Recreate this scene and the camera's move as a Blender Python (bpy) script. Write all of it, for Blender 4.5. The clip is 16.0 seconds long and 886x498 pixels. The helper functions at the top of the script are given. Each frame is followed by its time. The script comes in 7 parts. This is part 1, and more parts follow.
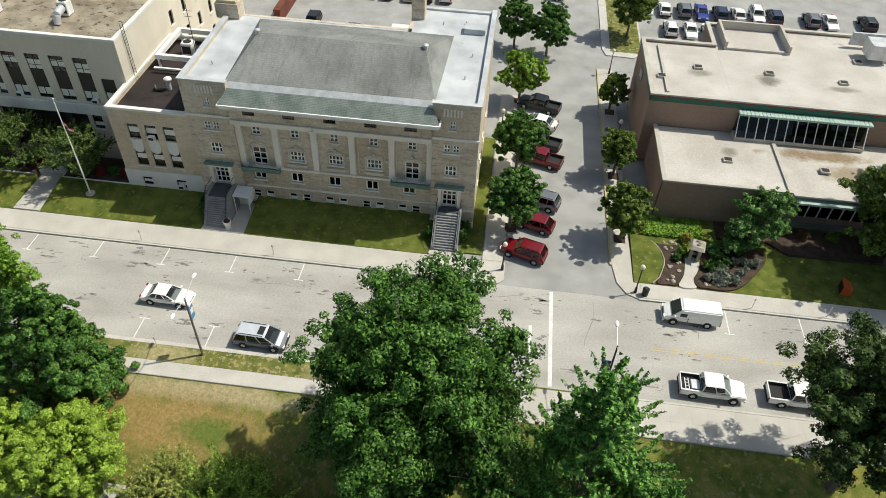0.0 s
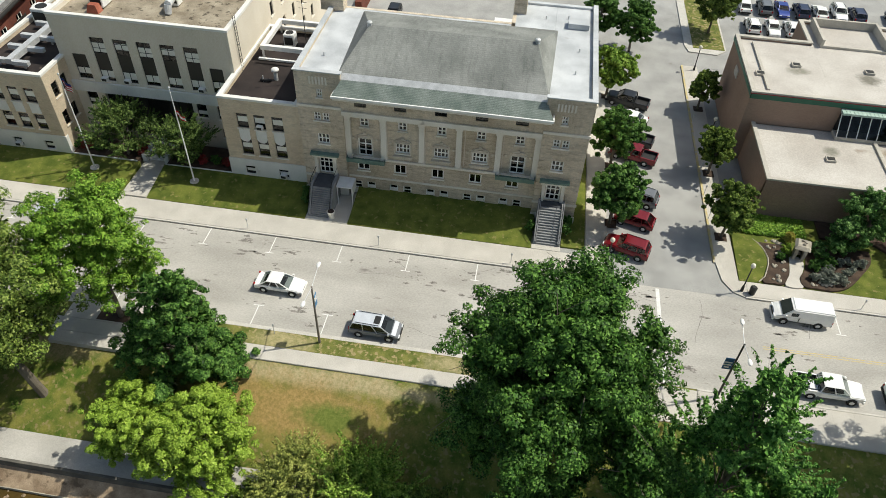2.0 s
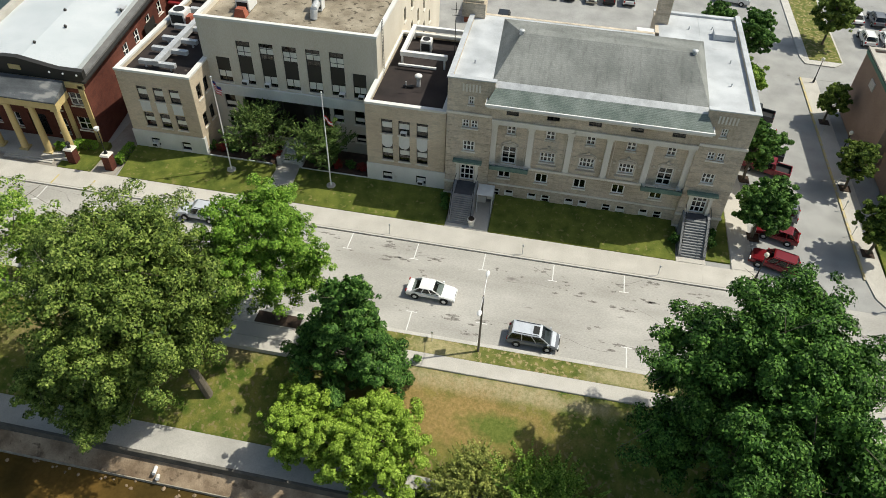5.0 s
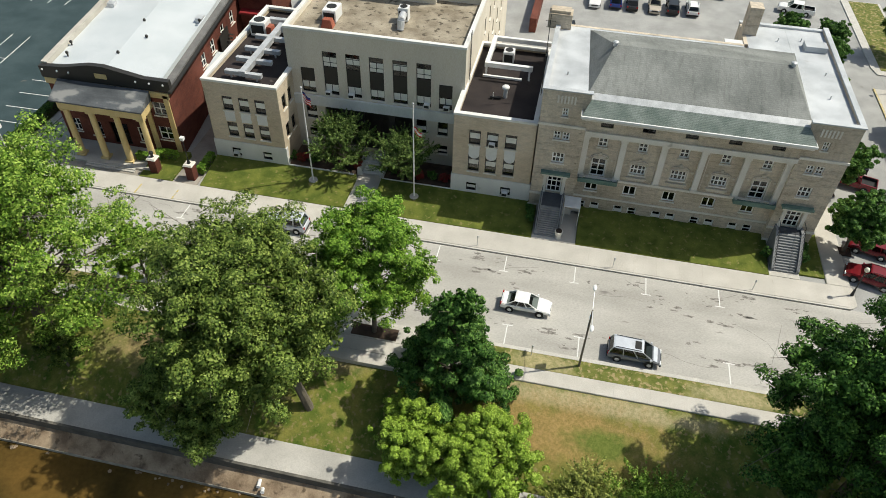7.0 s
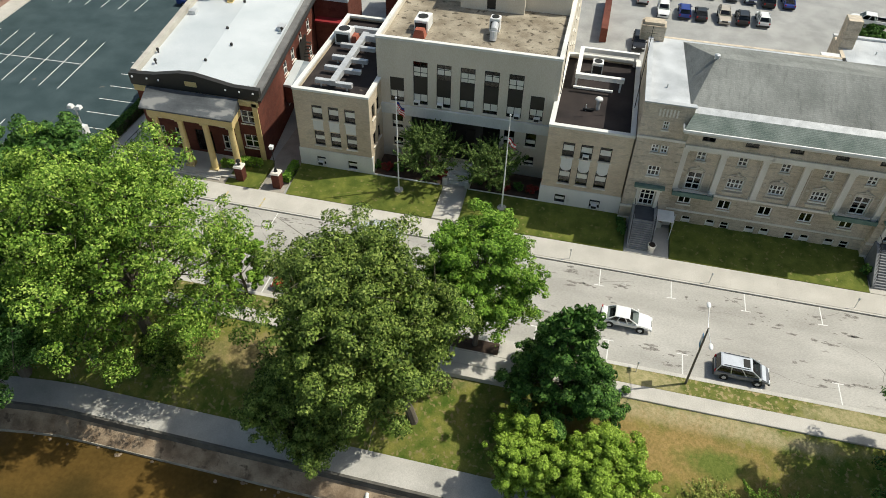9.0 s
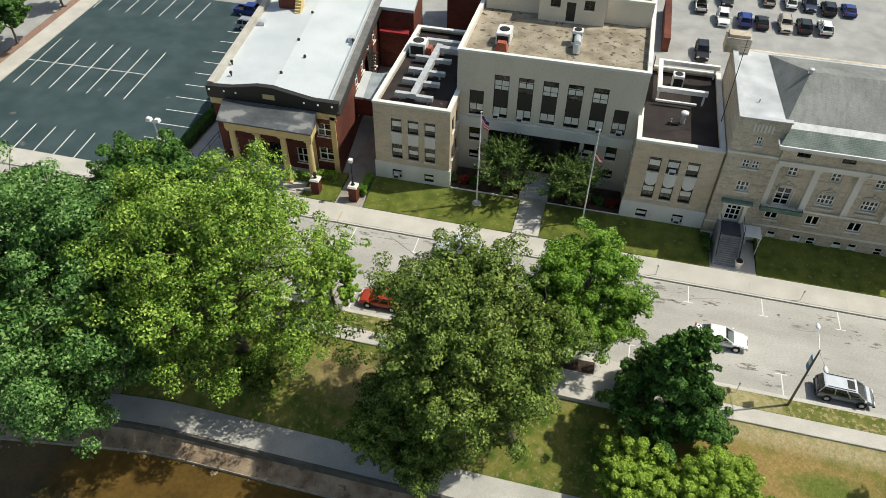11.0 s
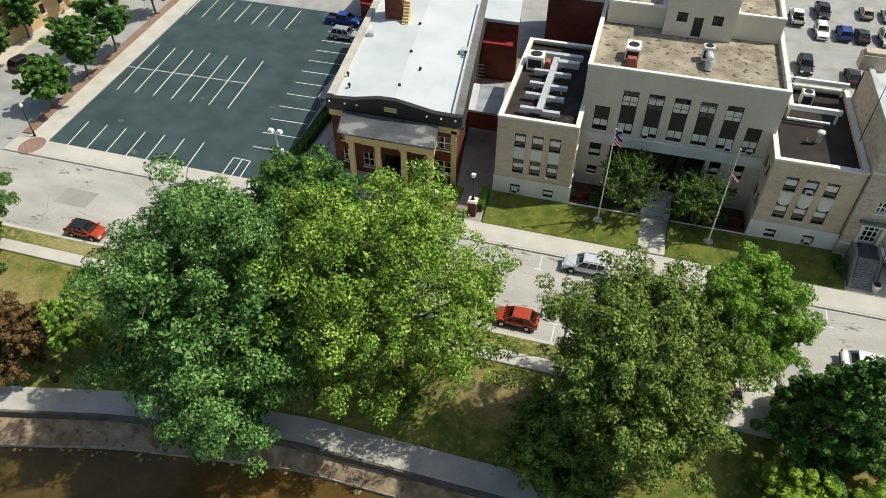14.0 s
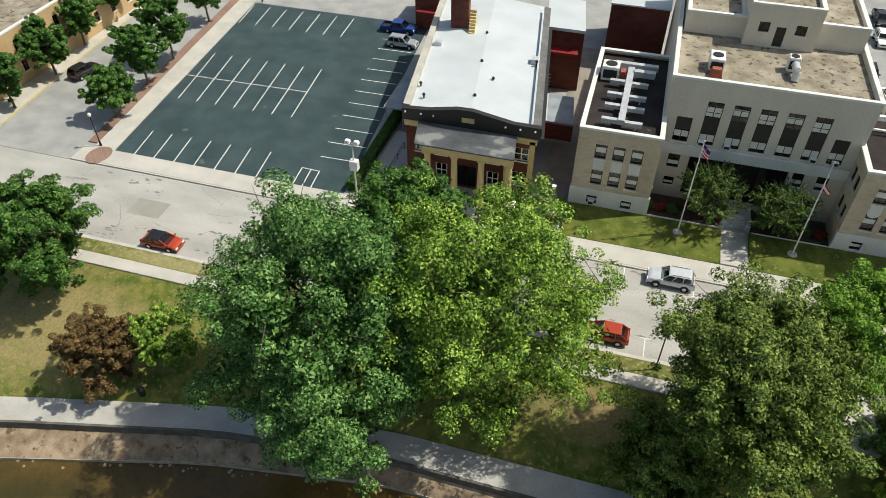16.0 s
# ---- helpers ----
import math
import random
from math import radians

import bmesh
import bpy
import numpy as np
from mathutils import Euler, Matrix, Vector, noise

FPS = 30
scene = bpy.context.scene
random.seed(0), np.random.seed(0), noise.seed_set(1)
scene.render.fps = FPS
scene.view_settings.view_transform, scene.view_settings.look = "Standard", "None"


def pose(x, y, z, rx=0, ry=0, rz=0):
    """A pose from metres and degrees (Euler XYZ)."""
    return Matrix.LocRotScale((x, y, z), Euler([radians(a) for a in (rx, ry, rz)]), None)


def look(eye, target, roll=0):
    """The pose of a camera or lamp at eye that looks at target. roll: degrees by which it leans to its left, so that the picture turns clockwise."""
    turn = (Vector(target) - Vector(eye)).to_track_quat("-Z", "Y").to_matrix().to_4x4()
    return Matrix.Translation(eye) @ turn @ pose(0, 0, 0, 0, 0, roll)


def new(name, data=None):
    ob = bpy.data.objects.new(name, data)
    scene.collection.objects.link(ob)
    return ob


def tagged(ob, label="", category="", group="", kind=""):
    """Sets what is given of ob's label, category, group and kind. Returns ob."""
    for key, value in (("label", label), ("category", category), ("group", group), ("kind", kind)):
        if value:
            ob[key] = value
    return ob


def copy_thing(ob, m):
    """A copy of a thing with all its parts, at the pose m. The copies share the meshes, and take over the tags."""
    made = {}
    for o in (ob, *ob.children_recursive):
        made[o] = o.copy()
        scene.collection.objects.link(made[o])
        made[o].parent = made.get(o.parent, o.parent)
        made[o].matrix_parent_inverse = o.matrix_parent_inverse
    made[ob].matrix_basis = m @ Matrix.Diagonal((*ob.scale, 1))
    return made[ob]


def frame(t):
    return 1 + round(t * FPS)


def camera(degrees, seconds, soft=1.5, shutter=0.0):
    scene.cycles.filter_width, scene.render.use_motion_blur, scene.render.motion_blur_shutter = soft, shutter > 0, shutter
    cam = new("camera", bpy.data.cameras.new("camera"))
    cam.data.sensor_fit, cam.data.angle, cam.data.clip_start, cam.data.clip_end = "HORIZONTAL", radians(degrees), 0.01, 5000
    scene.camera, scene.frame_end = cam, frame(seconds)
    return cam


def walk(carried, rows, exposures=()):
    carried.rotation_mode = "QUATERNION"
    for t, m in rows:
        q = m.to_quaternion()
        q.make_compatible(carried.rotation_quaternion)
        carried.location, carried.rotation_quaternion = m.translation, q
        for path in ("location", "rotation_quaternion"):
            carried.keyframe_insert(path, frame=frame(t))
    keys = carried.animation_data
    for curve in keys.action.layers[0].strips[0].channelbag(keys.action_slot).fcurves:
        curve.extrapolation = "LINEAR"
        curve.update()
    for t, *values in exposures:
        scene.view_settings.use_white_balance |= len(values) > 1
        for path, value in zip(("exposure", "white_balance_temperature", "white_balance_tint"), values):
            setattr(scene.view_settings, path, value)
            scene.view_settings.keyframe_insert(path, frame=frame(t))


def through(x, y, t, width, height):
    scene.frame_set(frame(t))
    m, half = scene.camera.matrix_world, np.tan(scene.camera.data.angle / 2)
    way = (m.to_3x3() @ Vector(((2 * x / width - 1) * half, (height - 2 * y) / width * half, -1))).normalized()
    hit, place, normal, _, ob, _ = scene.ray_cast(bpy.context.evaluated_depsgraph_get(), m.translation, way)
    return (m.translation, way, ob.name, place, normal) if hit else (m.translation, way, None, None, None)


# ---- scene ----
cam = camera(64.1, 16.0, soft=0.6)
PATH = [
    (0, (-1.402, 1.343, 50.035), (-1.534, 2.781, 48.651), 2.6),
    (0.5, (-3.321, 0.903, 50.048), (-3.466, 2.335, 48.659), 2.6),
    (1, (-5.384, 0.495, 50.059), (-5.543, 1.921, 48.667), 2.5),
    (1.5, (-7.615, 0.12, 50.088), (-7.787, 1.542, 48.692), 2.5),
    (2, (-9.862, -0.186, 50.065), (-10.043, 1.232, 48.666), 2.4),
    (2.2, (-10.718, -0.326, 50.061), (-10.904, 1.09, 48.661), 2.5),
    (2.5, (-11.964, -0.507, 50.042), (-12.157, 0.91, 48.644), 2.3),
    (3, (-14.054, -0.814, 50.008), (-14.261, 0.602, 48.61), 2.2),
    (3.5, (-16.173, -1.068, 49.965), (-16.392, 0.346, 48.568), 2.1),
    (4, (-18.154, -1.299, 49.939), (-18.385, 0.116, 48.544), 1.9),
    (4.2, (-18.937, -1.391, 49.933), (-19.169, 0.023, 48.537), 2.0),
    (6.5, (-27.925, -2.479, 49.716), (-28.193, -1.058, 48.334), 1.7),
    (7, (-29.876, -2.671, 49.686), (-30.152, -1.249, 48.307), 1.6),
    (7.5, (-31.842, -2.875, 49.686), (-32.127, -1.453, 48.309), 1.5),
    (8, (-33.775, -3.13, 49.704), (-34.072, -1.709, 48.328), 1.4),
    (8.5, (-35.766, -3.365, 49.723), (-36.074, -1.943, 48.35), 1.3),
    (9, (-37.768, -3.552, 49.737), (-38.085, -2.131, 48.367), 1.3),
    (9.2, (-38.553, -3.617, 49.751), (-38.869, -2.194, 48.382), 1.1),
    (11.5, (-47.314, -4.099, 50.352), (-47.665, -2.683, 48.984), 0.8),
    (12, (-49.105, -4.319, 50.437), (-49.465, -2.905, 49.07), 0.8),
    (12.5, (-50.864, -4.51, 50.492), (-51.234, -3.098, 49.125), 0.7),
    (13, (-52.661, -4.708, 50.526), (-53.04, -3.298, 49.159), 0.5),
    (13.5, (-54.543, -4.952, 50.57), (-54.931, -3.543, 49.205), 0.4),
    (14, (-56.494, -5.265, 50.637), (-56.888, -3.856, 49.273), 0.4),
    (14.5, (-58.446, -5.522, 50.686), (-58.845, -4.113, 49.324), 0.4),
    (15, (-60.369, -5.714, 50.712), (-60.771, -4.304, 49.351), 0.2),
    (15.5, (-62.276, -5.971, 50.756), (-62.682, -4.562, 49.396), 0.1),
    (16, (-64.255, -6.208, 50.779), (-64.666, -4.799, 49.422), 0.1),
]
walk(cam, [(t, look(eye, target, roll)) for t, eye, target, roll in PATH], [(0, 0.0, 6700, 4), (16, 0.0, 6700, 4)])

# ---- light ----
SUN_AZ, SUN_EL = radians(21.5), radians(56)
to_sun = Vector((math.cos(SUN_AZ) * math.cos(SUN_EL), math.sin(SUN_AZ) * math.cos(SUN_EL), math.sin(SUN_EL)))
world = bpy.data.worlds.new("sky")
scene.world = world
world.use_nodes = True
wn = world.node_tree.nodes
sky = wn.new("ShaderNodeTexSky")
sky.sky_type, sky.sun_disc = "NISHITA", False
sky.air_density, sky.dust_density, sky.ozone_density = 1.3, 2.5, 1.0
sky.sun_elevation, sky.sun_rotation = SUN_EL, math.pi / 2 - SUN_AZ
world.node_tree.links.new(sky.outputs[0], wn["Background"].inputs[0])
wn["Background"].inputs[1].default_value = 0.094
sun = new("sun", bpy.data.lights.new("sun", "SUN"))
sun.data.energy, sun.data.angle, sun.data.color = 4.05, radians(0.6), (1.0, 0.95, 0.87)
sun.matrix_world = look((0, 60, 0), Vector((0, 60, 0)) - to_sun)
sun.location = (20, 60, 80)


# ---- materials ----
def mat(name, a, b, scale=1.0, rough=0.85, metal=0.0, bump=0.25, fine=12.0, speck=None, detail=6, spec=0.3, stretch=(1, 1, 1)):
    """Two colours mixed by broad noise, fine grain over it and a little relief."""
    m = bpy.data.materials.new(name)
    m.use_nodes = True
    n, l = m.node_tree.nodes, m.node_tree.links
    p = n["Principled BSDF"]
    p.inputs["Roughness"].default_value, p.inputs["Metallic"].default_value = rough, metal
    p.inputs["Specular IOR Level"].default_value = spec
    g = n.new("ShaderNodeNewGeometry")
    mp = n.new("ShaderNodeMapping")
    mp.inputs["Scale"].default_value = stretch
    l.new(g.outputs["Position"], mp.inputs[0])
    n1 = n.new("ShaderNodeTexNoise")
    n1.inputs["Scale"].default_value, n1.inputs["Detail"].default_value = 0.35 * scale, detail
    n2 = n.new("ShaderNodeTexNoise")
    n2.inputs["Scale"].default_value, n2.inputs["Detail"].default_value, n2.inputs["Roughness"].default_value = fine, 8, 0.72
    l.new(mp.outputs[0], n1.inputs["Vector"])
    l.new(mp.outputs[0], n2.inputs["Vector"])
    r = n.new("ShaderNodeValToRGB")
    r.color_ramp.elements[0].position, r.color_ramp.elements[1].position = 0.35, 0.66
    r.color_ramp.elements[0].color, r.color_ramp.elements[1].color = (*a, 1), (*b, 1)
    l.new(n1.outputs["Fac"], r.inputs[0])
    mx = n.new("ShaderNodeMix")
    mx.data_type, mx.blend_type = "RGBA", "OVERLAY"
    mx.inputs[0].default_value = 0.55
    l.new(r.outputs[0], mx.inputs[6])
    l.new(n2.outputs["Fac"], mx.inputs[7])
    out = mx.outputs[2]
    if speck:
        s = n.new("ShaderNodeTexNoise")
        s.inputs["Scale"].default_value, s.inputs["Detail"].default_value = speck[1], 8
        l.new(mp.outputs[0], s.inputs["Vector"])
        sr = n.new("ShaderNodeValToRGB")
        sr.color_ramp.elements[0].position, sr.color_ramp.elements[1].position = speck[2], speck[2] + 0.08
        l.new(s.outputs["Fac"], sr.inputs[0])
        m2 = n.new("ShaderNodeMix")
        m2.data_type = "RGBA"
        l.new(sr.outputs[0], m2.inputs[0])
        l.new(out, m2.inputs[6])
        m2.inputs[7].default_value = (*speck[0], 1)
        out = m2.outputs[2]
    l.new(out, p.inputs["Base Color"])
    if bump:
        bp = n.new("ShaderNodeBump")
        bp.inputs["Strength"].default_value, bp.inputs["Distance"].default_value = bump, 0.03
        l.new(n2.outputs["Fac"], bp.inputs["Height"])
        l.new(bp.outputs[0], p.inputs["Normal"])
    return m


def coursed(name, a, b, mortar, width, height, rough=0.9, axis="Y", broad=0.5, gap=0.08, weather=()):
    """Bricks, blocks or shingles in courses on upright or sloping faces, too far off to be pieces."""
    m = mat(name, a, b, scale=broad, rough=rough, bump=0)
    n, l = m.node_tree.nodes, m.node_tree.links
    p = n["Principled BSDF"]
    base = p.inputs["Base Color"].links[0].from_socket
    g = n.new("ShaderNodeNewGeometry")
    sp = n.new("ShaderNodeSeparateXYZ")
    l.new(g.outputs["Position"], sp.inputs[0])
    ad = n.new("ShaderNodeMath")
    l.new(sp.outputs["X"], ad.inputs[0])
    l.new(sp.outputs["Y"], ad.inputs[1])
    cb = n.new("ShaderNodeCombineXYZ")
    l.new(ad.outputs[0], cb.inputs[0])
    l.new(sp.outputs["Z"], cb.inputs[1])
    t = n.new("ShaderNodeTexBrick")
    t.inputs["Scale"].default_value = 1.0
    t.inputs["Brick Width"].default_value, t.inputs["Row Height"].default_value = width, height
    t.inputs["Mortar Size"].default_value = height * gap
    t.inputs["Color1"].default_value, t.inputs["Color2"].default_value = (0.9, 0.9, 0.9, 1), (1.07, 1.06, 1.05, 1)
    t.inputs["Mortar"].default_value = (*mortar, 1)
    l.new(cb.outputs[0], t.inputs["Vector"])
    mx = n.new("ShaderNodeMix")
    mx.data_type, mx.blend_type = "RGBA", "MULTIPLY"
    mx.inputs[0].default_value = 1.0
    l.new(base, mx.inputs[6])
    l.new(t.outputs["Color"], mx.inputs[7])
    out = mx.outputs[2]
    for size, stretch, low, lo_v in weather:
        mp = n.new("ShaderNodeMapping")
        mp.inputs["Scale"].default_value = stretch
        l.new(g.outputs["Position"], mp.inputs[0])
        no = n.new("ShaderNodeTexNoise")
        no.inputs["Scale"].default_value, no.inputs["Detail"].default_value, no.inputs["Roughness"].default_value = size, 8, 0.7
        l.new(mp.outputs[0], no.inputs["Vector"])
        mr = n.new("ShaderNodeMapRange")
        mr.inputs["From Min"].default_value, mr.inputs["From Max"].default_value = low, low + 0.22
        mr.inputs["To Min"].default_value, mr.inputs["To Max"].default_value = lo_v, 1.0
        l.new(no.outputs["Fac"], mr.inputs["Value"])
        w = n.new("ShaderNodeMix")
        w.data_type, w.blend_type = "RGBA", "MULTIPLY"
        w.inputs[0].default_value = 1.0
        l.new(out, w.inputs[6])
        l.new(mr.outputs[0], w.inputs[7])
        out = w.outputs[2]
    l.new(out, p.inputs["Base Color"])
    bp = n.new("ShaderNodeBump")
    bp.inputs["Strength"].default_value, bp.inputs["Distance"].default_value, bp.invert = 0.4, 0.02, True
    l.new(t.outputs["Fac"], bp.inputs["Height"])
    l.new(bp.outputs[0], p.inputs["Normal"])
    return m


def leafy(name, dark, mid, light, through=0.04):
    m = bpy.data.materials.new(name)
    m.use_nodes = True
    n, l = m.node_tree.nodes, m.node_tree.links
    p = n["Principled BSDF"]
    p.inputs["Roughness"].default_value, p.inputs["Specular IOR Level"].default_value = 0.5, 0.13
    g = n.new("ShaderNodeNewGeometry")
    no = n.new("ShaderNodeTexNoise")
    no.inputs["Scale"].default_value, no.inputs["Detail"].default_value = 1.1, 4
    l.new(g.outputs["Position"], no.inputs["Vector"])
    av = n.new("ShaderNodeMix")
    av.inputs[0].default_value = 0.56
    l.new(g.outputs["Random Per Island"], av.inputs[2])
    l.new(no.outputs["Fac"], av.inputs[3])
    r = n.new("ShaderNodeValToRGB")
    r.color_ramp.elements[0].position, r.color_ramp.elements[1].position = 0.27, 0.74
    r.color_ramp.elements[0].color, r.color_ramp.elements[1].color = (*dark, 1), (*light, 1)
    e = r.color_ramp.elements.new(0.5)
    e.color = (*mid, 1)
    l.new(av.outputs[0], r.inputs[0])
    l.new(r.outputs[0], p.inputs["Base Color"])
    t = n.new("ShaderNodeBsdfTranslucent")
    l.new(r.outputs[0], t.inputs["Color"])
    ms = n.new("ShaderNodeMixShader")
    ms.inputs[0].default_value = through
    l.new(p.outputs[0], ms.inputs[1])
    l.new(t.outputs[0], ms.inputs[2])
    l.new(ms.outputs[0], n["Material Output"].inputs[0])
    return m


def plain(name, c, rough=0.5, metal=0.0, coat=0.0):
    m = mat(name, c, tuple(min(1, v * 1.12) for v in c), scale=4, rough=rough, metal=metal, bump=0.04, fine=40)
    m.node_tree.nodes["Principled BSDF"].inputs["Coat Weight"].default_value = coat
    return m


def glass_mat(name, tint):
    m = bpy.data.materials.new(name)
    m.use_nodes = True
    n, l = m.node_tree.nodes, m.node_tree.links
    tr = n.new("ShaderNodeBsdfTransparent")
    tr.inputs[0].default_value = (*tint, 1)
    gl = n.new("ShaderNodeBsdfGlossy")
    gl.inputs["Roughness"].default_value = 0.03
    fr = n.new("ShaderNodeFresnel")
    fr.inputs[0].default_value = 1.6
    ms = n.new("ShaderNodeMixShader")
    l.new(fr.outputs[0], ms.inputs[0])
    l.new(tr.outputs[0], ms.inputs[1])
    l.new(gl.outputs[0], ms.inputs[2])
    l.new(ms.outputs[0], n["Material Output"].inputs[0])
    return m


def varied(m, amount):
    """Each piece a little lighter or darker than the next."""
    n, l = m.node_tree.nodes, m.node_tree.links
    p = n["Principled BSDF"]
    src = p.inputs["Base Color"].links[0].from_socket
    oi = n.new("ShaderNodeObjectInfo")
    mr = n.new("ShaderNodeMapRange")
    mr.inputs["To Min"].default_value, mr.inputs["To Max"].default_value = 1 - amount, 1 + amount * 0.4
    l.new(oi.outputs["Random"], mr.inputs["Value"])
    hs = n.new("ShaderNodeHueSaturation")
    l.new(mr.outputs[0], hs.inputs["Value"])
    l.new(src, hs.inputs["Color"])
    l.new(hs.outputs[0], p.inputs["Base Color"])
    return m


def patchy(m, spots):
    """Bare, dried-out patches (x, y, half length, half width, colour) with ragged rims."""
    n, l = m.node_tree.nodes, m.node_tree.links
    p = n["Principled BSDF"]
    src = p.inputs["Base Color"].links[0].from_socket
    g = n.new("ShaderNodeNewGeometry")
    no = n.new("ShaderNodeTexNoise")
    no.inputs["Scale"].default_value, no.inputs["Detail"].default_value = 0.6, 12
    no.inputs["Roughness"].default_value = 0.72
    fn = n.new("ShaderNodeTexNoise")
    fn.inputs["Scale"].default_value, fn.inputs["Detail"].default_value, fn.inputs["Roughness"].default_value = 3.5, 8, 0.75
    l.new(g.outputs["Position"], fn.inputs["Vector"])
    l.new(g.outputs["Position"], no.inputs["Vector"])
    for x, y, a, b, c in spots:
        mp = n.new("ShaderNodeMapping")
        mp.vector_type = "TEXTURE"
        mp.inputs["Location"].default_value, mp.inputs["Scale"].default_value = (x, y, 0), (a, b, 1000)
        l.new(g.outputs["Position"], mp.inputs[0])
        ln = n.new("ShaderNodeVectorMath")
        ln.operation = "LENGTH"
        l.new(mp.outputs[0], ln.inputs[0])
        ad = n.new("ShaderNodeMath")
        ad.operation = "MULTIPLY_ADD"
        l.new(no.outputs["Fac"], ad.inputs[0])
        ad.inputs[1].default_value = 1.9
        l.new(ln.outputs["Value"], ad.inputs[2])
        mr = n.new("ShaderNodeMapRange")
        mr.inputs["From Min"].default_value, mr.inputs["From Max"].default_value, mr.inputs["To Max"].default_value = 2.0, 1.4, 0.85
        l.new(ad.outputs[0], mr.inputs["Value"])
        mx = n.new("ShaderNodeMix")
        mx.data_type = "RGBA"
        l.new(mr.outputs[0], mx.inputs[0])
        l.new(src, mx.inputs[6])
        rp = n.new("ShaderNodeValToRGB")
        rp.color_ramp.elements[0].position, rp.color_ramp.elements[1].position = 0.32, 0.7
        rp.color_ramp.elements[0].color = (c[0] * 0.55, c[1] * 0.66, c[2] * 0.5, 1)
        rp.color_ramp.elements[1].color = (c[0] * 1.3, c[1] * 1.3, c[2] * 1.35, 1)
        l.new(fn.outputs["Fac"], rp.inputs[0])
        l.new(rp.outputs[0], mx.inputs[7])
        src = mx.outputs[2]
    l.new(src, p.inputs["Base Color"])
    return m


M_RWALK = mat("river_walk_concrete", (0.40, 0.385, 0.355), (0.52, 0.50, 0.465), scale=1.0, fine=12, detail=9, speck=((0.28, 0.26, 0.23), 0.7, 0.67))
M_ROAD = mat("road_concrete", (0.365, 0.35, 0.322), (0.49, 0.472, 0.438), scale=0.9, fine=11, detail=9, speck=((0.22, 0.205, 0.19), 0.9, 0.67), stretch=(0.4, 1, 1))
M_SIDE = mat("side_street_concrete", (0.295, 0.295, 0.285), (0.395, 0.392, 0.38), scale=0.9, fine=11, detail=9, speck=((0.24, 0.23, 0.215), 0.7, 0.69))
M_WALK = mat("pavement_concrete", (0.485, 0.46, 0.415), (0.575, 0.545, 0.495), scale=1.2, fine=14, speck=((0.36, 0.34, 0.3), 0.8, 0.7))
M_WALKB = mat("pavement_bed", (0.47, 0.445, 0.40), (0.56, 0.53, 0.48), scale=1.2)
M_SLAB = varied(mat("pavement_slab", (0.485, 0.46, 0.415), (0.575, 0.545, 0.495), scale=1.2, fine=14, speck=((0.40, 0.375, 0.33), 0.9, 0.7)), 0.025)
M_KERB = mat("kerb_concrete", (0.50, 0.48, 0.44), (0.58, 0.56, 0.52), scale=3, fine=18)
M_JOINT = mat("dark_joint", (0.10, 0.095, 0.085), (0.16, 0.15, 0.13), scale=3)
M_ASPHALT = mat("asphalt", (0.034, 0.058, 0.064), (0.056, 0.085, 0.092), scale=0.8, fine=10, detail=10, speck=((0.16, 0.15, 0.135), 0.35, 0.69))
M_LINE = mat("white_road_paint", (0.66, 0.66, 0.64), (0.78, 0.78, 0.76), scale=6, speck=((0.45, 0.44, 0.42), 5, 0.66))
M_YELLOW = mat("yellow_road_paint", (0.52, 0.42, 0.17), (0.58, 0.49, 0.27), scale=6, speck=((0.45, 0.42, 0.36), 3, 0.52))
M_GRASS = mat("lawn_grass", (0.075, 0.105, 0.015), (0.155, 0.175, 0.032), scale=2.2, rough=0.95, fine=9, bump=0.8, detail=10, speck=((0.22, 0.20, 0.07), 2.2, 0.6))
M_PARK = patchy(mat("park_grass", (0.075, 0.125, 0.015), (0.225, 0.215, 0.05), scale=2.2, rough=0.95, fine=7, bump=1.0, detail=12, speck=((0.27, 0.225, 0.095), 2.4, 0.56)), ((-24, 33.2, 13, 1.1, (0.47, 0.375, 0.235)), (-25.5, 30.6, 10, 3.2, (0.37, 0.235, 0.095)), (-22.5, 30.2, 3.6, 1.5, (0.12, 0.17, 0.03)), (-114, 27, 13, 7, (0.33, 0.25, 0.12)), (-62, 31, 6, 2.6, (0.33, 0.24, 0.12)), (-48, 33, 5, 1.6, (0.36, 0.27, 0.15))))
M_MULCH = mat("bark_mulch", (0.045, 0.03, 0.022), (0.09, 0.06, 0.042), scale=3, fine=22, bump=0.8)
M_STONE = mat("garden_stone", (0.30, 0.27, 0.22), (0.48, 0.44, 0.36), scale=5, fine=20)
M_WATER = mat("river_water", (0.065, 0.045, 0.015), (0.15, 0.09, 0.026), scale=0.5, rough=0.15, bump=0.06, fine=2.5, detail=9)
wt = M_WATER.node_tree
wg, ws, wr, wm = wt.nodes.new("ShaderNodeNewGeometry"), wt.nodes.new("ShaderNodeSeparateXYZ"), wt.nodes.new("ShaderNodeMapRange"), wt.nodes.new("ShaderNodeMix")
wm.data_type = "RGBA"
wr.inputs["From Min"].default_value, wr.inputs["From Max"].default_value = 6.0, 18.0
wt.links.new(wg.outputs["Position"], ws.inputs[0])
wt.links.new(ws.outputs["Y"], wr.inputs["Value"])
wt.links.new(wr.outputs[0], wm.inputs[0])
wm.inputs[6].default_value = (0.035, 0.042, 0.014, 1)
wt.links.new(wt.nodes["Principled BSDF"].inputs["Base Color"].links[0].from_socket, wm.inputs[7])
wt.links.new(wm.outputs[2], wt.nodes["Principled BSDF"].inputs["Base Color"])
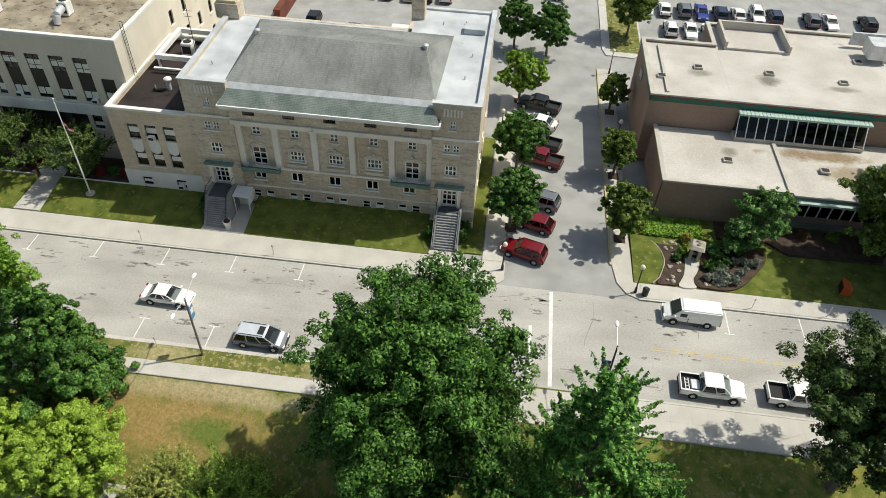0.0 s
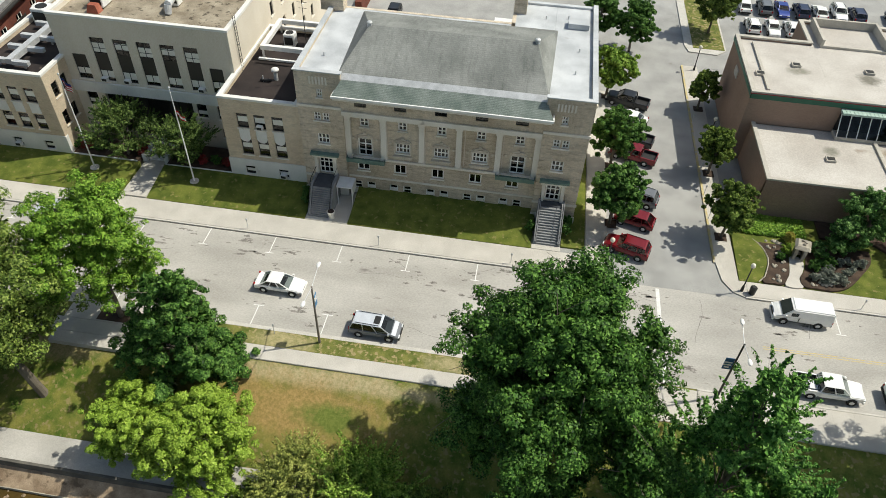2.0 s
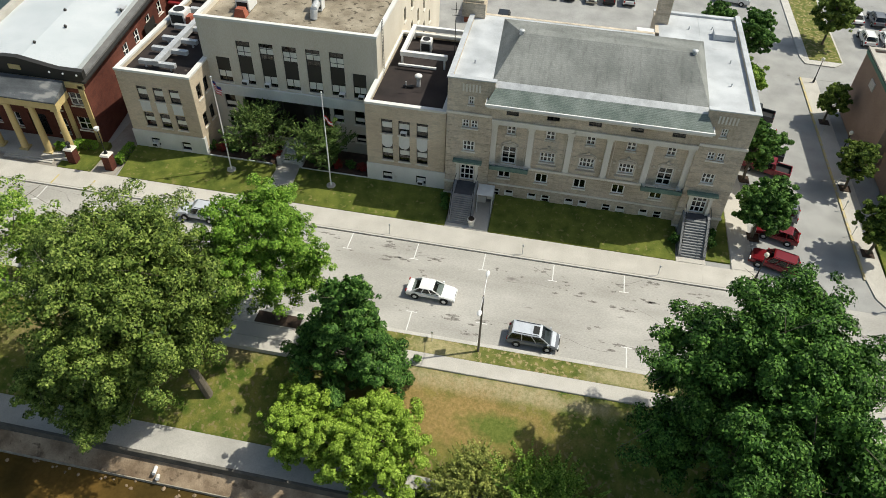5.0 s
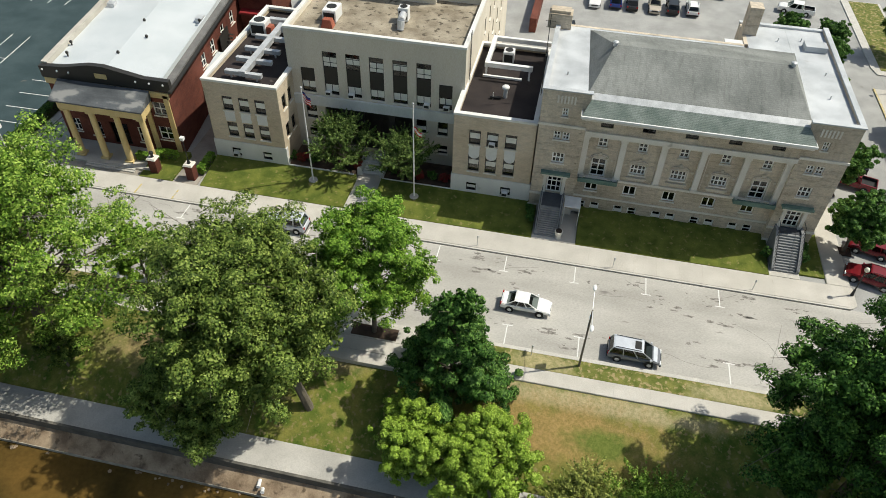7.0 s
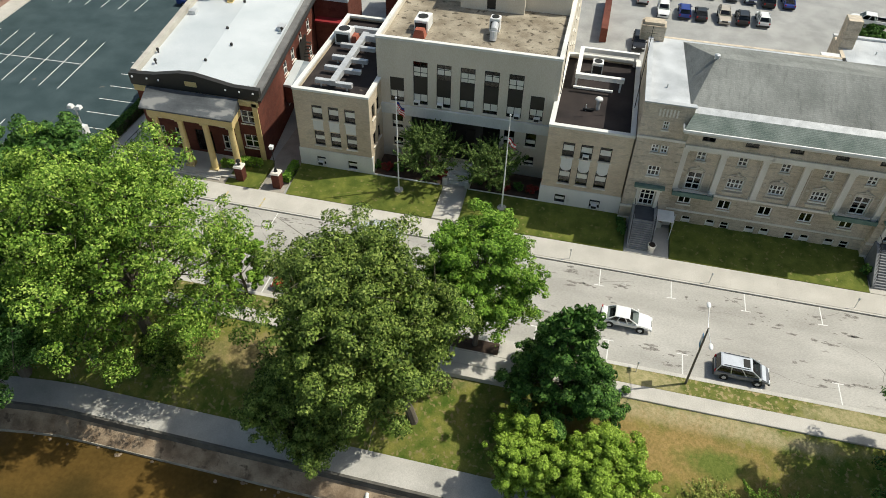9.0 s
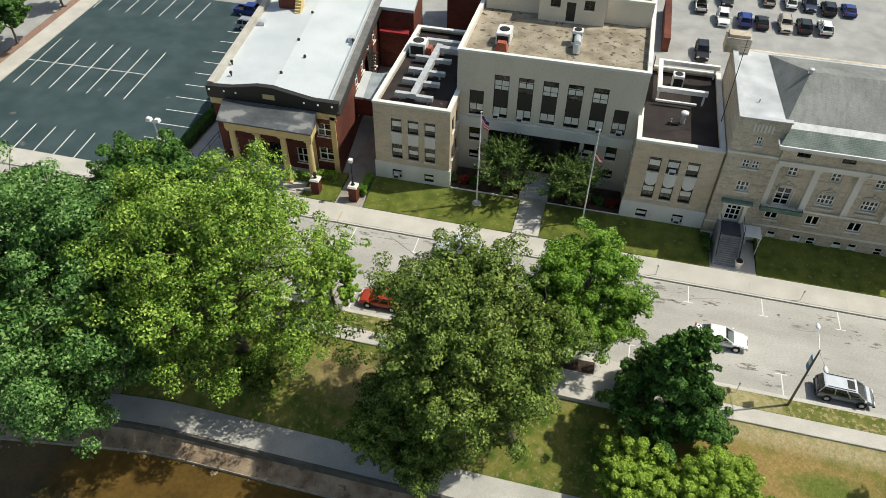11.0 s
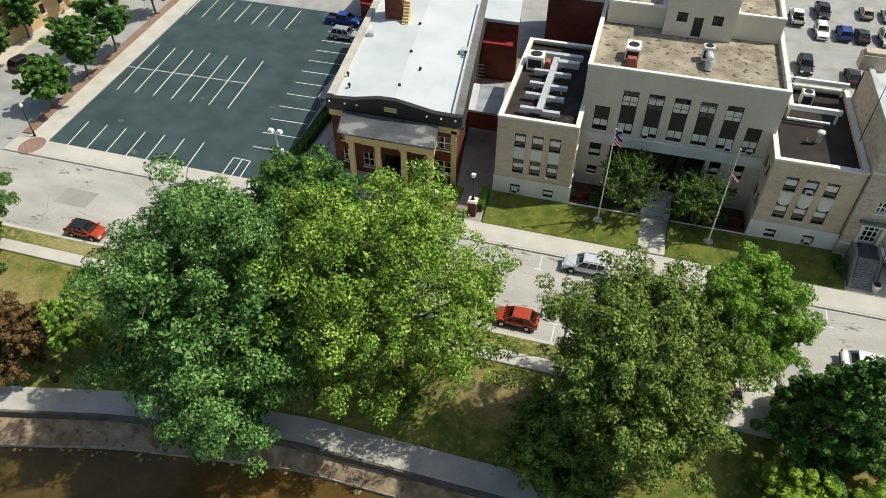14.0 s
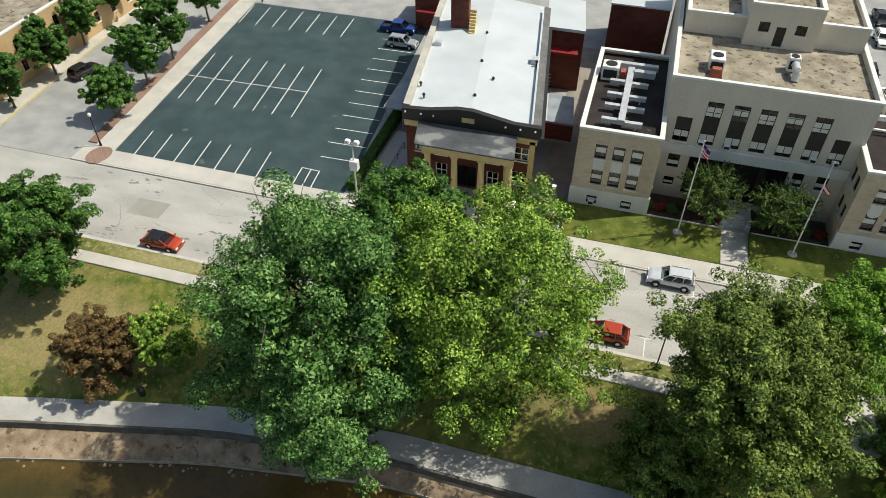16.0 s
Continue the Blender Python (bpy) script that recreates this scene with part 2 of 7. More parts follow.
M_BANK = mat("bank_gravel", (0.2, 0.14, 0.09), (0.42, 0.32, 0.22), scale=2.2, fine=9, bump=0.9, detail=10, speck=((0.14, 0.10, 0.065), 1.4, 0.6))
M_BUFF = coursed("buff_brick", (0.58, 0.48, 0.355), (0.70, 0.60, 0.465), (0.95, 0.93, 0.9), 0.24, 0.075, weather=((1.0, (0.7, 0.7, 2.0), 0.3, 0.8),))
M_GREYBRICK = coursed("grey_buff_brick", (0.55, 0.465, 0.355), (0.74, 0.65, 0.53), (0.85, 0.83, 0.8), 0.24, 0.075, weather=((0.9, (0.6, 0.6, 3.2), 0.3, 0.62), (2.2, (1, 1, 0.5), 0.3, 0.75)))
M_REDBRICK = coursed("red_brick", (0.115, 0.038, 0.027), (0.19, 0.066, 0.046), (1.2, 1.1, 1.0), 0.22, 0.075, weather=((0.9, (0.7, 0.7, 1.6), 0.3, 0.6),))
M_PINKBRICK = coursed("pinkish_brick", (0.29, 0.20, 0.155), (0.37, 0.265, 0.21), (0.9, 0.88, 0.86), 0.24, 0.08)
M_STUCCO = mat("smooth_buff_facing", (0.66, 0.60, 0.50), (0.75, 0.69, 0.59), scale=0.8, fine=12, detail=9, stretch=(1, 1, 0.4), speck=((0.36, 0.325, 0.26), 0.5, 0.7))
M_LIME = mat("limestone", (0.70, 0.66, 0.585), (0.82, 0.78, 0.71), scale=1.5, fine=10, speck=((0.40, 0.365, 0.31), 0.9, 0.66), stretch=(1, 1, 0.5))
M_WHITESTONE = mat("pale_stone", (0.68, 0.68, 0.66), (0.80, 0.795, 0.77), scale=1.2, fine=10, stretch=(1, 1, 0.4), speck=((0.52, 0.50, 0.46), 0.8, 0.68))
M_SLATE = coursed("grey_green_slate", (0.19, 0.20, 0.19), (0.29, 0.30, 0.285), (0.86, 0.87, 0.88), 0.26, 0.09, rough=0.85, broad=0.8, gap=0.12, weather=((1.6, (1.6, 0.22, 0.22), 0.28, 0.72),))
M_GREENSLATE = coursed("green_slate", (0.175, 0.215, 0.195), (0.275, 0.315, 0.29), (0.72, 0.75, 0.73), 0.28, 0.1, rough=0.85, broad=2.2, gap=0.16)
M_COPPER = mat("verdigris_copper", (0.10, 0.17, 0.145), (0.17, 0.25, 0.21), scale=3, rough=0.7)
M_SILVER = mat("silver_coated_roof", (0.42, 0.44, 0.46), (0.62, 0.64, 0.66), scale=1.0, rough=0.6, fine=14, detail=9, speck=((0.38, 0.38, 0.38), 0.5, 0.69))
M_WHITEROOF = mat("white_membrane_roof", (0.53, 0.57, 0.59), (0.62, 0.65, 0.67), scale=0.6, rough=0.5, fine=14, speck=((0.48, 0.48, 0.47), 0.4, 0.72))
M_DARKROOF = mat("dark_roof_felt", (0.02, 0.016, 0.016), (0.045, 0.035, 0.033), scale=0.9, fine=12, speck=((0.13, 0.105, 0.09), 0.5, 0.68))
M_GRAVELROOF = mat("tan_gravel_roof", (0.22, 0.185, 0.135), (0.40, 0.35, 0.27), scale=1.6, fine=9, bump=0.9, detail=11, speck=((0.10, 0.082, 0.06), 1.5, 0.58))
M_FELT = mat("portico_felt", (0.06, 0.066, 0.072), (0.13, 0.14, 0.15), scale=2.0, rough=0.6, detail=10, speck=((0.28, 0.28, 0.27), 0.7, 0.6), stretch=(0.5, 1, 1))
M_EAVE = mat("grey_eave_felt", (0.13, 0.128, 0.125), (0.2, 0.195, 0.19), scale=2)
M_GREYROOF = mat("grey_blue_membrane", (0.24, 0.28, 0.31), (0.36, 0.40, 0.43), scale=1.5, rough=0.6)
M_ALLEY = mat("alley_concrete", (0.27, 0.245, 0.21), (0.37, 0.335, 0.29), scale=1.5, detail=9)
M_VERGE = patchy(mat("verge_grass", (0.085, 0.115, 0.02), (0.2, 0.2, 0.055), scale=3.5, rough=0.95, fine=9, bump=0.8, detail=12, speck=((0.34, 0.275, 0.14), 2.6, 0.54)), ((-28.5, 36.4, 3.5, 1.5, (0.4, 0.33, 0.18)), (-12, 36.4, 4.5, 1.2, (0.4, 0.33, 0.19)), (-106, 36.4, 9, 1.4, (0.36, 0.3, 0.15))))
M_BEIGEROOF = patchy(mat("beige_flat_roof", (0.46, 0.425, 0.385), (0.58, 0.55, 0.505), scale=0.7, fine=6, detail=9, speck=((0.30, 0.25, 0.2), 0.28, 0.68)), ((28.4, 77.8, 1.6, 1.3, (0.17, 0.15, 0.125)), (20.6, 78.2, 1.6, 0.9, (0.26, 0.235, 0.2)), (36.5, 77.2, 2.4, 0.7, (0.24, 0.215, 0.18)), (33.5, 69.0, 6.0, 1.3, (0.26, 0.17, 0.095)), (36, 66.0, 4.0, 2.0, (0.32, 0.24, 0.16)), (23.4, 68, 1.0, 1.0, (0.24, 0.22, 0.19))))
M_BEIGECAP = mat("beige_cap", (0.44, 0.41, 0.36), (0.55, 0.52, 0.46), scale=1.5, rough=0.8, speck=((0.30, 0.27, 0.23), 1.5, 0.68))
M_CRACK = mat("crack_fill", (0.22, 0.21, 0.195), (0.30, 0.285, 0.265), scale=3)
M_COPING = mat("white_coping", (0.70, 0.69, 0.65), (0.80, 0.79, 0.76), scale=1.5, rough=0.7, speck=((0.5, 0.48, 0.44), 1.5, 0.7))
M_FRAMEW = plain("white_window_paint", (0.82, 0.81, 0.78), 0.5)
M_CARVED = mat("carved_limestone", (0.55, 0.49, 0.41), (0.68, 0.615, 0.52), scale=1.5, fine=10, speck=((0.36, 0.32, 0.26), 0.9, 0.64), stretch=(1, 1, 0.5))
M_FRAMED = plain("dark_bronze_frame", (0.035, 0.033, 0.03), 0.45)
M_BLIND = plain("pale_blind", (0.78, 0.76, 0.70), 0.8)
M_CREAM = mat("cream_paint", (0.62, 0.48, 0.22), (0.70, 0.55, 0.27), scale=2, rough=0.6)
M_METAL = mat("galvanised_metal", (0.52, 0.53, 0.54), (0.68, 0.69, 0.70), scale=4, rough=0.45, metal=0.3)
M_WHITEMETAL = plain("white_painted_metal", (0.74, 0.74, 0.73), 0.4)
M_BLACKMETAL = plain("black_painted_metal", (0.02, 0.022, 0.022), 0.4)
M_GREENMETAL = plain("green_painted_metal", (0.03, 0.13, 0.085), 0.4)
M_REDMETAL = plain("red_painted_metal", (0.27, 0.03, 0.035), 0.5)
M_AWNGREEN = mat("pale_green_metal", (0.34, 0.47, 0.41), (0.46, 0.58, 0.52), scale=2, rough=0.5)
M_RUST = mat("rusty_stack", (0.30, 0.08, 0.05), (0.40, 0.14, 0.09), scale=4)
M_BARK = mat("bark", (0.10, 0.085, 0.065), (0.19, 0.165, 0.13), scale=4, fine=14, bump=0.9, stretch=(1, 1, 0.25))
M_GLASS = glass_mat("window_glass", (0.3, 0.32, 0.32))
M_CARGLASS = glass_mat("car_glass", (0.25, 0.3, 0.3))
M_BRICKPAVE = coursed("brick_paving", (0.25, 0.155, 0.12), (0.33, 0.22, 0.175), (0.9, 0.8, 0.7), 0.4, 0.2)
M_TYRE = plain("tyre_rubber", (0.018, 0.018, 0.018), 0.85)


# ---- mesh helpers ----
def box(bm, x0, x1, y0, y1, z0, z1, top=None):
    """A box; top = (dx, dy) draws its upper face in."""
    dx, dy = top or (0, 0)
    v = [bm.verts.new(c) for c in ((x0, y0, z0), (x1, y0, z0), (x1, y1, z0), (x0, y1, z0),
                                   (x0 + dx, y0 + dy, z1), (x1 - dx, y0 + dy, z1), (x1 - dx, y1 - dy, z1), (x0 + dx, y1 - dy, z1))]
    for f in ((3, 2, 1, 0), (4, 5, 6, 7), (0, 1, 5, 4), (1, 2, 6, 5), (2, 3, 7, 6), (3, 0, 4, 7)):
        bm.faces.new([v[i] for i in f])
    return v


def tube(bm, a, b, ra, rb, n=8, caps=True):
    a, b = Vector(a), Vector(b)
    d = (b - a).normalized()
    s = d.orthogonal().normalized()
    u = d.cross(s)
    r0 = [bm.verts.new(a + ra * (math.cos(2 * math.pi * i / n) * s + math.sin(2 * math.pi * i / n) * u)) for i in range(n)]
    r1 = [bm.verts.new(b + rb * (math.cos(2 * math.pi * i / n) * s + math.sin(2 * math.pi * i / n) * u)) for i in range(n)]
    for i in range(n):
        bm.faces.new((r0[i], r0[(i + 1) % n], r1[(i + 1) % n], r1[i]))
    if caps:
        bm.faces.new(r0[::-1])
        bm.faces.new(r1)


def ball(bm, c, r, sx=1, sy=1, sz=1, seg=12):
    bmesh.ops.create_uvsphere(bm, u_segments=seg, v_segments=max(6, seg // 2), radius=r,
                              matrix=Matrix.Translation(c) @ Matrix.Diagonal((sx, sy, sz, 1)))


def slab(bm, pts, z0, z1):
    """A polygon in plan, given counter-clockwise, as a slab."""
    lo = [bm.verts.new((x, y, z0)) for x, y in pts]
    hi = [bm.verts.new((x, y, z1)) for x, y in pts]
    bm.faces.new(lo[::-1])
    bm.faces.new(hi)
    for i in range(len(pts)):
        j = (i + 1) % len(pts)
        bm.faces.new((lo[i], lo[j], hi[j], hi[i]))


def mesh_of(name, bm, material, smooth=False):
    bmesh.ops.recalc_face_normals(bm, faces=bm.faces)
    me = bpy.data.meshes.new(name)
    bm.to_mesh(me)
    bm.free()
    me.materials.append(material)
    if smooth:
        for f in me.polygons:
            f.use_smooth = True
    return me


def made(*shapes):
    """A bmesh of boxes given as six numbers each."""
    bm = bmesh.new()
    for s in shapes:
        box(bm, *s)
    return bm


def thing(name, at, label, category, group="", kind=""):
    ob = new(name)
    ob.empty_display_size = 0.3
    ob.location = at
    return tagged(ob, label, category, group, kind)


def part(name, bm, material, parent, label="", smooth=False, local=False, data=None):
    """One mesh under a thing or a part; its points are in the world, or in the parent's own axes with local."""
    ob = new(name, data or mesh_of(name, bm, material, smooth))
    ob.parent = parent
    if not local:
        ob.matrix_parent_inverse = parent.matrix_basis.inverted()
    return tagged(ob, label)


def pieces(name, boxes, material, parent, label=""):
    """Boxes that are each a part of their own."""
    for b in boxes:
        part(name, made(b), material, parent, label)


def solid(name, bm, material, label, category, kind="", group="", smooth=False):
    return tagged(new(name, mesh_of(name, bm, material, smooth)), label, category, group, kind)


def holed(axis, plane, a0, a1, z0, z1, holes, thick, inward=1):
    """A plate with openings right through it, as one connected mesh."""
    aa = sorted({a0, a1, *[h[0] for h in holes], *[h[1] for h in holes]})
    zz = sorted({z0, z1, *[h[2] for h in holes], *[h[3] for h in holes]})
    bm, made_v = bmesh.new(), {}
    deep = (plane, plane + inward * thick)

    def vert(i, j, k):
        if (i, j, k) not in made_v:
            made_v[i, j, k] = bm.verts.new((aa[i], deep[k], zz[j]) if axis == "y" else (deep[k], aa[i], zz[j]))
        return made_v[i, j, k]

    full = {(i, j) for i in range(len(aa) - 1) for j in range(len(zz) - 1)
            if not any(h[0] < (aa[i] + aa[i + 1]) / 2 < h[1] and h[2] < (zz[j] + zz[j + 1]) / 2 < h[3] for h in holes)}
    for i, j in full:
        for k in (0, 1):
            bm.faces.new([vert(a, b, k) for a, b in ((i, j), (i + 1, j), (i + 1, j + 1), (i, j + 1))])
        for di, dj, p, q in ((-1, 0, (i, j), (i, j + 1)), (1, 0, (i + 1, j), (i + 1, j + 1)), (0, -1, (i, j), (i + 1, j)), (0, 1, (i, j + 1), (i + 1, j + 1))):
            if (i + di, j + dj) not in full:
                bm.faces.new((vert(*p, 0), vert(*q, 0), vert(*q, 1), vert(*p, 1)))
    return bm


def wall(parent, material, axis, plane, a0, a1, z0, z1, holes=(), thick=0.4, inward=1, name="wall", label=""):
    """An upright wall along x (axis 'y', at y = plane) or along y (axis 'x'), with openings (a0, a1, z0, z1) right through it."""
    bm = holed(axis, plane, a0, a1, z0, z1, holes, thick, inward)
    return part(name, bm, material, parent, label)


FRAMES = {}


def window(parent, axis, plane, a0, a1, z0, z1, style="white", cols=2, rows=2, blind=0.0, facing=-1, deep=0.14, name="window", sill=True, band=None):
    """A window in an opening: frame with glazing bars, a pane, a sill and, where drawn, a blind."""
    w, h = round(a1 - a0, 3), round(z1 - z0, 3)
    key = (w, h, style, cols, rows, blind, deep, sill, band)
    if key not in FRAMES:
        t = 0.13 if style == "white" else 0.07
        lights, bar = [], 0.055 if style == "white" else 0.03
        for p in range(cols):
            for q in range(rows):
                c0, c1 = -w / 2 + p * w / cols, -w / 2 + (p + 1) * w / cols
                r0, r1 = q * h / rows, (q + 1) * h / rows
                lights.append((c0 + (t if p == 0 else bar), c1 - (t if p == cols - 1 else bar), r0 + (t if q == 0 else bar), r1 - (t if q == rows - 1 else bar)))
        bm = holed("y", 0.0, -w / 2, w / 2, 0, h, lights, 0.1)
        fr = mesh_of("window", bm, M_FRAMEW if style == "white" else M_FRAMED)
        pane = mesh_of("pane", made((-w / 2 + t / 2, w / 2 - t / 2, 0.045, 0.055, t / 2, h - t / 2)), M_GLASS)
        bl = mesh_of("blind", made((-w / 2 + 0.05, w / 2 - 0.05, 0.12, 0.14, h * (1 - blind), h - 0.03)), M_BLIND) if blind else None
        if band:
            bm = bmesh.new()
            for p in range(cols):
                box(bm, -w / 2 + p * w / cols + (t if p == 0 else bar) + 0.01, -w / 2 + (p + 1) * w / cols - (t if p == cols - 1 else bar) - 0.01, 0.02, 0.04, h * band[0], h * band[1])
            bl = mesh_of("shade", bm, M_BLIND)
        si = mesh_of("sill", made((-w / 2 - 0.08, w / 2 + 0.08, -deep - 0.1, -0.004, -0.14, -0.004)), M_LIME) if sill else None
        FRAMES[key] = (fr, pane, bl, si)
    fr, pane, bl, si = FRAMES[key]
    ob = new(name, fr)
    ob.parent = parent
    ob.matrix_parent_inverse = parent.matrix_basis.inverted()
    mid = (a0 + a1) / 2
    if axis == "y":
        ob.matrix_basis = pose(mid, plane - facing * deep, z0, 0, 0, 0 if facing < 0 else 180)
    else:
        ob.matrix_basis = pose(plane - facing * deep, mid, z0, 0, 0, 90 if facing > 0 else -90)
    p = part("pane", None, None, ob, local=True, data=pane)
    p.visible_shadow = False
    if bl:
        part("shade" if band else "blind", None, None, ob, local=True, data=bl)
    if si:
        part("sill", None, None, ob, local=True, data=si)
    return ob


def rim(x0, x1, y0, y1, z0, z1, w=0.35, sides="swen"):
    """The coping round a flat roof."""
    bm = bmesh.new()
    if "s" in sides:
        box(bm, x0, x1, y0, y0 + w, z0, z1)
    if "n" in sides:
        box(bm, x0, x1, y1 - w, y1, z0, z1)
    if "w" in sides:
        box(bm, x0, x0 + w, y0 + w, y1 - w, z0, z1)
    if "e" in sides:
        box(bm, x1 - w, x1, y0 + w, y1 - w, z0, z1)
    return bm


# ---- ground, river and streets ----
def shore(x):
    """Where the river walk's edge runs."""
    return float(np.interp(x, (-190, -140, -111, -93, -78, 200), (2.0, 9.5, 17.3, 21.5, 23.2, 22.6)))


def park_z(x, y):
    e = shore(x)
    if y > 34:
        return -0.03
    return float(np.interp(y, (e - 12, e - 4.5, e - 1.2, e + 0.5, e + 2.3, e + 3.0, e + 4.2, 30.5, 34), (-7, -5.4, -5.0, -4.2, -3.25, -2.9, -2.2, -1.1, -0.03)))


bm = bmesh.new()
xs = [-3000, -900, -400] + list(range(-200, 101, 2)) + [200, 500, 1200, 3000]
ys = [-3000, -800, -200, -60, -20, 0, 4, 8] + [10 + 0.75 * i for i in range(34)] + [36, 40, 60, 80, 100, 140, 200, 400, 1000, 3000]
grid = [[bm.verts.new((x, y, park_z(x, y) + (0.05 * noise.noise((x * 0.2, y * 0.2, 0)) if 20 < y < 33 else 0))) for x in xs] for y in ys]
for j in range(len(ys) - 1):
    for i in range(len(xs) - 1):
        bm.faces.new((grid[j][i], grid[j][i + 1], grid[j + 1][i + 1], grid[j + 1][i]))
solid("ground", bm, M_PARK, "grass of the park sloping to the river, dry in patches", "ground", "structure", smooth=True)
bm = made((-2500, 2500, -2500, 26, -6.0, -4.72))
solid("water", bm, M_WATER, "dark shallow river water below the walk", "water", "structure")


def ribbon(bm, lo, hi, x0, x1, z0, z1, step=3.0, rise=0.0):
    n = int((x1 - x0) / step) + 1
    rows = []
    for i in range(n + 1):
        x = x0 + (x1 - x0) * i / n
        rows.append([bm.verts.new(c) for c in ((x, lo(x), z0), (x, hi(x), z0), (x, hi(x), z1 + rise), (x, lo(x), z1))])
    for a, b in zip(rows, rows[1:]):
        for k in range(4):
            bm.faces.new((a[k], b[k], b[(k + 1) % 4], a[(k + 1) % 4]))
    bm.faces.new(rows[0])
    bm.faces.new(rows[-1][::-1])


bm = bmesh.new()
ribbon(bm, lambda x: shore(x) + 0.05, lambda x: shore(x) + 2.6, -190, 60, -3.6, -2.95)
solid("pavement_riverside", bm, M_RWALK, "grey concrete river walk under the trees", "pavement", "structure")
bm = bmesh.new()
ribbon(bm, lambda x: shore(x) - 0.2, lambda x: shore(x) + 0.04, -190, 60, -4.6, -2.9)
solid("trim_river_wall", bm, M_JOINT, "dark stained river wall edge", "wall", "structure")
def ledge(x):
    """How far the bank's ledge reaches into the river."""
    return float(np.interp(x, (-112, -90, -76), (2.9, 2.2, 1.6)))


bm = bmesh.new()
ribbon(bm, lambda x: shore(x) - ledge(x), lambda x: shore(x) - 0.21, -190, 60, -4.9, -4.45, rise=0.75)
solid("trim_river_ledge", bm, M_BANK, "gravelly ledge of the river bank", "bank", "structure")

solid("pavement_yard", made((-260, 160, 49.0, 400, -0.5, -0.012)), M_SIDE, "pale concrete yards between the buildings", "pavement", "structure")
solid("road", made((-700, 700, 37.7, 49.2, -0.4, 0.0)), M_ROAD, "pale worn concrete street with oil stains", "road", "structure")
solid("road_side_street", made((0.4, 10.7, 49.21, 130, -0.4, 0.0)), M_SIDE, "pale concrete side street with angled parking", "road", "structure")
bm = bmesh.new()
slab(bm, [(-141.5, 49.21), (-128.2, 49.21), (-137.4, 160), (-150.6, 160)], -0.4, 0.0)
solid("road_left_street", bm, M_SIDE, "pale concrete side street with brick edges", "road", "structure")
solid("road_back_lot", made((-92, 0.39, 84, 150, -0.4, 0.006)), M_SIDE, "pale concrete car park behind the buildings", "road", "structure")
solid("road_far_lot", made((12.6, 90, 93, 150, -0.4, 0.005)), M_SIDE, "pale concrete car park beside the side street", "road", "structure")
bm = bmesh.new()
slab(bm, [(-123.75, 51.45), (-93.2, 51.45), (-96.6, 96.5), (-127.4, 96.5)], -0.4, 0.02)
solid("parking_lot", bm, M_ASPHALT, "dark asphalt car park with white bay lines", "car park", "structure")
solid("road_lane_behind", made((-128, -92.1, 96.6, 112, -0.4, 0.0)), M_SIDE, "pale concrete lane behind the car park", "road", "structure")

PAVE = {}
bm = bmesh.new()
slab(bm, [(-128.0, 49.35), (-0.2, 49.35), (0.25, 49.8), (0.25, 52.2), (-128.0, 52.2)], -0.3, 0.11)
PAVE["pavement_north"] = solid("pavement_north", bm, M_WALKB, "pale concrete pavement along the street", "pavement", "structure")
bm = bmesh.new()
slab(bm, [(13.2, 49.35), (300, 49.35), (300, 51.45), (12.9, 51.45), (12.9, 93), (10.95, 93), (10.95, 53.6), (11.3, 51.2), (12.2, 49.8)], -0.3, 0.11)
PAVE["pavement_corner"] = solid("pavement_corner", bm, M_WALKB, "pale concrete corner pavement", "pavement", "structure")
PAVE["pavement_building_side"] = solid("pavement_building_side", made((-2.1, 0.1, 52.21, 84, -0.3, 0.11)), M_WALKB, "pale concrete pavement beside the stone building", "pavement", "structure")
PAVE["pavement_south"] = solid("pavement_south", made((-300, 2.4, 34.1, 35.6, -0.3, 0.10)), M_WALKB, "pale concrete pavement along the park", "pavement", "structure")
PAVE["pavement_south_plaza"] = solid("pavement_south_plaza", made((7.6, 300, 34.0, 37.5, -0.3, 0.10), (2.41, 7.59, 34.0, 37.5, -0.3, 0.05)), M_WALKB, "broad concrete pavement slabs at the kerb", "pavement", "structure")
solid("grass_verge", made((-300, 2.4, 35.61, 37.3, -0.3, 0.12)), M_VERGE, "narrow grass verge between street and pavement", "grass", "structure")
solid("pavement_tree_plaza", made((-48.6, -39.0, 35.605, 37.3, -0.3, 0.135), (-48.6, -39.0, 32.9, 34.095, -0.6, 0.1)), M_WALK, "pale concrete apron round a street tree", "pavement", "structure")
solid("tree_pit", made((-45.6, -41.4, 35.75, 37.1, -0.2, 0.15)), M_MULCH, "dark mulch bed under the street tree", "flower bed")
bm = made((-300, 2.4, 37.31, 37.69, -0.3, 0.13), (7.6, 300, 37.51, 37.69, -0.3, 0.13), (-128, -0.4, 49.21, 49.34, -0.3, 0.135), (13.3, 300, 49.21, 49.34, -0.3, 0.135))
solid("kerb", bm, M_KERB, "pale concrete kerb of the street", "kerb", "structure")
bm = made((10.71, 10.94, 53.6, 93, -0.3, 0.15))
solid("kerb_yellow", bm, M_YELLOW, "faded yellow painted kerb", "kerb", "structure")
bm = made((-300, -0.4, 49.13, 49.2, -0.2, 0.004), (13.3, 300, 49.13, 49.2, -0.2, 0.004))
solid("trim_gutter", bm, M_JOINT, "dark dirty gutter line", "gutter", "structure")


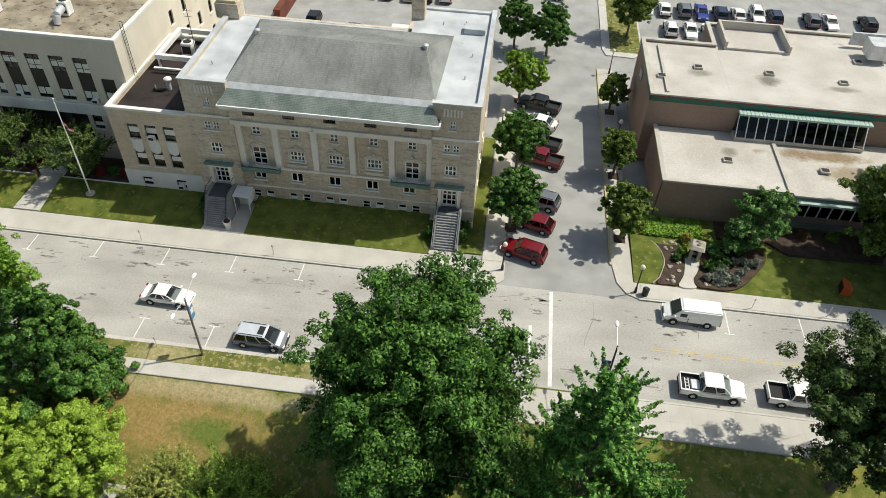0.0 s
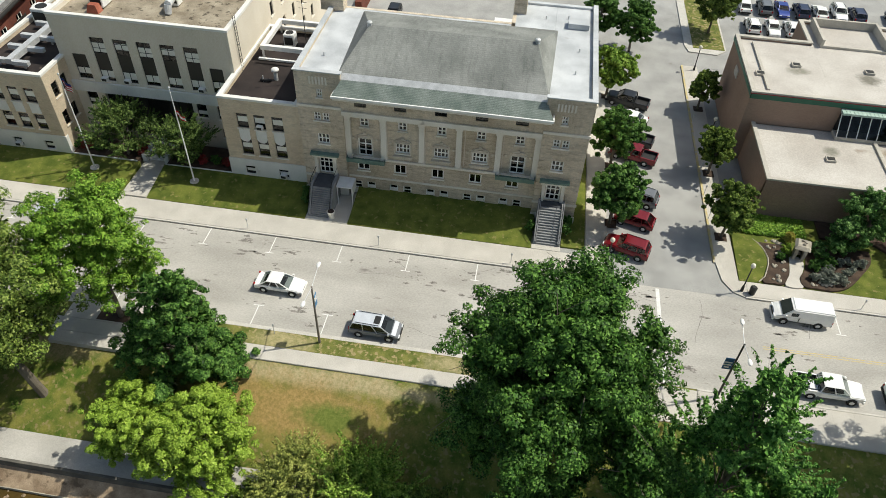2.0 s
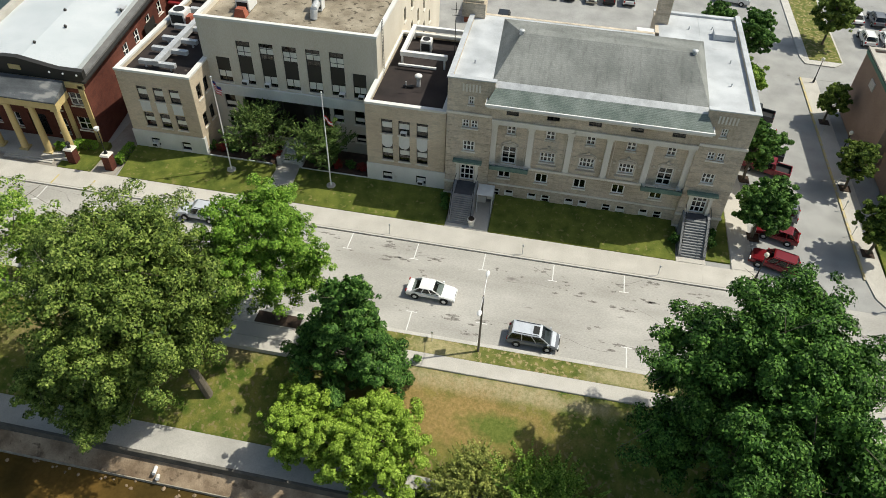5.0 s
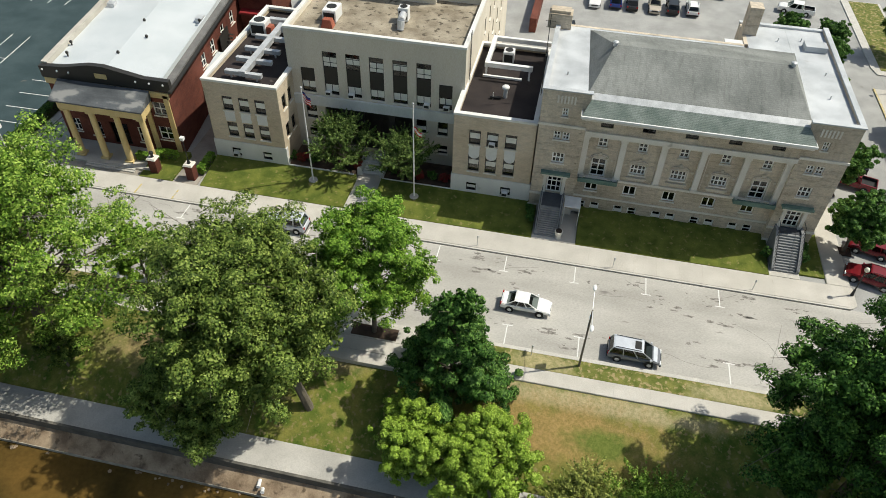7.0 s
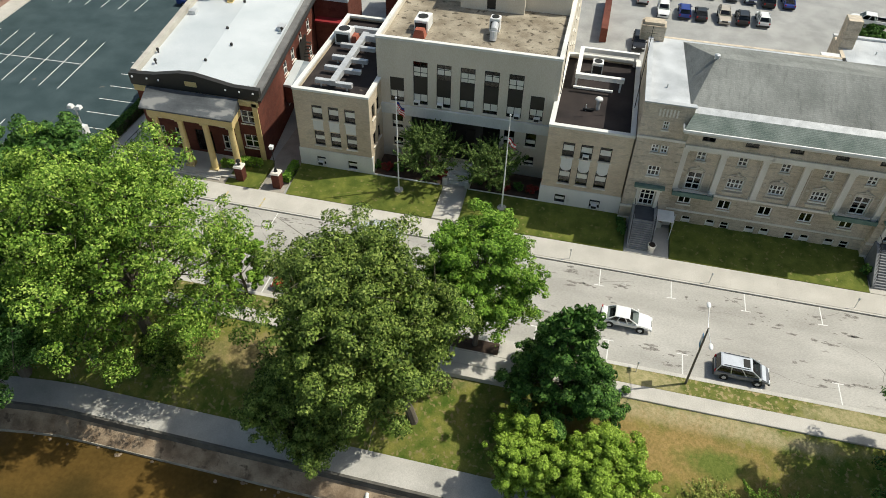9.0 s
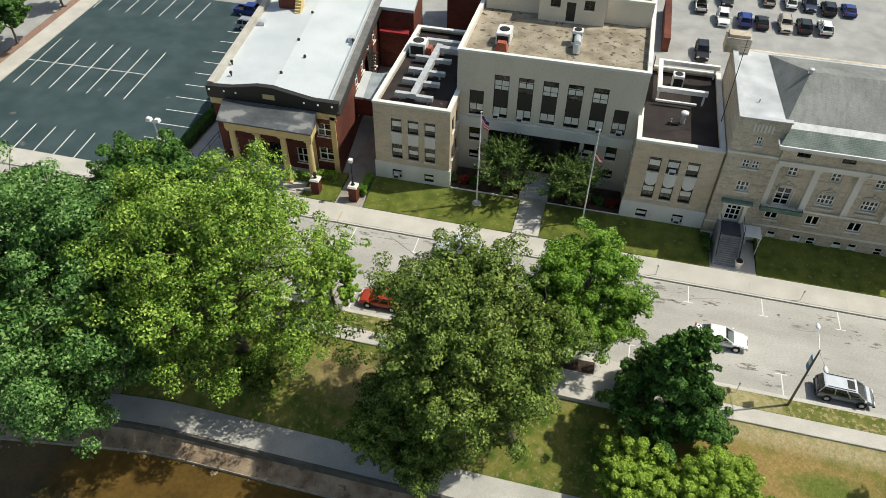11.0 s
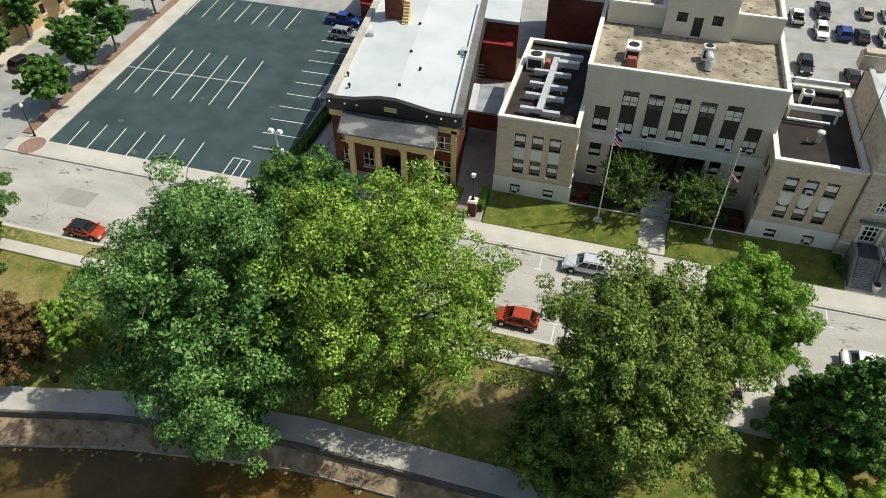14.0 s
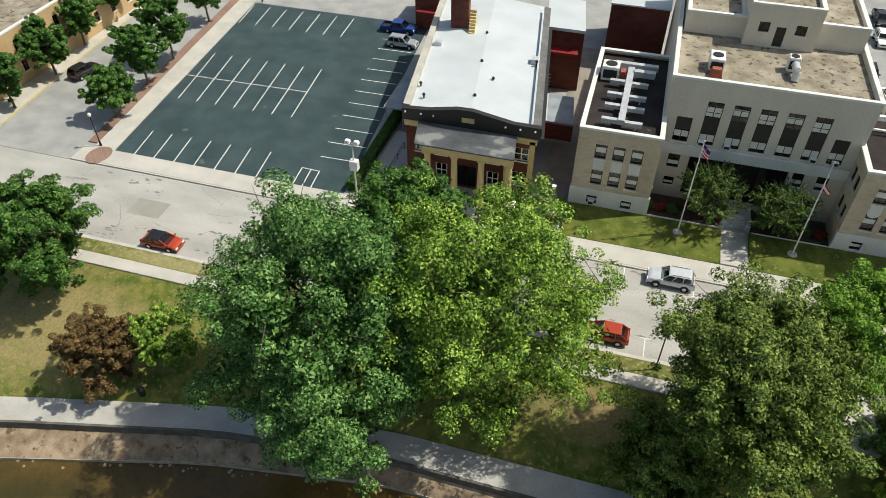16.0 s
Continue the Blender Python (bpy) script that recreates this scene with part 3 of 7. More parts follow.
def lawn(name, x0, x1, y0, y1, z0, z1, label):
    bm = bmesh.new()
    v = [bm.verts.new(c) for c in ((x0, y0, -0.2), (x1, y0, -0.2), (x1, y1, -0.2), (x0, y1, -0.2), (x0, y0, z0), (x1, y0, z0), (x1, y1, z1), (x0, y1, z1))]
    for f in ((3, 2, 1, 0), (4, 5, 6, 7), (0, 1, 5, 4), (1, 2, 6, 5), (2, 3, 7, 6), (3, 0, 4, 7)):
        bm.faces.new([v[i] for i in f])
    return solid(name, bm, M_GRASS, label, "lawn", "structure")


lawn("lawn", -26.7, -7.6, 52.21, 57.6, 0.17, 0.9, "mown lawn in the shade of the stone building")
lawn("lawn", -48.7, -31.3, 52.21, 57.2, 0.17, 0.95, "mown lawn before the brick wing")
lawn("lawn", -68.2, -51.6, 52.21, 57.2, 0.17, 0.9, "mown lawn round the flagpole")
lawn("lawn", -4.6, -2.2, 53.0, 73, 0.17, 0.5, "worn strip of lawn beside the stone building")
lawn("lawn", 13.0, 90, 51.46, 62, 0.14, 0.5, "shaded lawn before the low brick building")
lawn("lawn", -75.5, -71.5, 52.21, 57, 0.17, 0.7, "clipped grass corner by the brick pillars")
solid("path_entrance", made((-51.55, -48.75, 52.21, 58.6, -0.2, 0.3)), M_WALK, "pale concrete path to the entrance", "path", "structure")
solid("path_stairs", made((-31.25, -26.75, 52.21, 57.0, -0.2, 0.16), (-7.55, -4.65, 52.21, 54.0, -0.2, 0.16)), M_WALK, "pale concrete apron of the stairs", "path", "structure")
solid("path_alley", made((-72.0, -68.6, 52.21, 96, -0.2, 0.1), (-92.6, -72.01, 52.21, 57.5, -0.2, 0.1)), M_ALLEY, "worn concrete driveway between the buildings", "path", "structure")

# bay lines and street markings
bm = bmesh.new()
for k in range(-9, 1):
    x = -12.6 + 6.9 * k
    box(bm, x - 0.05, x + 0.05, 46.9, 49.1, 0.0, 0.004)
    box(bm, x - 0.45, x + 0.45, 46.79, 46.89, 0.0, 0.004)
for k in range(-9, 1):
    x = -12.3 + 6.55 * k
    box(bm, x - 0.05, x + 0.05, 37.75, 40.0, 0.0, 0.004)
    box(bm, x - 0.5, x + 0.5, 40.01, 40.11, 0.0, 0.004)
for k in range(0, 6):
    box(bm, 21.35 + 6.9 * k, 21.45 + 6.9 * k, 46.25, 49.1, 0.0, 0.004)
    box(bm, 21.0 + 6.9 * k, 21.9 + 6.9 * k, 46.14, 46.24, 0.0, 0.004)
box(bm, 4.75, 5.1, 37.9, 49.0, 0.0, 0.004)
box(bm, 2.9, 3.2, 37.9, 44.5, 0.0, 0.004)
solid("road_markings", bm, M_LINE, "worn white bay ticks and crossing lines", "road marking", "structure")
bm = made((14, 300, 43.45, 43.55, 0, 0.004), (14, 300, 43.2, 43.3, 0, 0.004))
solid("road_centre_line", bm, M_YELLOW, "faded double yellow centre line", "road marking", "structure")
bm = bmesh.new()


def stripe(bm, x0, y0, x1, y1, z, w=0.06):
    """A painted line from one point to another."""
    d = Vector((x1 - x0, y1 - y0, 0)).normalized()
    n = Vector((-d.y, d.x, 0)) * w
    lo = [bm.verts.new((x + k * n.x, y + k * n.y, z)) for x, y, k in ((x0, y0, -1), (x1, y1, -1), (x1, y1, 1), (x0, y0, 1))]
    hi = [bm.verts.new(v.co + Vector((0, 0, 0.006))) for v in lo]
    bm.faces.new(lo[::-1])
    bm.faces.new(hi)
    for i in range(4):
        bm.faces.new((lo[i], lo[(i + 1) % 4], hi[(i + 1) % 4], hi[i]))


for k in range(7):
    stripe(bm, -120.95 + 2.76 * k, 51.45, -121.75 + 2.78 * k, 57.45, 0.02)
    stripe(bm, -123.05 + 2.82 * k, 65.5, -124.75 + 2.89 * k, 78.4, 0.02)
    stripe(bm, -126.4 + 2.94 * k, 88.9, -127.1 + 3.0 * k, 95.4, 0.02)
stripe(bm, -126.4, 71.5, -106.7, 72.0, 0.027)
for k in range(11):
    y = 58.38 + 3.17 * k
    stripe(bm, -98.8 - 0.105 * (y - 58.4), y, -93.9 - 0.095 * (y - 60), y + 0.1, 0.02)
for x0, y0, x1, y1 in ((-100.0, 55.6, -97.7, 55.5), (-100.0, 55.6, -99.7, 52.2), (-98.8, 55.5, -98.5, 52.2), (-97.7, 55.5, -97.4, 52.2)):
    stripe(bm, x0, y0, x1, y1, 0.02)
solid("parking_lines", bm, M_LINE, "white bay lines on the asphalt", "road marking", "structure")
solid("road_patch", made((-115.4, -111.3, 42.3, 45.0, 0.0, 0.005)), mat("patch_concrete", (0.30, 0.285, 0.25), (0.36, 0.34, 0.30)), "darker square repair patch in the street", "road patch", "structure")
bm = bmesh.new()
slab(bm, [(-126.7, 52.21), (-123.8, 52.21), (-127.55, 97), (-130.45, 97)], -0.3, 0.13)
solid("pavement_lot_edge", bm, M_WALK, "pale pavement with brick edge beside the car park", "pavement", "structure")
bm = bmesh.new()
slab(bm, [(-125.0 + 1.5 * math.cos(a * math.pi / 8), 50.8 + 1.8 * math.sin(a * math.pi / 8)) for a in range(16)], 0.0, 0.155)
solid("brick_corner", bm, M_BRICKPAVE, "red brick paved corner", "paving", "structure")
bm = bmesh.new()
slab(bm, [(-128.15, 53), (-126.8, 53), (-131.6, 110), (-132.95, 110)], -0.2, 0.145)
solid("brick_border", bm, M_BRICKPAVE, "red brick border of the pavement", "paving", "structure")
bm = bmesh.new()
slab(bm, [(-146, 52.3), (-141.6, 52.3), (-150.6, 160), (-155, 160)], -0.3, 0.13)
solid("pavement_left_far", bm, M_WALK, "pale pavement before the tan building", "pavement", "structure")
bm = bmesh.new()
slab(bm, [(-141.59, 52.3), (-141.35, 52.3), (-146.1, 110), (-146.35, 110)], -0.2, 0.15)
solid("kerb_left_yellow", bm, M_YELLOW, "faded yellow kerb", "kerb", "structure")


# ---- the stone civic building with slate roof ----
hall = thing("civic_hall", (-17.9, 65, 0.6), "grey-buff brick hall with limestone pilasters and slate roof", "building")
BAYS = (-25.72, -21.8, -17.83, -13.88, -10.03)
PIL = (-27.38, -23.7, -19.8, -16.02, -12.05, -8.26)
FY, PY = 57.5, 56.8
rows = []
for i, x in enumerate(BAYS):
    french = i in (0, 4)
    rows.append((x - 0.47, x + 0.47, 8.8, 9.85, "white", 2, 2))
    rows.append((x - 0.75, x + 0.75, 5.2, 7.4, "white", 2, 3) if french else (x - 0.78, x + 0.78, 6.05, 7.25, "white", 4, 2))
    rows.append((x - 0.3 - 0.66, x - 0.3 + 0.66, 3.3, 4.5, "white", 2, 1))
    rows.append((x - 0.3 - 1.2, x - 0.3 - 0.26, 0.72, 1.75, "white", 1, 2))
    rows.append((x - 0.3 + 0.26, x - 0.3 + 1.2, 0.72, 1.75, "white", 1, 2))
wall(hall, M_GREYBRICK, "y", FY, -27.65, -8.0, 0.3, 13.3, [r[:4] for r in rows])
for k, (a, b, z0, z1, st, c, r) in enumerate(rows):
    window(hall, "y", FY, a, b, z0, z1, st, c, r, band=(0.12, 0.5) if z0 < 1 and k % 3 else None)
FRIEZE = [(x - 0.6, x + 0.6, 11.75, 12.3) for x in BAYS]
wall(hall, M_GREYBRICK, "y", 56.45, -27.65, -8.0, 11.16, 12.74, FRIEZE, thick=0.3, name="frieze")
for f in FRIEZE:
    window(hall, "y", 56.45, *f, "dark", 2, 1, 0.0, deep=0.1, sill=False)
PAV = ((-32.2, -27.65, -29.85), (-8.0, -3.55, -6.1))
for x0, x1, m in PAV:
    holes = [(m - 0.3, m + 0.3, 12.15, 13.1), (m - 0.8, m - 0.08, 9.45, 10.4), (m + 0.08, m + 0.8, 9.45, 10.4), (m - 0.62, m + 0.62, 6.65, 7.9), (m - 0.75, m + 0.75, 2.9, 5.0)]
    wall(hall, M_GREYBRICK, "y", PY, x0, x1, 0.3, 14.9, holes)
    window(hall, "y", PY, *holes[0], "white", 2, 2)
    window(hall, "y", PY, *holes[1], "white", 2, 2)
    window(hall, "y", PY, *holes[2], "white", 2, 2)
    window(hall, "y", PY, *holes[3], "white", 3, 2)
    window(hall, "y", PY, *holes[4], "white", 3, 3, name="door", sill=False)
    part("door_surround", made((m - 1.15, m - 0.82, PY - 0.3, PY - 0.004, 2.9, 5.1), (m + 0.82, m + 1.15, PY - 0.3, PY - 0.004, 2.9, 5.1), (m - 1.3, m + 1.3, PY - 0.4, PY - 0.004, 5.11, 5.4)), M_LIME, hall)
    part("door_canopy", made((m - 1.5, m + 1.5, PY - 0.55, PY - 0.004, 5.41, 5.62)), M_COPPER, hall)
    pieces("string_course", [(x0 - 0.08, x1 + 0.08, PY - 0.12, PY - 0.004, 11.0, 11.25), (x0 - 0.08, x1 + 0.08, PY - 0.12, PY - 0.004, 2.4, 2.65)], M_LIME, hall)
    pieces("parapet_baluster", [(m - 0.9 + 0.32 * k, m - 0.74 + 0.32 * k, PY - 0.06, PY - 0.004, 13.6, 14.4) for k in range(6)], M_LIME, hall)
wall(hall, M_GREYBRICK, "x", -3.55, 57.2, 76.6, 0.3, 14.9, [(y - 0.5, y + 0.5, z, z + 1.3) for y in (61, 65, 69) for z in (3, 6.4)], inward=-1)
for y in (61, 65, 69):
    for z in (3, 6.4):
        window(hall, "x", -3.55, y - 0.5, y + 0.5, z, z + 1.3, "white", 2, 2, facing=1)
wall(hall, M_GREYBRICK, "x", -32.2, 57.2, 71.4, 0.3, 14.9)
pieces("wall", [(-32.2, -12.6, 71.0, 71.4, 0.3, 14.6), (-12.6, -3.95, 76.2, 76.6, 0.3, 14.6), (-12.6, -12.2, 71.4, 76.2, 0.3, 14.6), (-28.05, -27.66, 57.2, 57.9, 0.3, 14.6), (-7.99, -7.6, 57.2, 57.9, 0.3, 14.6)], M_GREYBRICK, hall)
for x in PIL:
    part("pilaster", made((x - 0.28, x + 0.28, FY - 0.4, FY - 0.004, 5.4, 9.95), (x - 0.36, x + 0.36, FY - 0.5, FY - 0.004, 5.12, 5.4), (x - 0.36, x + 0.36, FY - 0.5, FY - 0.004, 9.95, 10.2)), M_LIME, hall, "pale limestone pilaster")
pieces("entablature", [(-27.64, -8.01, FY - 0.6, FY - 0.004, 10.21, 10.7), (-27.64, -8.01, FY - 1.2, FY - 0.004, 10.71, 11.15)], M_LIME, hall, "pale limestone entablature")
pieces("belt_course", [(-27.64, -8.01, FY - 0.15, FY - 0.004, 4.86, 5.11), (-27.64, -8.01, FY - 0.1, FY - 0.004, 2.35, 2.55)], M_LIME, hall)
pieces("plinth", [(-32.3, -27.6, PY - 0.1, PY - 0.004, 0.2, 1.0), (-27.59, -8.06, FY - 0.1, FY - 0.004, 0.2, 0.62), (-8.05, -3.45, PY - 0.1, PY - 0.004, 0.2, 1.0)], M_LIME, hall)
for x in (-25.55, -10.1):
    b = part("balcony", made((x - 2.0, x + 2.0, FY - 1.0, FY - 0.3, 4.92, 5.06)), M_COPPER, hall, "green copper balcony")
    bm = made((x - 2.0, x + 2.0, FY - 1.0, FY - 0.95, 5.07, 5.4), (x - 2.0, x - 1.95, FY - 0.94, FY - 0.31, 5.07, 5.4), (x + 1.95, x + 2.0, FY - 0.94, FY - 0.31, 5.07, 5.4))
    part("railing", bm, M_COPPER, b, local=True)
def arch(bm, x, y, z, half, rise, thick, deep):
    """A flat curved stone hood, standing proud of the wall."""
    ring = []
    for i in range(9):
        q = math.pi * (0.12 + 0.76 * i / 8)
        c, w = math.cos(q) / math.cos(math.pi * 0.12), (math.sin(q) - math.sin(math.pi * 0.12)) / (1 - math.sin(math.pi * 0.12))
        ring.append([bm.verts.new(p) for p in ((x + half * c, y - deep, z + rise * w), (x + half * c, y - deep, z + rise * w + thick), (x + half * c, y, z + rise * w + thick), (x + half * c, y, z + rise * w))])
    for p, q in zip(ring, ring[1:]):
        for k in range(4):
            bm.faces.new((p[k], q[k], q[(k + 1) % 4], p[(k + 1) % 4]))
    bm.faces.new(ring[0])
    bm.faces.new(ring[-1][::-1])


for i, x in enumerate(BAYS):
    z0, z1, w = (5.2, 7.4, 0.75) if i in (0, 4) else (6.05, 7.25, 0.78)
    part("window_surround", made((x - w - 0.13, x - w - 0.005, FY - 0.08, FY - 0.004, z0, z1 + 0.16), (x + w + 0.005, x + w + 0.13, FY - 0.08, FY - 0.004, z0, z1 + 0.16), (x - w, x + w, FY - 0.08, FY - 0.004, z1 + 0.005, z1 + 0.16)), M_CARVED, hall, "pale carved window surround")
    bm = made((x - w * 0.8, x + w * 0.8, FY - 0.06, FY - 0.006, z1 + 0.17, z1 + 0.36), (x - 0.13, x + 0.13, FY - 0.16, FY - 0.003, z1 + 0.56, z1 + 0.82))
    arch(bm, x, FY - 0.003, z1 + 0.18, w + 0.12, 0.34, 0.09, 0.12)
    part("window_hood", bm, M_CARVED, hall, "curved stone hood with a keystone")
    for s in (-1, 1):
        bm = bmesh.new()
        tube(bm, (x + s * (w + 0.5), FY - 0.07, z1 - 0.05), (x + s * (w + 0.5), FY - 0.003, z1 - 0.05), 0.13, 0.15, 10)
        part("rosette", bm, M_CARVED, hall)
    if z0 > 6:
        part("window_apron", made((x - w - 0.25, x + w + 0.25, FY - 0.24, FY - 0.004, z0 - 0.42, z0 - 0.3), (x - w - 0.1, x + w + 0.1, FY - 0.12, FY - 0.004, z0 - 0.7, z0 - 0.43)), M_CARVED, hall)
    part("window_sill", made((x - 0.55, x + 0.55, FY - 0.13, FY - 0.004, 8.62, 8.72)), M_CARVED, hall)
    part("panel_border", made((x - 1.62, x - 1.54, FY - 0.04, FY - 0.004, 5.4, 9.9), (x + 1.54, x + 1.62, FY - 0.04, FY - 0.004, 5.4, 9.9), (x - 1.53, x + 1.53, FY - 0.04, FY - 0.004, 9.96, 10.04)), M_CARVED, hall)
pieces("stone_quoin", [(x0, x0 + 0.5, PY - 0.05, PY - 0.003, 1.1 + 0.9 * k, 1.5 + 0.9 * k) for x0 in (-32.17, -28.2, -7.97, -4.08) for k in range(13) if not 1.8 < 1.1 + 0.9 * k < 2.7 and not 10.4 < 1.1 + 0.9 * k < 11.3], M_GREYBRICK, hall)
# green slate skirt with its gutter, then the hipped roof
bm = bmesh.new()
e = [(-28.3, 55.65, 13.2), (-7.2, 55.65, 13.2), (-8.0, 56.95, 14.3), (-27.6, 56.95, 14.3)]
v = [bm.verts.new(c) for c in e] + [bm.verts.new((x, y, z - 0.18)) for x, y, z in e]
for f in ((0, 1, 2, 3), (7, 6, 5, 4), (0, 4, 5, 1), (1, 5, 6, 2), (2, 6, 7, 3), (3, 7, 4, 0)):
    bm.faces.new([v[i] for i in f])
part("roof_skirt", bm, M_GREENSLATE, hall, "green slate lower roof")
pieces("gutter", [(-28.35, -7.15, 55.5, 55.64, 13.02, 13.24), (-28.35, -28.21, 55.65, 56.75, 13.02, 13.2), (-7.29, -7.15, 55.65, 56.75, 13.02, 13.2)], M_WHITEMETAL, hall, "pale metal gutter")
part("soffit", made((-28.2, -7.3, 55.66, 56.79, 12.75, 13.0)), M_LIME, hall)
bm = bmesh.new()
a = [(-28.0, 57.5, 14.6), (-7.9, 57.5, 14.6), (-7.6, 70.6, 14.6), (-28.6, 70.6, 14.6)]
v = [bm.verts.new(c) for c in a]
r = [bm.verts.new((-26.1, 63.0, 17.05)), bm.verts.new((-9.6, 63.0, 17.05))]
for f in ((v[0], v[1], r[1], r[0]), (v[1], v[2], r[1]), (v[2], v[3], r[0], r[1]), (v[3], v[0], r[0]), (v[3], v[2], v[1], v[0])):
    bm.faces.new(f)
part("roof", bm, M_SLATE, hall, "grey slate hipped roof")
bm = bmesh.new()
v = [bm.verts.new((x, y, z)) for x in (-27.64, -8.0) for y, z in ((56.96, 14.31), (57.5, 14.72), (57.5, 14.3), (56.96, 14.2))]
for f in ((0, 1, 2, 3), (7, 6, 5, 4), (0, 4, 5, 1), (1, 5, 6, 2), (2, 6, 7, 3), (3, 7, 4, 0)):
    bm.faces.new([v[i] for i in f])
part("roof_curb", bm, M_METAL, hall, "pale metal band under the slate roof")
pieces("flat_roof", [(-31.9, -28.05, 57.1, 71.0, 14.2, 14.58), (-7.9, -3.9, 57.1, 76.2, 14.2, 14.58), (-12.2, -7.91, 70.65, 76.2, 14.2, 14.57), (-28.04, -12.61, 70.62, 71.0, 14.2, 14.57)], M_SILVER, hall, "silver-coated flat roof")
pieces("coping", [(-32.3, -27.55, 56.7, 57.25, 14.901, 15.02), (-8.1, -3.45, 56.7, 57.25, 14.901, 15.02), (-32.3, -31.78, 57.26, 71.4, 14.901, 15.02), (-3.97, -3.45, 57.26, 76.6, 14.901, 15.02), (-12.7, -3.91, 76.15, 76.65, 14.601, 14.8)], M_SILVER, hall)
part("chimney", made((-33.2, -30.7, 70.0, 71.6, 14.6, 16.2), (-33.0, -30.9, 70.2, 71.4, 16.21, 16.5)), M_GREYBRICK, hall, "broad brick chimney")
part("chimney", made((-12.6, -11.2, 73.6, 75.2, 14.58, 17.6)), M_GREYBRICK, hall, "square brick chimney")
for x, y, z in ((-26.1, 63.0, 17.0), (-9.6, 63.0, 17.0)):
    bm = bmesh.new()
    tube(bm, (x, y, z - 0.1), (x, y, z + 0.25), 0.25, 0.22)
    ball(bm, (x, y, z + 0.28), 0.3, 1, 1, 0.5)
    part("roof_vent", bm, M_METAL, hall)
for x, y in ((-30.2, 60.5), (-5.6, 62), (-5.3, 66.5), (-9, 73), (-6.6, 73.5)):
    bm = bmesh.new()
    tube(bm, (x, y, 14.58), (x, y, 14.95), 0.07, 0.07)
    part("vent_pipe", bm, M_METAL, hall)
part("roof_hatch", made((-6.6, -4.4, 71.2, 72.6, 14.59, 15.2)), M_SILVER, hall)
part("ladder_frame", made((-14.5, -11.9, 71.6, 72.4, 14.3, 14.5)), M_WHITEMETAL, hall)


def stairs(x0, x1, y0, y1, z0, z1, deep, label):
    """Stone steps with side walls and rails."""
    st = thing("entrance_stairs", ((x0 + x1) / 2, y0, z0), label, "stairs")
    n = max(2, round((z1 - z0) / 0.19))
    for i in range(n):
        ya = y0 + (y1 - deep - y0) * i / n
        part("step", made((x0, x1, ya, y1, z0 + (z1 - z0) * i / n + 0.002, z0 + (z1 - z0) * (i + 1) / n)), M_STEP, st)
    part("landing", made((x0 - 0.28, x1 + 0.28, y1 - deep + 0.08, y1 - 0.006, z1 + 0.003, z1 + 0.05)), M_LANDING, st, "dark stained stone landing")
    for x in (x0 - 0.3, x1 + 0.02):
        bm = bmesh.new()
        v = [bm.verts.new(c) for c in ((x, y0, z0 - 0.2), (x, y1, z0 - 0.2), (x, y1, z1 + 0.25), (x, y1 - deep, z1 + 0.25), (x, y0, z0 + 0.4))]
        w = [bm.verts.new(p.co + Vector((0.28, 0, 0))) for p in v]
        bm.faces.new(v)
        bm.faces.new(w[::-1])
        for i in range(5):
            j = (i + 1) % 5
            bm.faces.new((v[i], w[i], w[j], v[j]))
        part("side_wall", bm, M_STEP, st)
        bm = bmesh.new()
        xm = x + 0.14
        tube(bm, (xm, y0 + 0.1, z0 + 1.2), (xm, y1 - deep, z1 + 1.05), 0.03, 0.03, 6)
        tube(bm, (xm, y1 - deep, z1 + 1.05), (xm, y1 - 0.05, z1 + 1.05), 0.03, 0.03, 6)
        for k in range(9):
            f = k / 8
            y = y0 + 0.1 + f * (y1 - deep - 0.1 - y0)
            tube(bm, (xm, y, z0 + 0.35 + f * (z1 - z0 - 0.1)), (xm, y, z0 + 1.2 + f * (z1 + 1.05 - z0 - 1.2)), 0.018, 0.018, 5)
        part("handrail", bm, M_BLACKMETAL, st, "black iron handrail")
    return st


M_LANDING = mat("landing_stone", (0.05, 0.055, 0.065), (0.09, 0.095, 0.105), scale=2)
M_STEP = mat("step_stone", (0.2, 0.205, 0.215), (0.3, 0.305, 0.31), scale=2)
stairs(-30.75, -28.85, 52.75, 56.75, 0.16, 2.75, 2.3, "grey stone stairs with black rails up to a doorway")
stairs(-7.1, -5.0, 52.9, 56.75, 0.16, 2.8, 1.05, "pale stone stairs with black rails up to a doorway")
can = thing("door_canopy_hut", (-28.0, 56, 0.9), "small white entrance canopy on posts", "canopy")
part("canopy_roof", made((-28.45, -26.75, 55.0, 56.75, 2.55, 2.7)), M_WHITEMETAL, can)
for x in (-28.4, -26.85):
    part("post", made((x, x + 0.08, 55.05, 55.13, 0.15, 2.54)), M_WHITEMETAL, can)
part("side_panel", made((-26.8, -26.76, 55.2, 56.7, 1.5, 2.5)), M_WHITEMETAL, can)


# ---- the brick annexe with two wings ----
annex = thing("brick_annexe", (-50.3, 70, 0.6), "buff brick public building with two wings and a tall centre", "building")


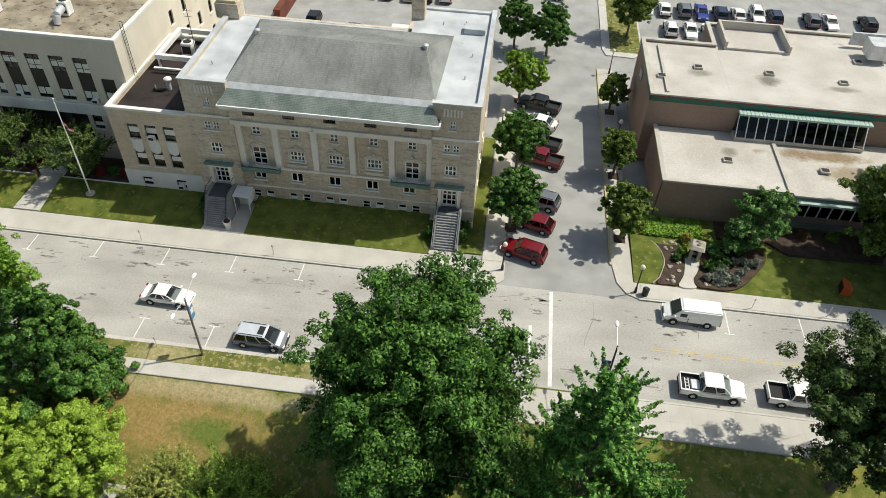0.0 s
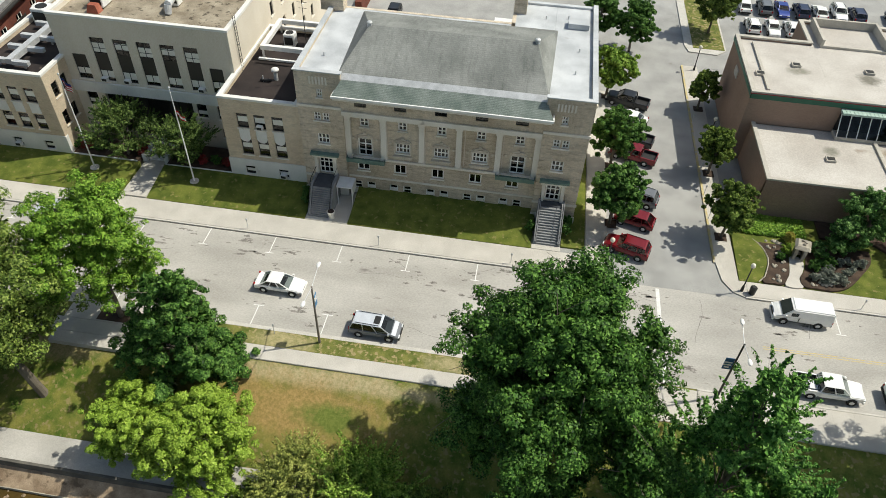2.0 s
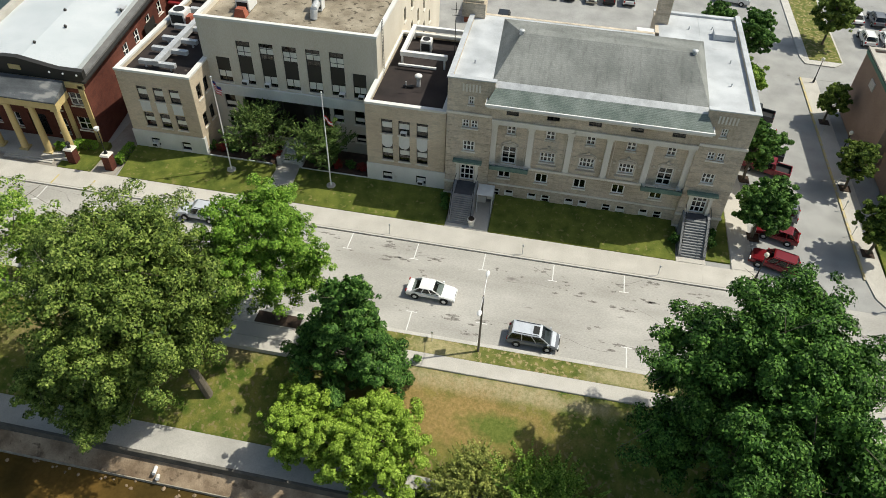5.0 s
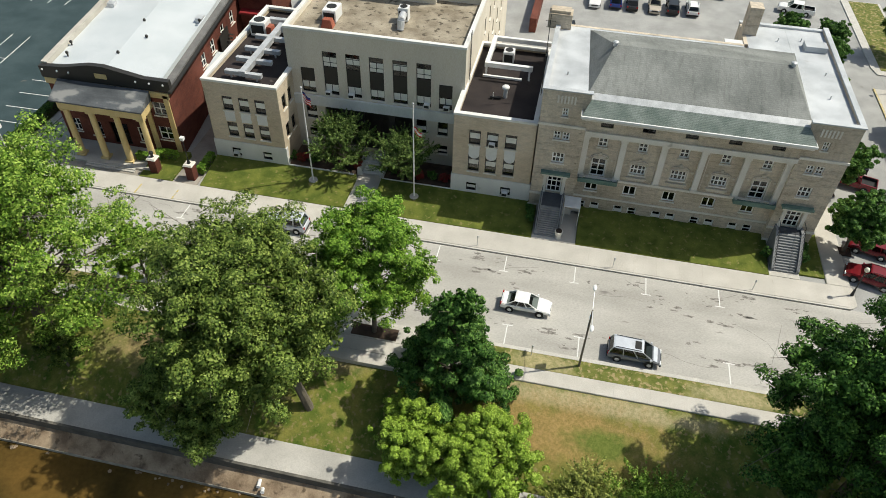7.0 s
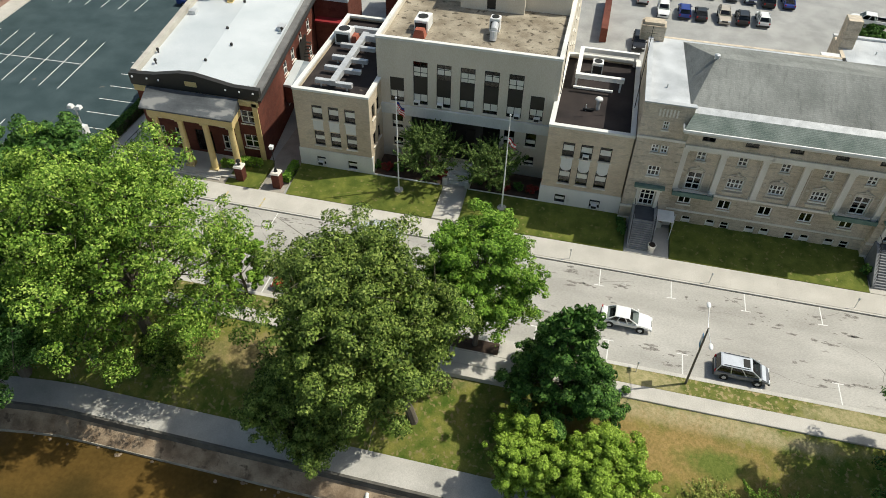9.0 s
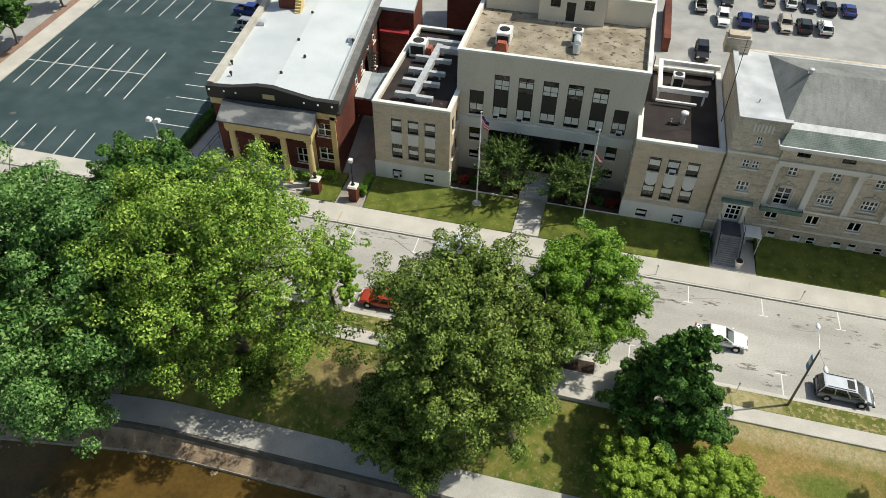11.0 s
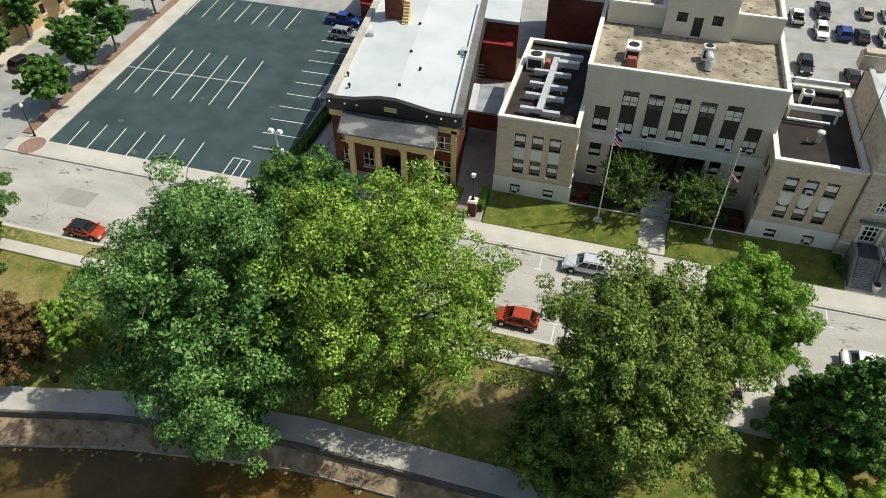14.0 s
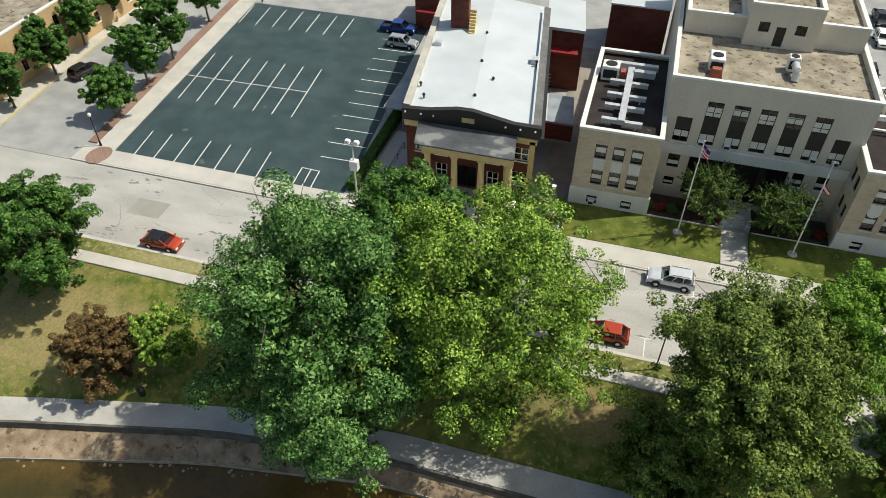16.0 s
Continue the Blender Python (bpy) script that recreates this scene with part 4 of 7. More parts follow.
def wing(x0, x1, y1, cols, rightside, arched):
    holes, kinds = [], []
    for c in cols:
        for z0, z1, bl in ((7.15, 8.9, (0.4, 0.76)), (3.78, 5.95 if arched else 5.65, (0.38, 0.64))):
            holes.append((c - 0.6, c + 0.6, z0, z1))
            kinds.append(bl)
    base = [(c - 0.55, c + 0.55, 1.15, 2.25) for c in (cols[0] - 0.1, cols[2] - 0.1)]
    wall(annex, M_BUFF, "y", 57.2, x0, x1, 3.11, 10.5, holes)
    wall(annex, M_WHITESTONE, "y", 57.1, x0 - 0.1, x1 + 0.1, 0.3, 3.1, base, thick=0.5, name="base_wall", label="pale stone base")
    for h, bl in zip(holes, kinds):
        window(annex, "y", 57.2, *h, "dark", 1, 1, 0.0, band=bl)
    for h in base:
        window(annex, "y", 57.1, *h, "dark", 1, 1, 0.0, deep=0.2, band=(0.3, 0.62))
    for c in cols:
        bm = bmesh.new()
        low = [(c + 0.57 * math.cos(math.pi * q / 8), 5.97 - 0.52 * math.sin(math.pi * q / 8)) for q in range(9)] if arched else [(c + 0.57, 5.8), (c - 0.57, 5.8)]
        rows = [[bm.verts.new((x, y, z)) for x, z in low + [(c - 0.57, 6.98), (c + 0.57, 6.98)]] for y in (57.15, 57.194)]
        bm.faces.new(rows[0])
        bm.faces.new(rows[1][::-1])
        for i in range(len(rows[0])):
            j = (i + 1) % len(rows[0])
            bm.faces.new((rows[0][i], rows[1][i], rows[1][j], rows[0][j]))
        part("spandrel", bm, M_WHITESTONE, annex, "pale stone panel between windows")
    side = [(y - 0.5, y + 0.5, z, z + 1.7) for y in (58.6, 60.3) for z in (3.9, 7.4)]
    for x, inw, f in ((x0, 1, -1), (x1, -1, 1)):
        here = side if (f > 0) == rightside else []
        wall(annex, M_BUFF, "x", x, 57.6, y1, 0.3, 10.5, here, inward=inw)
        for h in here:
            window(annex, "x", x, *h, "dark", 1, 2, 0.4, facing=f)
    part("roof", made((x0 + 0.4, x1 - 0.4, 57.6, y1, 9.6, 10.05)), M_DARKROOF, annex, "dark felt flat roof")
    part("coping", rim(x0 - 0.05, x1 + 0.05, 57.12, y1 + 0.05, 10.501, 10.75, 0.5), M_COPING, annex, "white coping")
    part("wall", made((x0, x1, y1, y1 + 0.4, 0.3, 10.5)), M_BUFF, annex)


wing(-68.1, -59.65, 75.3, (-65.58, -63.72, -61.86), True, False)
wing(-40.75, -32.35, 72.7, (-38.5, -36.68, -34.77), False, True)
CX = [-55.2 + 2.57 * i for i in range(5)]
holes = [(c - 0.8, c + 0.8, 8.0, 13.15) for c in CX] + [(-58.62, -57.04, 8.0, 10.98), (-43.27, -41.8, 8.0, 10.98)]
low = [(-58.5, -57.25, 4.6, 6.4), (-45.75, -44.6, 4.6, 6.4), (-43.35, -42.2, 4.6, 6.4), (-58.4, -57.3, 2.2, 3.3), (-43.3, -42.2, 2.2, 3.3), (-56.3, -46.2, 1.3, 6.4)]
wall(annex, M_STUCCO, "y", 61.6, -60.0, -40.5, 0.3, 15.3, holes + low)
for i, h in enumerate(holes):
    if i < 5:
        window(annex, "y", 61.6, h[0], h[1], 11.2, 13.15, "dark", 2, 3, 0.0, sill=False, band=(0.36, 0.72) if i % 2 else (0.1, 0.68))
        window(annex, "y", 61.6, h[0], h[1], 8.0, 9.3, "dark", 2, 1, 0.0, band=(0.3, 0.92))
        part("spandrel", made((h[0], h[1], 61.74, 61.8, 9.3, 11.2)), M_FRAMED, annex, "dark bronze spandrel panel")
    else:
        window(annex, "y", 61.6, h[0], h[1], 8.0, 9.5, "dark", 2, 1, 0.0, band=(0.38, 0.85))
        part("spandrel", made((h[0], h[1], 61.74, 61.8, 9.5, 10.98)), M_FRAMED, annex, "dark bronze spandrel panel")
for h in low[:5]:
    window(annex, "y", 61.6, *h, "dark", 1, 2, 0.0, band=(0.2, 0.45))
pieces("stone_band", [(-59.64, -40.76, 61.35, 61.596, 6.5, 7.5), (-59.64, -40.76, 61.3, 61.596, 7.51, 7.72)], M_WHITESTONE, annex, "pale stone band over the entrance")
pieces("porch_wall", [(-56.4, -46.0, 64.2, 64.4, 0.3, 6.6), (-56.6, -56.42, 62.0, 64.4, 0.3, 6.6), (-45.98, -45.8, 62.0, 64.4, 0.3, 6.6), (-56.4, -45.99, 62.01, 64.2, 6.42, 6.6), (-56.25, -46.25, 61.65, 64.19, 0.3, 1.28)], M_FRAMED, annex, "dark recessed entrance")
for x in (-52.2, -48.6):
    part("porch_pier", made((x - 0.35, x + 0.35, 61.9, 62.3, 1.29, 6.4)), M_FRAMED, annex)
part("entrance_door", made((-51.4, -50.44, 64.1, 64.19, 1.3, 4.0), (-50.36, -49.4, 64.1, 64.19, 1.3, 4.0)), M_FRAMED, annex, "dark bronze double door")
wall(annex, M_STUCCO, "x", -60.0, 62.0, 95, 0.3, 15.3)
BACK = [(y - 0.45, y + 0.45, z, z + 1.7) for y in (74, 77.5, 81, 84.5, 88) for z in (4.4, 7.8, 11.2)]
wall(annex, M_STUCCO, "x", -40.5, 62.0, 95, 0.3, 15.3, BACK, inward=-1)
for h in BACK:
    window(annex, "x", -40.5, *h, "dark", 1, 2, 0.4, facing=1)
part("wall", made((-60.0, -40.5, 95, 95.4, 0.3, 15.3)), M_STUCCO, annex)
part("roof", made((-59.6, -40.9, 62.0, 95, 14.4, 14.85)), M_GRAVELROOF, annex, "tan gravel flat roof")
part("coping", rim(-60.06, -40.44, 61.52, 95.4, 15.301, 15.55, 0.45), M_COPING, annex, "white coping")


def penthouse(x0, x1, y0, y1, z1, holes, door=None):
    wall(annex, M_STUCCO, "y", y0, x0, x1, 14.86, z1, holes + ([door] if door else []))
    for h in holes:
        window(annex, "y", y0, *h, "dark", 2, 2, 0.0)
    if door:
        part("roof_door", made((door[0], door[1], y0 + 0.15, y0 + 0.2, door[2], door[3])), M_FRAMED, annex)
    pieces("wall", [(x0, x0 + 0.4, y0 + 0.4, y1, 14.86, z1), (x1 - 0.4, x1, y0 + 0.4, y1, 14.86, z1), (x0, x1, y1, y1 + 0.4, 14.86, z1)], M_STUCCO, annex)
    part("roof", made((x0 + 0.4, x1 - 0.4, y0 + 0.4, y1, z1 - 0.7, z1 - 0.35)), M_GRAVELROOF, annex)
    part("coping", rim(x0 - 0.05, x1 + 0.05, y0 - 0.06, y1 + 0.4, z1 + 0.001, z1 + 0.2, 0.45), M_COPING, annex)


penthouse(-59.4, -53.22, 73.3, 90, 17.2, [])
penthouse(-53.2, -45.95, 71.9, 90, 19.4, [(-52.0, -50.9, 16.5, 17.6), (-48.3, -47.2, 16.5, 17.6)], (-50.2, -49.2, 15.0, 17.2))
penthouse(-45.93, -40.9, 73.0, 90, 17.5, [])


# ---- the brick lodge with portico and white roof ----
lodge = thing("brick_lodge", (-79.7, 70, 0.3), "red brick hall with cream columned portico and white roof", "building")
lw = [(-86.0, -84.9, 4.4, 6.2), (-83.6, -82.2, 4.4, 6.2), (-77.6, -76.2, 4.4, 6.2), (-74.7, -73.0, 5.3, 7.0), (-74.8, -72.95, 2.05, 3.8), (-86.0, -84.9, 1.5, 3.2), (-83.6, -82.2, 1.2, 3.2), (-77.6, -76.2, 1.2, 3.2)]
dr = (-81.0, -78.8, 0.5, 3.4)
wall(lodge, M_REDBRICK, "y", 57.0, -87.0, -72.4, 0.1, 9.0, lw + [dr])
for h in lw:
    window(lodge, "y", 57.0, *h, "white", 2, 2)
window(lodge, "y", 57.0, *dr, "dark", 2, 1, 0.0, name="door", sill=False)
sw = [(y - 0.7, y + 0.7, z, z + 1.7) for y in (68.0, 71.5, 75.5, 79.5) for z in (1.6, 5.4)]
wall(lodge, M_REDBRICK, "x", -72.4, 57.4, 88, 0.1, 9.0, sw, inward=-1)
for h in sw:
    window(lodge, "x", -72.4, *h, "white", 2, 2, facing=1)
    part("window_trim", made((-72.39, -72.3, h[0] - 0.3, h[1] + 0.3, h[3] + 0.03, h[3] + 0.3)), M_CREAM, lodge)
wall(lodge, M_REDBRICK, "x", -87.0, 57.4, 88, 0.1, 9.19)
part("wall", made((-87, -72.4, 88, 88.4, 0.1, 9.0)), M_REDBRICK, lodge)
pieces("frieze", [(-87.15, -72.25, 56.8, 56.996, 7.7, 8.39), (-72.396, -72.25, 57, 88, 8.4, 8.8)], M_CREAM, lodge, "cream painted frieze")
# low gabled parapet in front, dark shingled
bm = bmesh.new()
pts = [(-87.4, 8.4), (-71.9, 8.55), (-71.9, 9.85), (-74.9, 9.85), (-79.4, 10.65), (-81.2, 10.6), (-84.3, 9.98), (-87.4, 9.75)]
f0 = [bm.verts.new((x, 56.86, z)) for x, z in pts]
f1 = [bm.verts.new((x, 57.5, z)) for x, z in pts]
bm.faces.new(f0[::-1])
bm.faces.new(f1)
for i in range(len(pts)):
    j = (i + 1) % len(pts)
    bm.faces.new((f0[i], f1[i], f1[j], f0[j]))
part("gable_parapet", bm, M_FRAMED, lodge, "dark shingled gable parapet")
part("gable_vent", made((-80.6, -79.2, 56.76, 56.855, 9.2, 9.75)), M_CREAM, lodge)
for x in (-87.0, -85.2, -83.8, -75.8, -74.2, -72.6):
    bm = bmesh.new()
    ball(bm, (x, 56.8, 9.4), 0.13, seg=8)
    part("parapet_lamp", bm, M_WHITEMETAL, lodge)
bm = bmesh.new()
pts = [(-86.6, 9.35), (-79.8, 9.85), (-72.9, 9.2), (-72.9, 8.9), (-86.6, 8.9)]
f0 = [bm.verts.new((x, 57.51, z)) for x, z in pts]
f1 = [bm.verts.new((x, 88, z)) for x, z in pts]
bm.faces.new(f0)
bm.faces.new(f1[::-1])
for i in range(len(pts)):
    j = (i + 1) % len(pts)
    bm.faces.new((f0[i], f0[j], f1[j], f1[i]))
part("roof", bm, M_WHITEROOF, lodge, "white membrane roof")
part("side_parapet", made((-87.35, -86.6, 57.51, 88, 9.2, 9.95)), M_BEIGECAP, lodge)
part("eave", made((-72.88, -72.0, 57.51, 88, 8.81, 9.15)), M_EAVE, lodge, "grey metal eave and gutter")
part("roof_kerb", made((-73.1, -72.89, 57.51, 86, 9.15, 9.7)), M_WHITEROOF, lodge)
part("eave_edge", made((-71.99, -71.6, 56.4, 88, 8.75, 8.95)), M_FRAMED, lodge)
part("chimney", made((-84.8, -82.5, 77.6, 80, 9.3, 13.4), (-84.9, -82.4, 77.5, 80.1, 13.41, 13.7)), M_REDBRICK, lodge, "tall red brick chimney block")
bm = bmesh.new()
for k in range(8):
    box(bm, -82.3, -81.5, 76.2 + 0.3 * k, 76.48 + 0.3 * k, 9.6, 9.8 + 0.3 * k)
part("roof_steps", bm, M_CREAM, lodge, "cream roof steps")
part("rear_roof", made((-72.3, -67.2, 82.6, 92, 8.6, 9.0)), M_WHITEROOF, lodge)
part("rear_wall", made((-72.25, -67.3, 82.8, 91.8, 0.1, 8.59)), M_REDBRICK, lodge)
part("awning", made((-71.9, -67.9, 81.4, 82.79, 5.9, 6.15)), M_REDMETAL, lodge, "red awning over the alley door")
part("bridge_roof", made((-71.3, -68.15, 66.2, 72.4, 4.8, 5.05)), M_GREYROOF, lodge, "grey-blue flat roof bridging the alley")
part("bridge_coping", made((-72.35, -71.31, 66.2, 72.4, 4.8, 5.1)), M_WHITEROOF, lodge)
part("bridge_wall", made((-72.35, -68.15, 66.3, 66.6, 2.6, 4.79)), M_REDBRICK, lodge)
bm = bmesh.new()
for k in range(9):
    box(bm, -71.9, -71.2, 73.2 + 0.35 * k, 73.5 + 0.35 * k, 3.2 + 0.3 * k, 3.28 + 0.3 * k)
box(bm, -71.95, -71.9, 73.1, 76.4, 3.0, 6.8)
part("fire_stair", bm, M_FRAMED, lodge, "dark iron fire stair in the alley")
for x, y, s in ((-85.4, 60.0, 0.1), (-79.7, 61.4, 0.15), (-78.0, 65.7, 0.1), (-79.75, 69.3, 0.15), (-73.2, 71.0, 0.1), (-86.2, 62.5, 0.0), (-79.9, 76.7, 0.15)):
    bm = bmesh.new()
    tube(bm, (x, y, 9.2), (x, y, 9.75 + s), 0.1, 0.1)
    ball(bm, (x, y, 9.8 + s), 0.2, seg=8)
    part("roof_vent", bm, M_FRAMED, lodge)
part("roof_unit", made((-73.9, -73.0, 71.3, 72.4, 9.2, 9.9)), M_METAL, lodge)
part("roof_unit", made((-86.2, -85.3, 72.4, 73.3, 9.3, 9.9)), M_METAL, lodge)
# portico
bm = bmesh.new()
v = [bm.verts.new((x, y, z)) for x in (-85.5, -74.5) for y, z in ((53.9, 7.35), (53.9, 7.52), (56.79, 8.5), (56.79, 7.35))]
for f in ((0, 1, 2, 3), (7, 6, 5, 4), (0, 4, 5, 1), (1, 5, 6, 2), (2, 6, 7, 3), (3, 7, 4, 0)):
    bm.faces.new([v[i] for i in f])
part("portico_roof", bm, M_FELT, lodge, "dark stained felt portico roof")
pieces("entablature", [(-84.7, -74.55, 54.0, 54.8, 6.5, 7.34), (-84.7, -83.9, 54.81, 56.8, 6.5, 7.34), (-75.35, -74.55, 54.81, 56.8, 6.5, 7.34)], M_CREAM, lodge, "cream entablature")
for x in (-84.1, -81.05, -78.05, -75.0):
    bm = bmesh.new()
    tube(bm, (x, 54.4, 0.55), (x, 54.4, 6.3), 0.42, 0.34, 16)
    box(bm, x - 0.44, x + 0.44, 53.96, 54.84, 6.31, 6.49)
    box(bm, x - 0.52, x + 0.52, 53.88, 54.92, 0.35, 0.54)
    part("column", bm, M_CREAM, lodge, "cream round column", smooth=False)
for x in (-75.4, -72.75):
    part("corner_pilaster", made((x - 0.3, x + 0.3, 56.8, 56.996, 0.5, 8.09)), M_CREAM, lodge)
part("porch_floor", made((-86.0, -74.4, 53.2, 56.99, 0.1, 0.34)), M_WALK, lodge)
for k in range(2):
    part("porch_step", made((-83, -77, 52.6 + 0.3 * k, 53.19, 0.1, 0.22 + 0.1 * k)), M_WALK, lodge)
bm = bmesh.new()
for y in (55, 57.5, 60, 62.5):
    tube(bm, (-89.3, y, 0.2), (-89.3, y, 1.3), 0.04, 0.04, 6)
tube(bm, (-89.3, 55, 1.3), (-89.3, 62.5, 1.3), 0.04, 0.04, 6)
tube(bm, (-89.3, 55, 0.8), (-89.3, 62.5, 0.8), 0.03, 0.03, 6)
car = thing("carport", (-91.6, 71.5, 0.1), "grey flat-roofed carport beside the brick hall", "carport")
part("canopy_roof", made((-93.4, -90.9, 66.8, 75.8, 2.85, 3.05)), M_GREYROOF, car)
part("fascia", made((-93.45, -93.41, 66.8, 75.8, 2.7, 3.1)), M_BEIGECAP, car)
for x in (-93.3, -91.1):
    for y in (67.0, 71.2, 75.4):
        part("post", made((x, x + 0.14, y, y + 0.14, 0.05, 2.84)), M_BEIGECAP, car)
solid("ramp_railing", bm, M_BLACKMETAL, "black pipe railing of the ramp beside the hall", "railing")
solid("ramp", made((-91.5, -87.2, 53.5, 66, -0.1, 0.3)), M_WALK, "concrete ramp beside the brick hall", "ramp", "structure")

for o in [lodge] + list(lodge.children):
    for q in [o] + list(o.children):
        if q.type == "MESH" and q.parent is lodge and q.data.users == 1 and not q.name.startswith(("window", "door")):
            for v in q.data.vertices:
                v.co.x -= 0.07 * (v.co.y - 57)
        elif q.type == "MESH" and q.parent is lodge:
            q.location.x -= 0.07 * (q.location.y - 57)

# ---- the low pink brick building ----
store = thing("low_brick_building", (30, 72, 0.3), "pinkish brick flat-roofed building with glazed bands", "building")
wall(store, M_PINKBRICK, "x", 15.6, 61.7, 72.0, 0.2, 5.2)
wall(store, M_PINKBRICK, "y", 61.6, 15.6, 28.6, 0.2, 5.2, thick=0.4)
pieces("wall", [(28.6, 60, 63.4, 63.8, 0.2, 1.0), (28.6, 60, 63.4, 63.8, 3.9, 5.0), (28.6, 29.0, 61.6, 63.4, 0.2, 5.0)], M_PINKBRICK, store)
part("glass_band", made((29.0, 60, 63.5, 63.56, 1.0, 3.9)), M_GLASS, store)
part("canopy", made((29.2, 60, 61.0, 63.39, 4.3, 4.55)), M_AWNGREEN, store, "pale green metal canopy")
for k in range(26):
    part("mullion", made((29.4 + 1.2 * k, 29.5 + 1.2 * k, 63.36, 63.49, 1.0, 4.29)), M_WHITEMETAL, store)
pieces("lower_roof", [(15.9, 28.3, 61.9, 71.9, 4.8, 5.2), (28.9, 60, 61.5, 71.9, 4.9, 5.1)], M_BEIGEROOF, store, "stained beige flat roof")
pieces("lower_coping", [(15.5, 15.95, 61.5, 72, 5.201, 5.4), (15.96, 28.7, 61.5, 61.9, 5.201, 5.4), (28.3, 28.7, 61.91, 72, 5.201, 5.42)], M_BEIGECAP, store)
pieces("upper_wall", [(14.4, 14.8, 72.0, 85.2, 0.2, 9.0), (14.8, 60, 72.0, 72.4, 5.2, 9.0), (14.8, 23.4, 84.8, 85.2, 0.2, 9.0), (23.0, 23.4, 85.21, 91, 0.2, 9.0), (23.4, 60, 90.6, 91, 0.2, 9.0), (14.8, 15.6, 72.0, 72.4, 0.2, 5.19)], M_PINKBRICK, store)
pieces("green_fascia", [(14.3, 60, 71.9, 71.996, 8.35, 8.95), (14.3, 14.396, 71.9, 85.2, 8.5, 8.95)], M_GREENMETAL, store, "dark green fascia")
part("red_trim", made((14.25, 60, 71.85, 71.995, 8.96, 9.05)), M_REDMETAL, store)
pieces("upper_roof", [(14.8, 23.39, 72.4, 84.8, 8.5, 8.85), (23.4, 60, 72.4, 90.6, 8.5, 8.85)], M_BEIGEROOF, store, "stained beige flat roof")
pieces("upper_coping", [(14.3, 60, 71.9, 72.4, 9.051, 9.25), (14.3, 14.8, 72.41, 85.25, 9.051, 9.25), (14.81, 23.45, 84.75, 85.25, 9.051, 9.25), (22.95, 23.45, 85.26, 91.05, 9.051, 9.25), (23.46, 60, 90.55, 91.05, 9.051, 9.25)], M_BEIGECAP, store)
part("coping_inner", made((16.2, 16.5, 73, 84, 8.86, 9.1)), M_BEIGECAP, store)
for x, y in ((20.5, 79.3), (28.7, 79.3), (36.9, 78.6), (16.0, 76.5), (40, 84), (22.9, 66.3), (33, 66)):
    z = 8.86 if y > 72 else 5.21
    sk = part("skylight", made((x - 0.5, x + 0.5, y - 0.4, y + 0.4, z, z + 0.25)), M_BEIGECAP, store)
    part("skylight_pane", made((x - 0.38, x + 0.38, y - 0.28, y + 0.28, z + 0.255, z + 0.29)), M_FRAMED, sk, local=True)
part("clerestory", made((24.2, 38.2, 70.4, 71.85, 5.2, 5.6)), M_BEIGECAP, store)
for k in range(14):
    bm = bmesh.new()
    x = 24.3 + k * 1.06
    tube(bm, (x, 70.45, 5.6), (x, 71.7, 8.0), 0.06, 0.06, 5)
    part("clerestory_bar", bm, M_WHITEMETAL, store)
part("clerestory_head", made((24.2, 38.2, 71.5, 71.85, 7.9, 8.05)), M_WHITEMETAL, store)
bm = bmesh.new()
v = [bm.verts.new(c) for c in ((24.25, 70.5, 5.6), (38.15, 70.5, 5.6), (38.15, 71.75, 7.95), (24.25, 71.75, 7.95))]
bm.faces.new(v)
bmesh.ops.solidify(bm, geom=bm.faces[:], thickness=0.03)
part("clerestory_glass", bm, M_GLASS, store, "sloping dark glass band")
part("clerestory_back", made((24.25, 38.15, 71.8, 71.89, 5.6, 7.9)), M_FRAMED, store)
pieces("roof_rib", [(24.1 + k * 0.417, 24.1 + k * 0.417 + 0.37, 70.9, 71.85, 8.06, 8.3) for k in range(34)], M_AWNGREEN, store)
pieces("roof_pen", [(24.3, 24.6, 84.5, 90.5, 8.86, 9.9), (31.9, 32.2, 84.5, 90.5, 8.86, 9.9), (24.6, 31.9, 84.5, 84.8, 8.86, 9.15), (24.6, 31.9, 90.2, 90.5, 8.86, 9.9)], M_BEIGECAP, store)
pieces("roof_plant", [(41, 43.5, 84.0, 86.5, 9.4, 11.2), (44.5, 46.5, 85, 87, 9.2, 11), (40, 44, 88, 88.3, 9.2, 10.8)], M_METAL, store, "grey rooftop air units")
part("roof_sign_block", made((14.28, 14.39, 79, 80.6, 6.6, 7.6)), M_BEIGEROOF, store)

# ---- far buildings ----
tan = thing("tan_brick_building", (-151, 80, 0), "tan brick building with rows of small windows", "building")
tw = [(y - 0.5, y + 0.5, z, z + 1.6) for y in range(60, 104, 4) for z in (1.6, 4.6)]
wall(tan, mat("tan_brick", (0.48, 0.33, 0.17), (0.56, 0.40, 0.22), scale=1), "x", -145.6, 56, 108, 0, 7.6, tw, inward=-1)
for h in tw:
    window(tan, "x", -145.6, *h, "dark", 2, 2, 0, facing=1)
part("roof", made((-175, -146.0, 56, 108, 6.6, 7.0)), M_GRAVELROOF, tan)
pieces("wall", [(-175, -146.0, 55.6, 55.99, 0, 7.6), (-175, -146, 108, 108.4, 0, 7.6), (-175.4, -175, 55.6, 108.4, 0, 7.6)], M_BUFF, tan)
part("coping", made((-146.05, -145.55, 55.6, 108.4, 7.601, 7.8)), M_COPING, tan)
rear = thing("rear_red_building", (-78, 98, 0), "red brick rear buildings behind the lodge", "building")
pieces("wall", [(-98.4, -93.0, 95.2, 104, 0, 6.0), (-68.5, -60.5, 92, 104, 0, 9.0)], M_REDBRICK, rear)
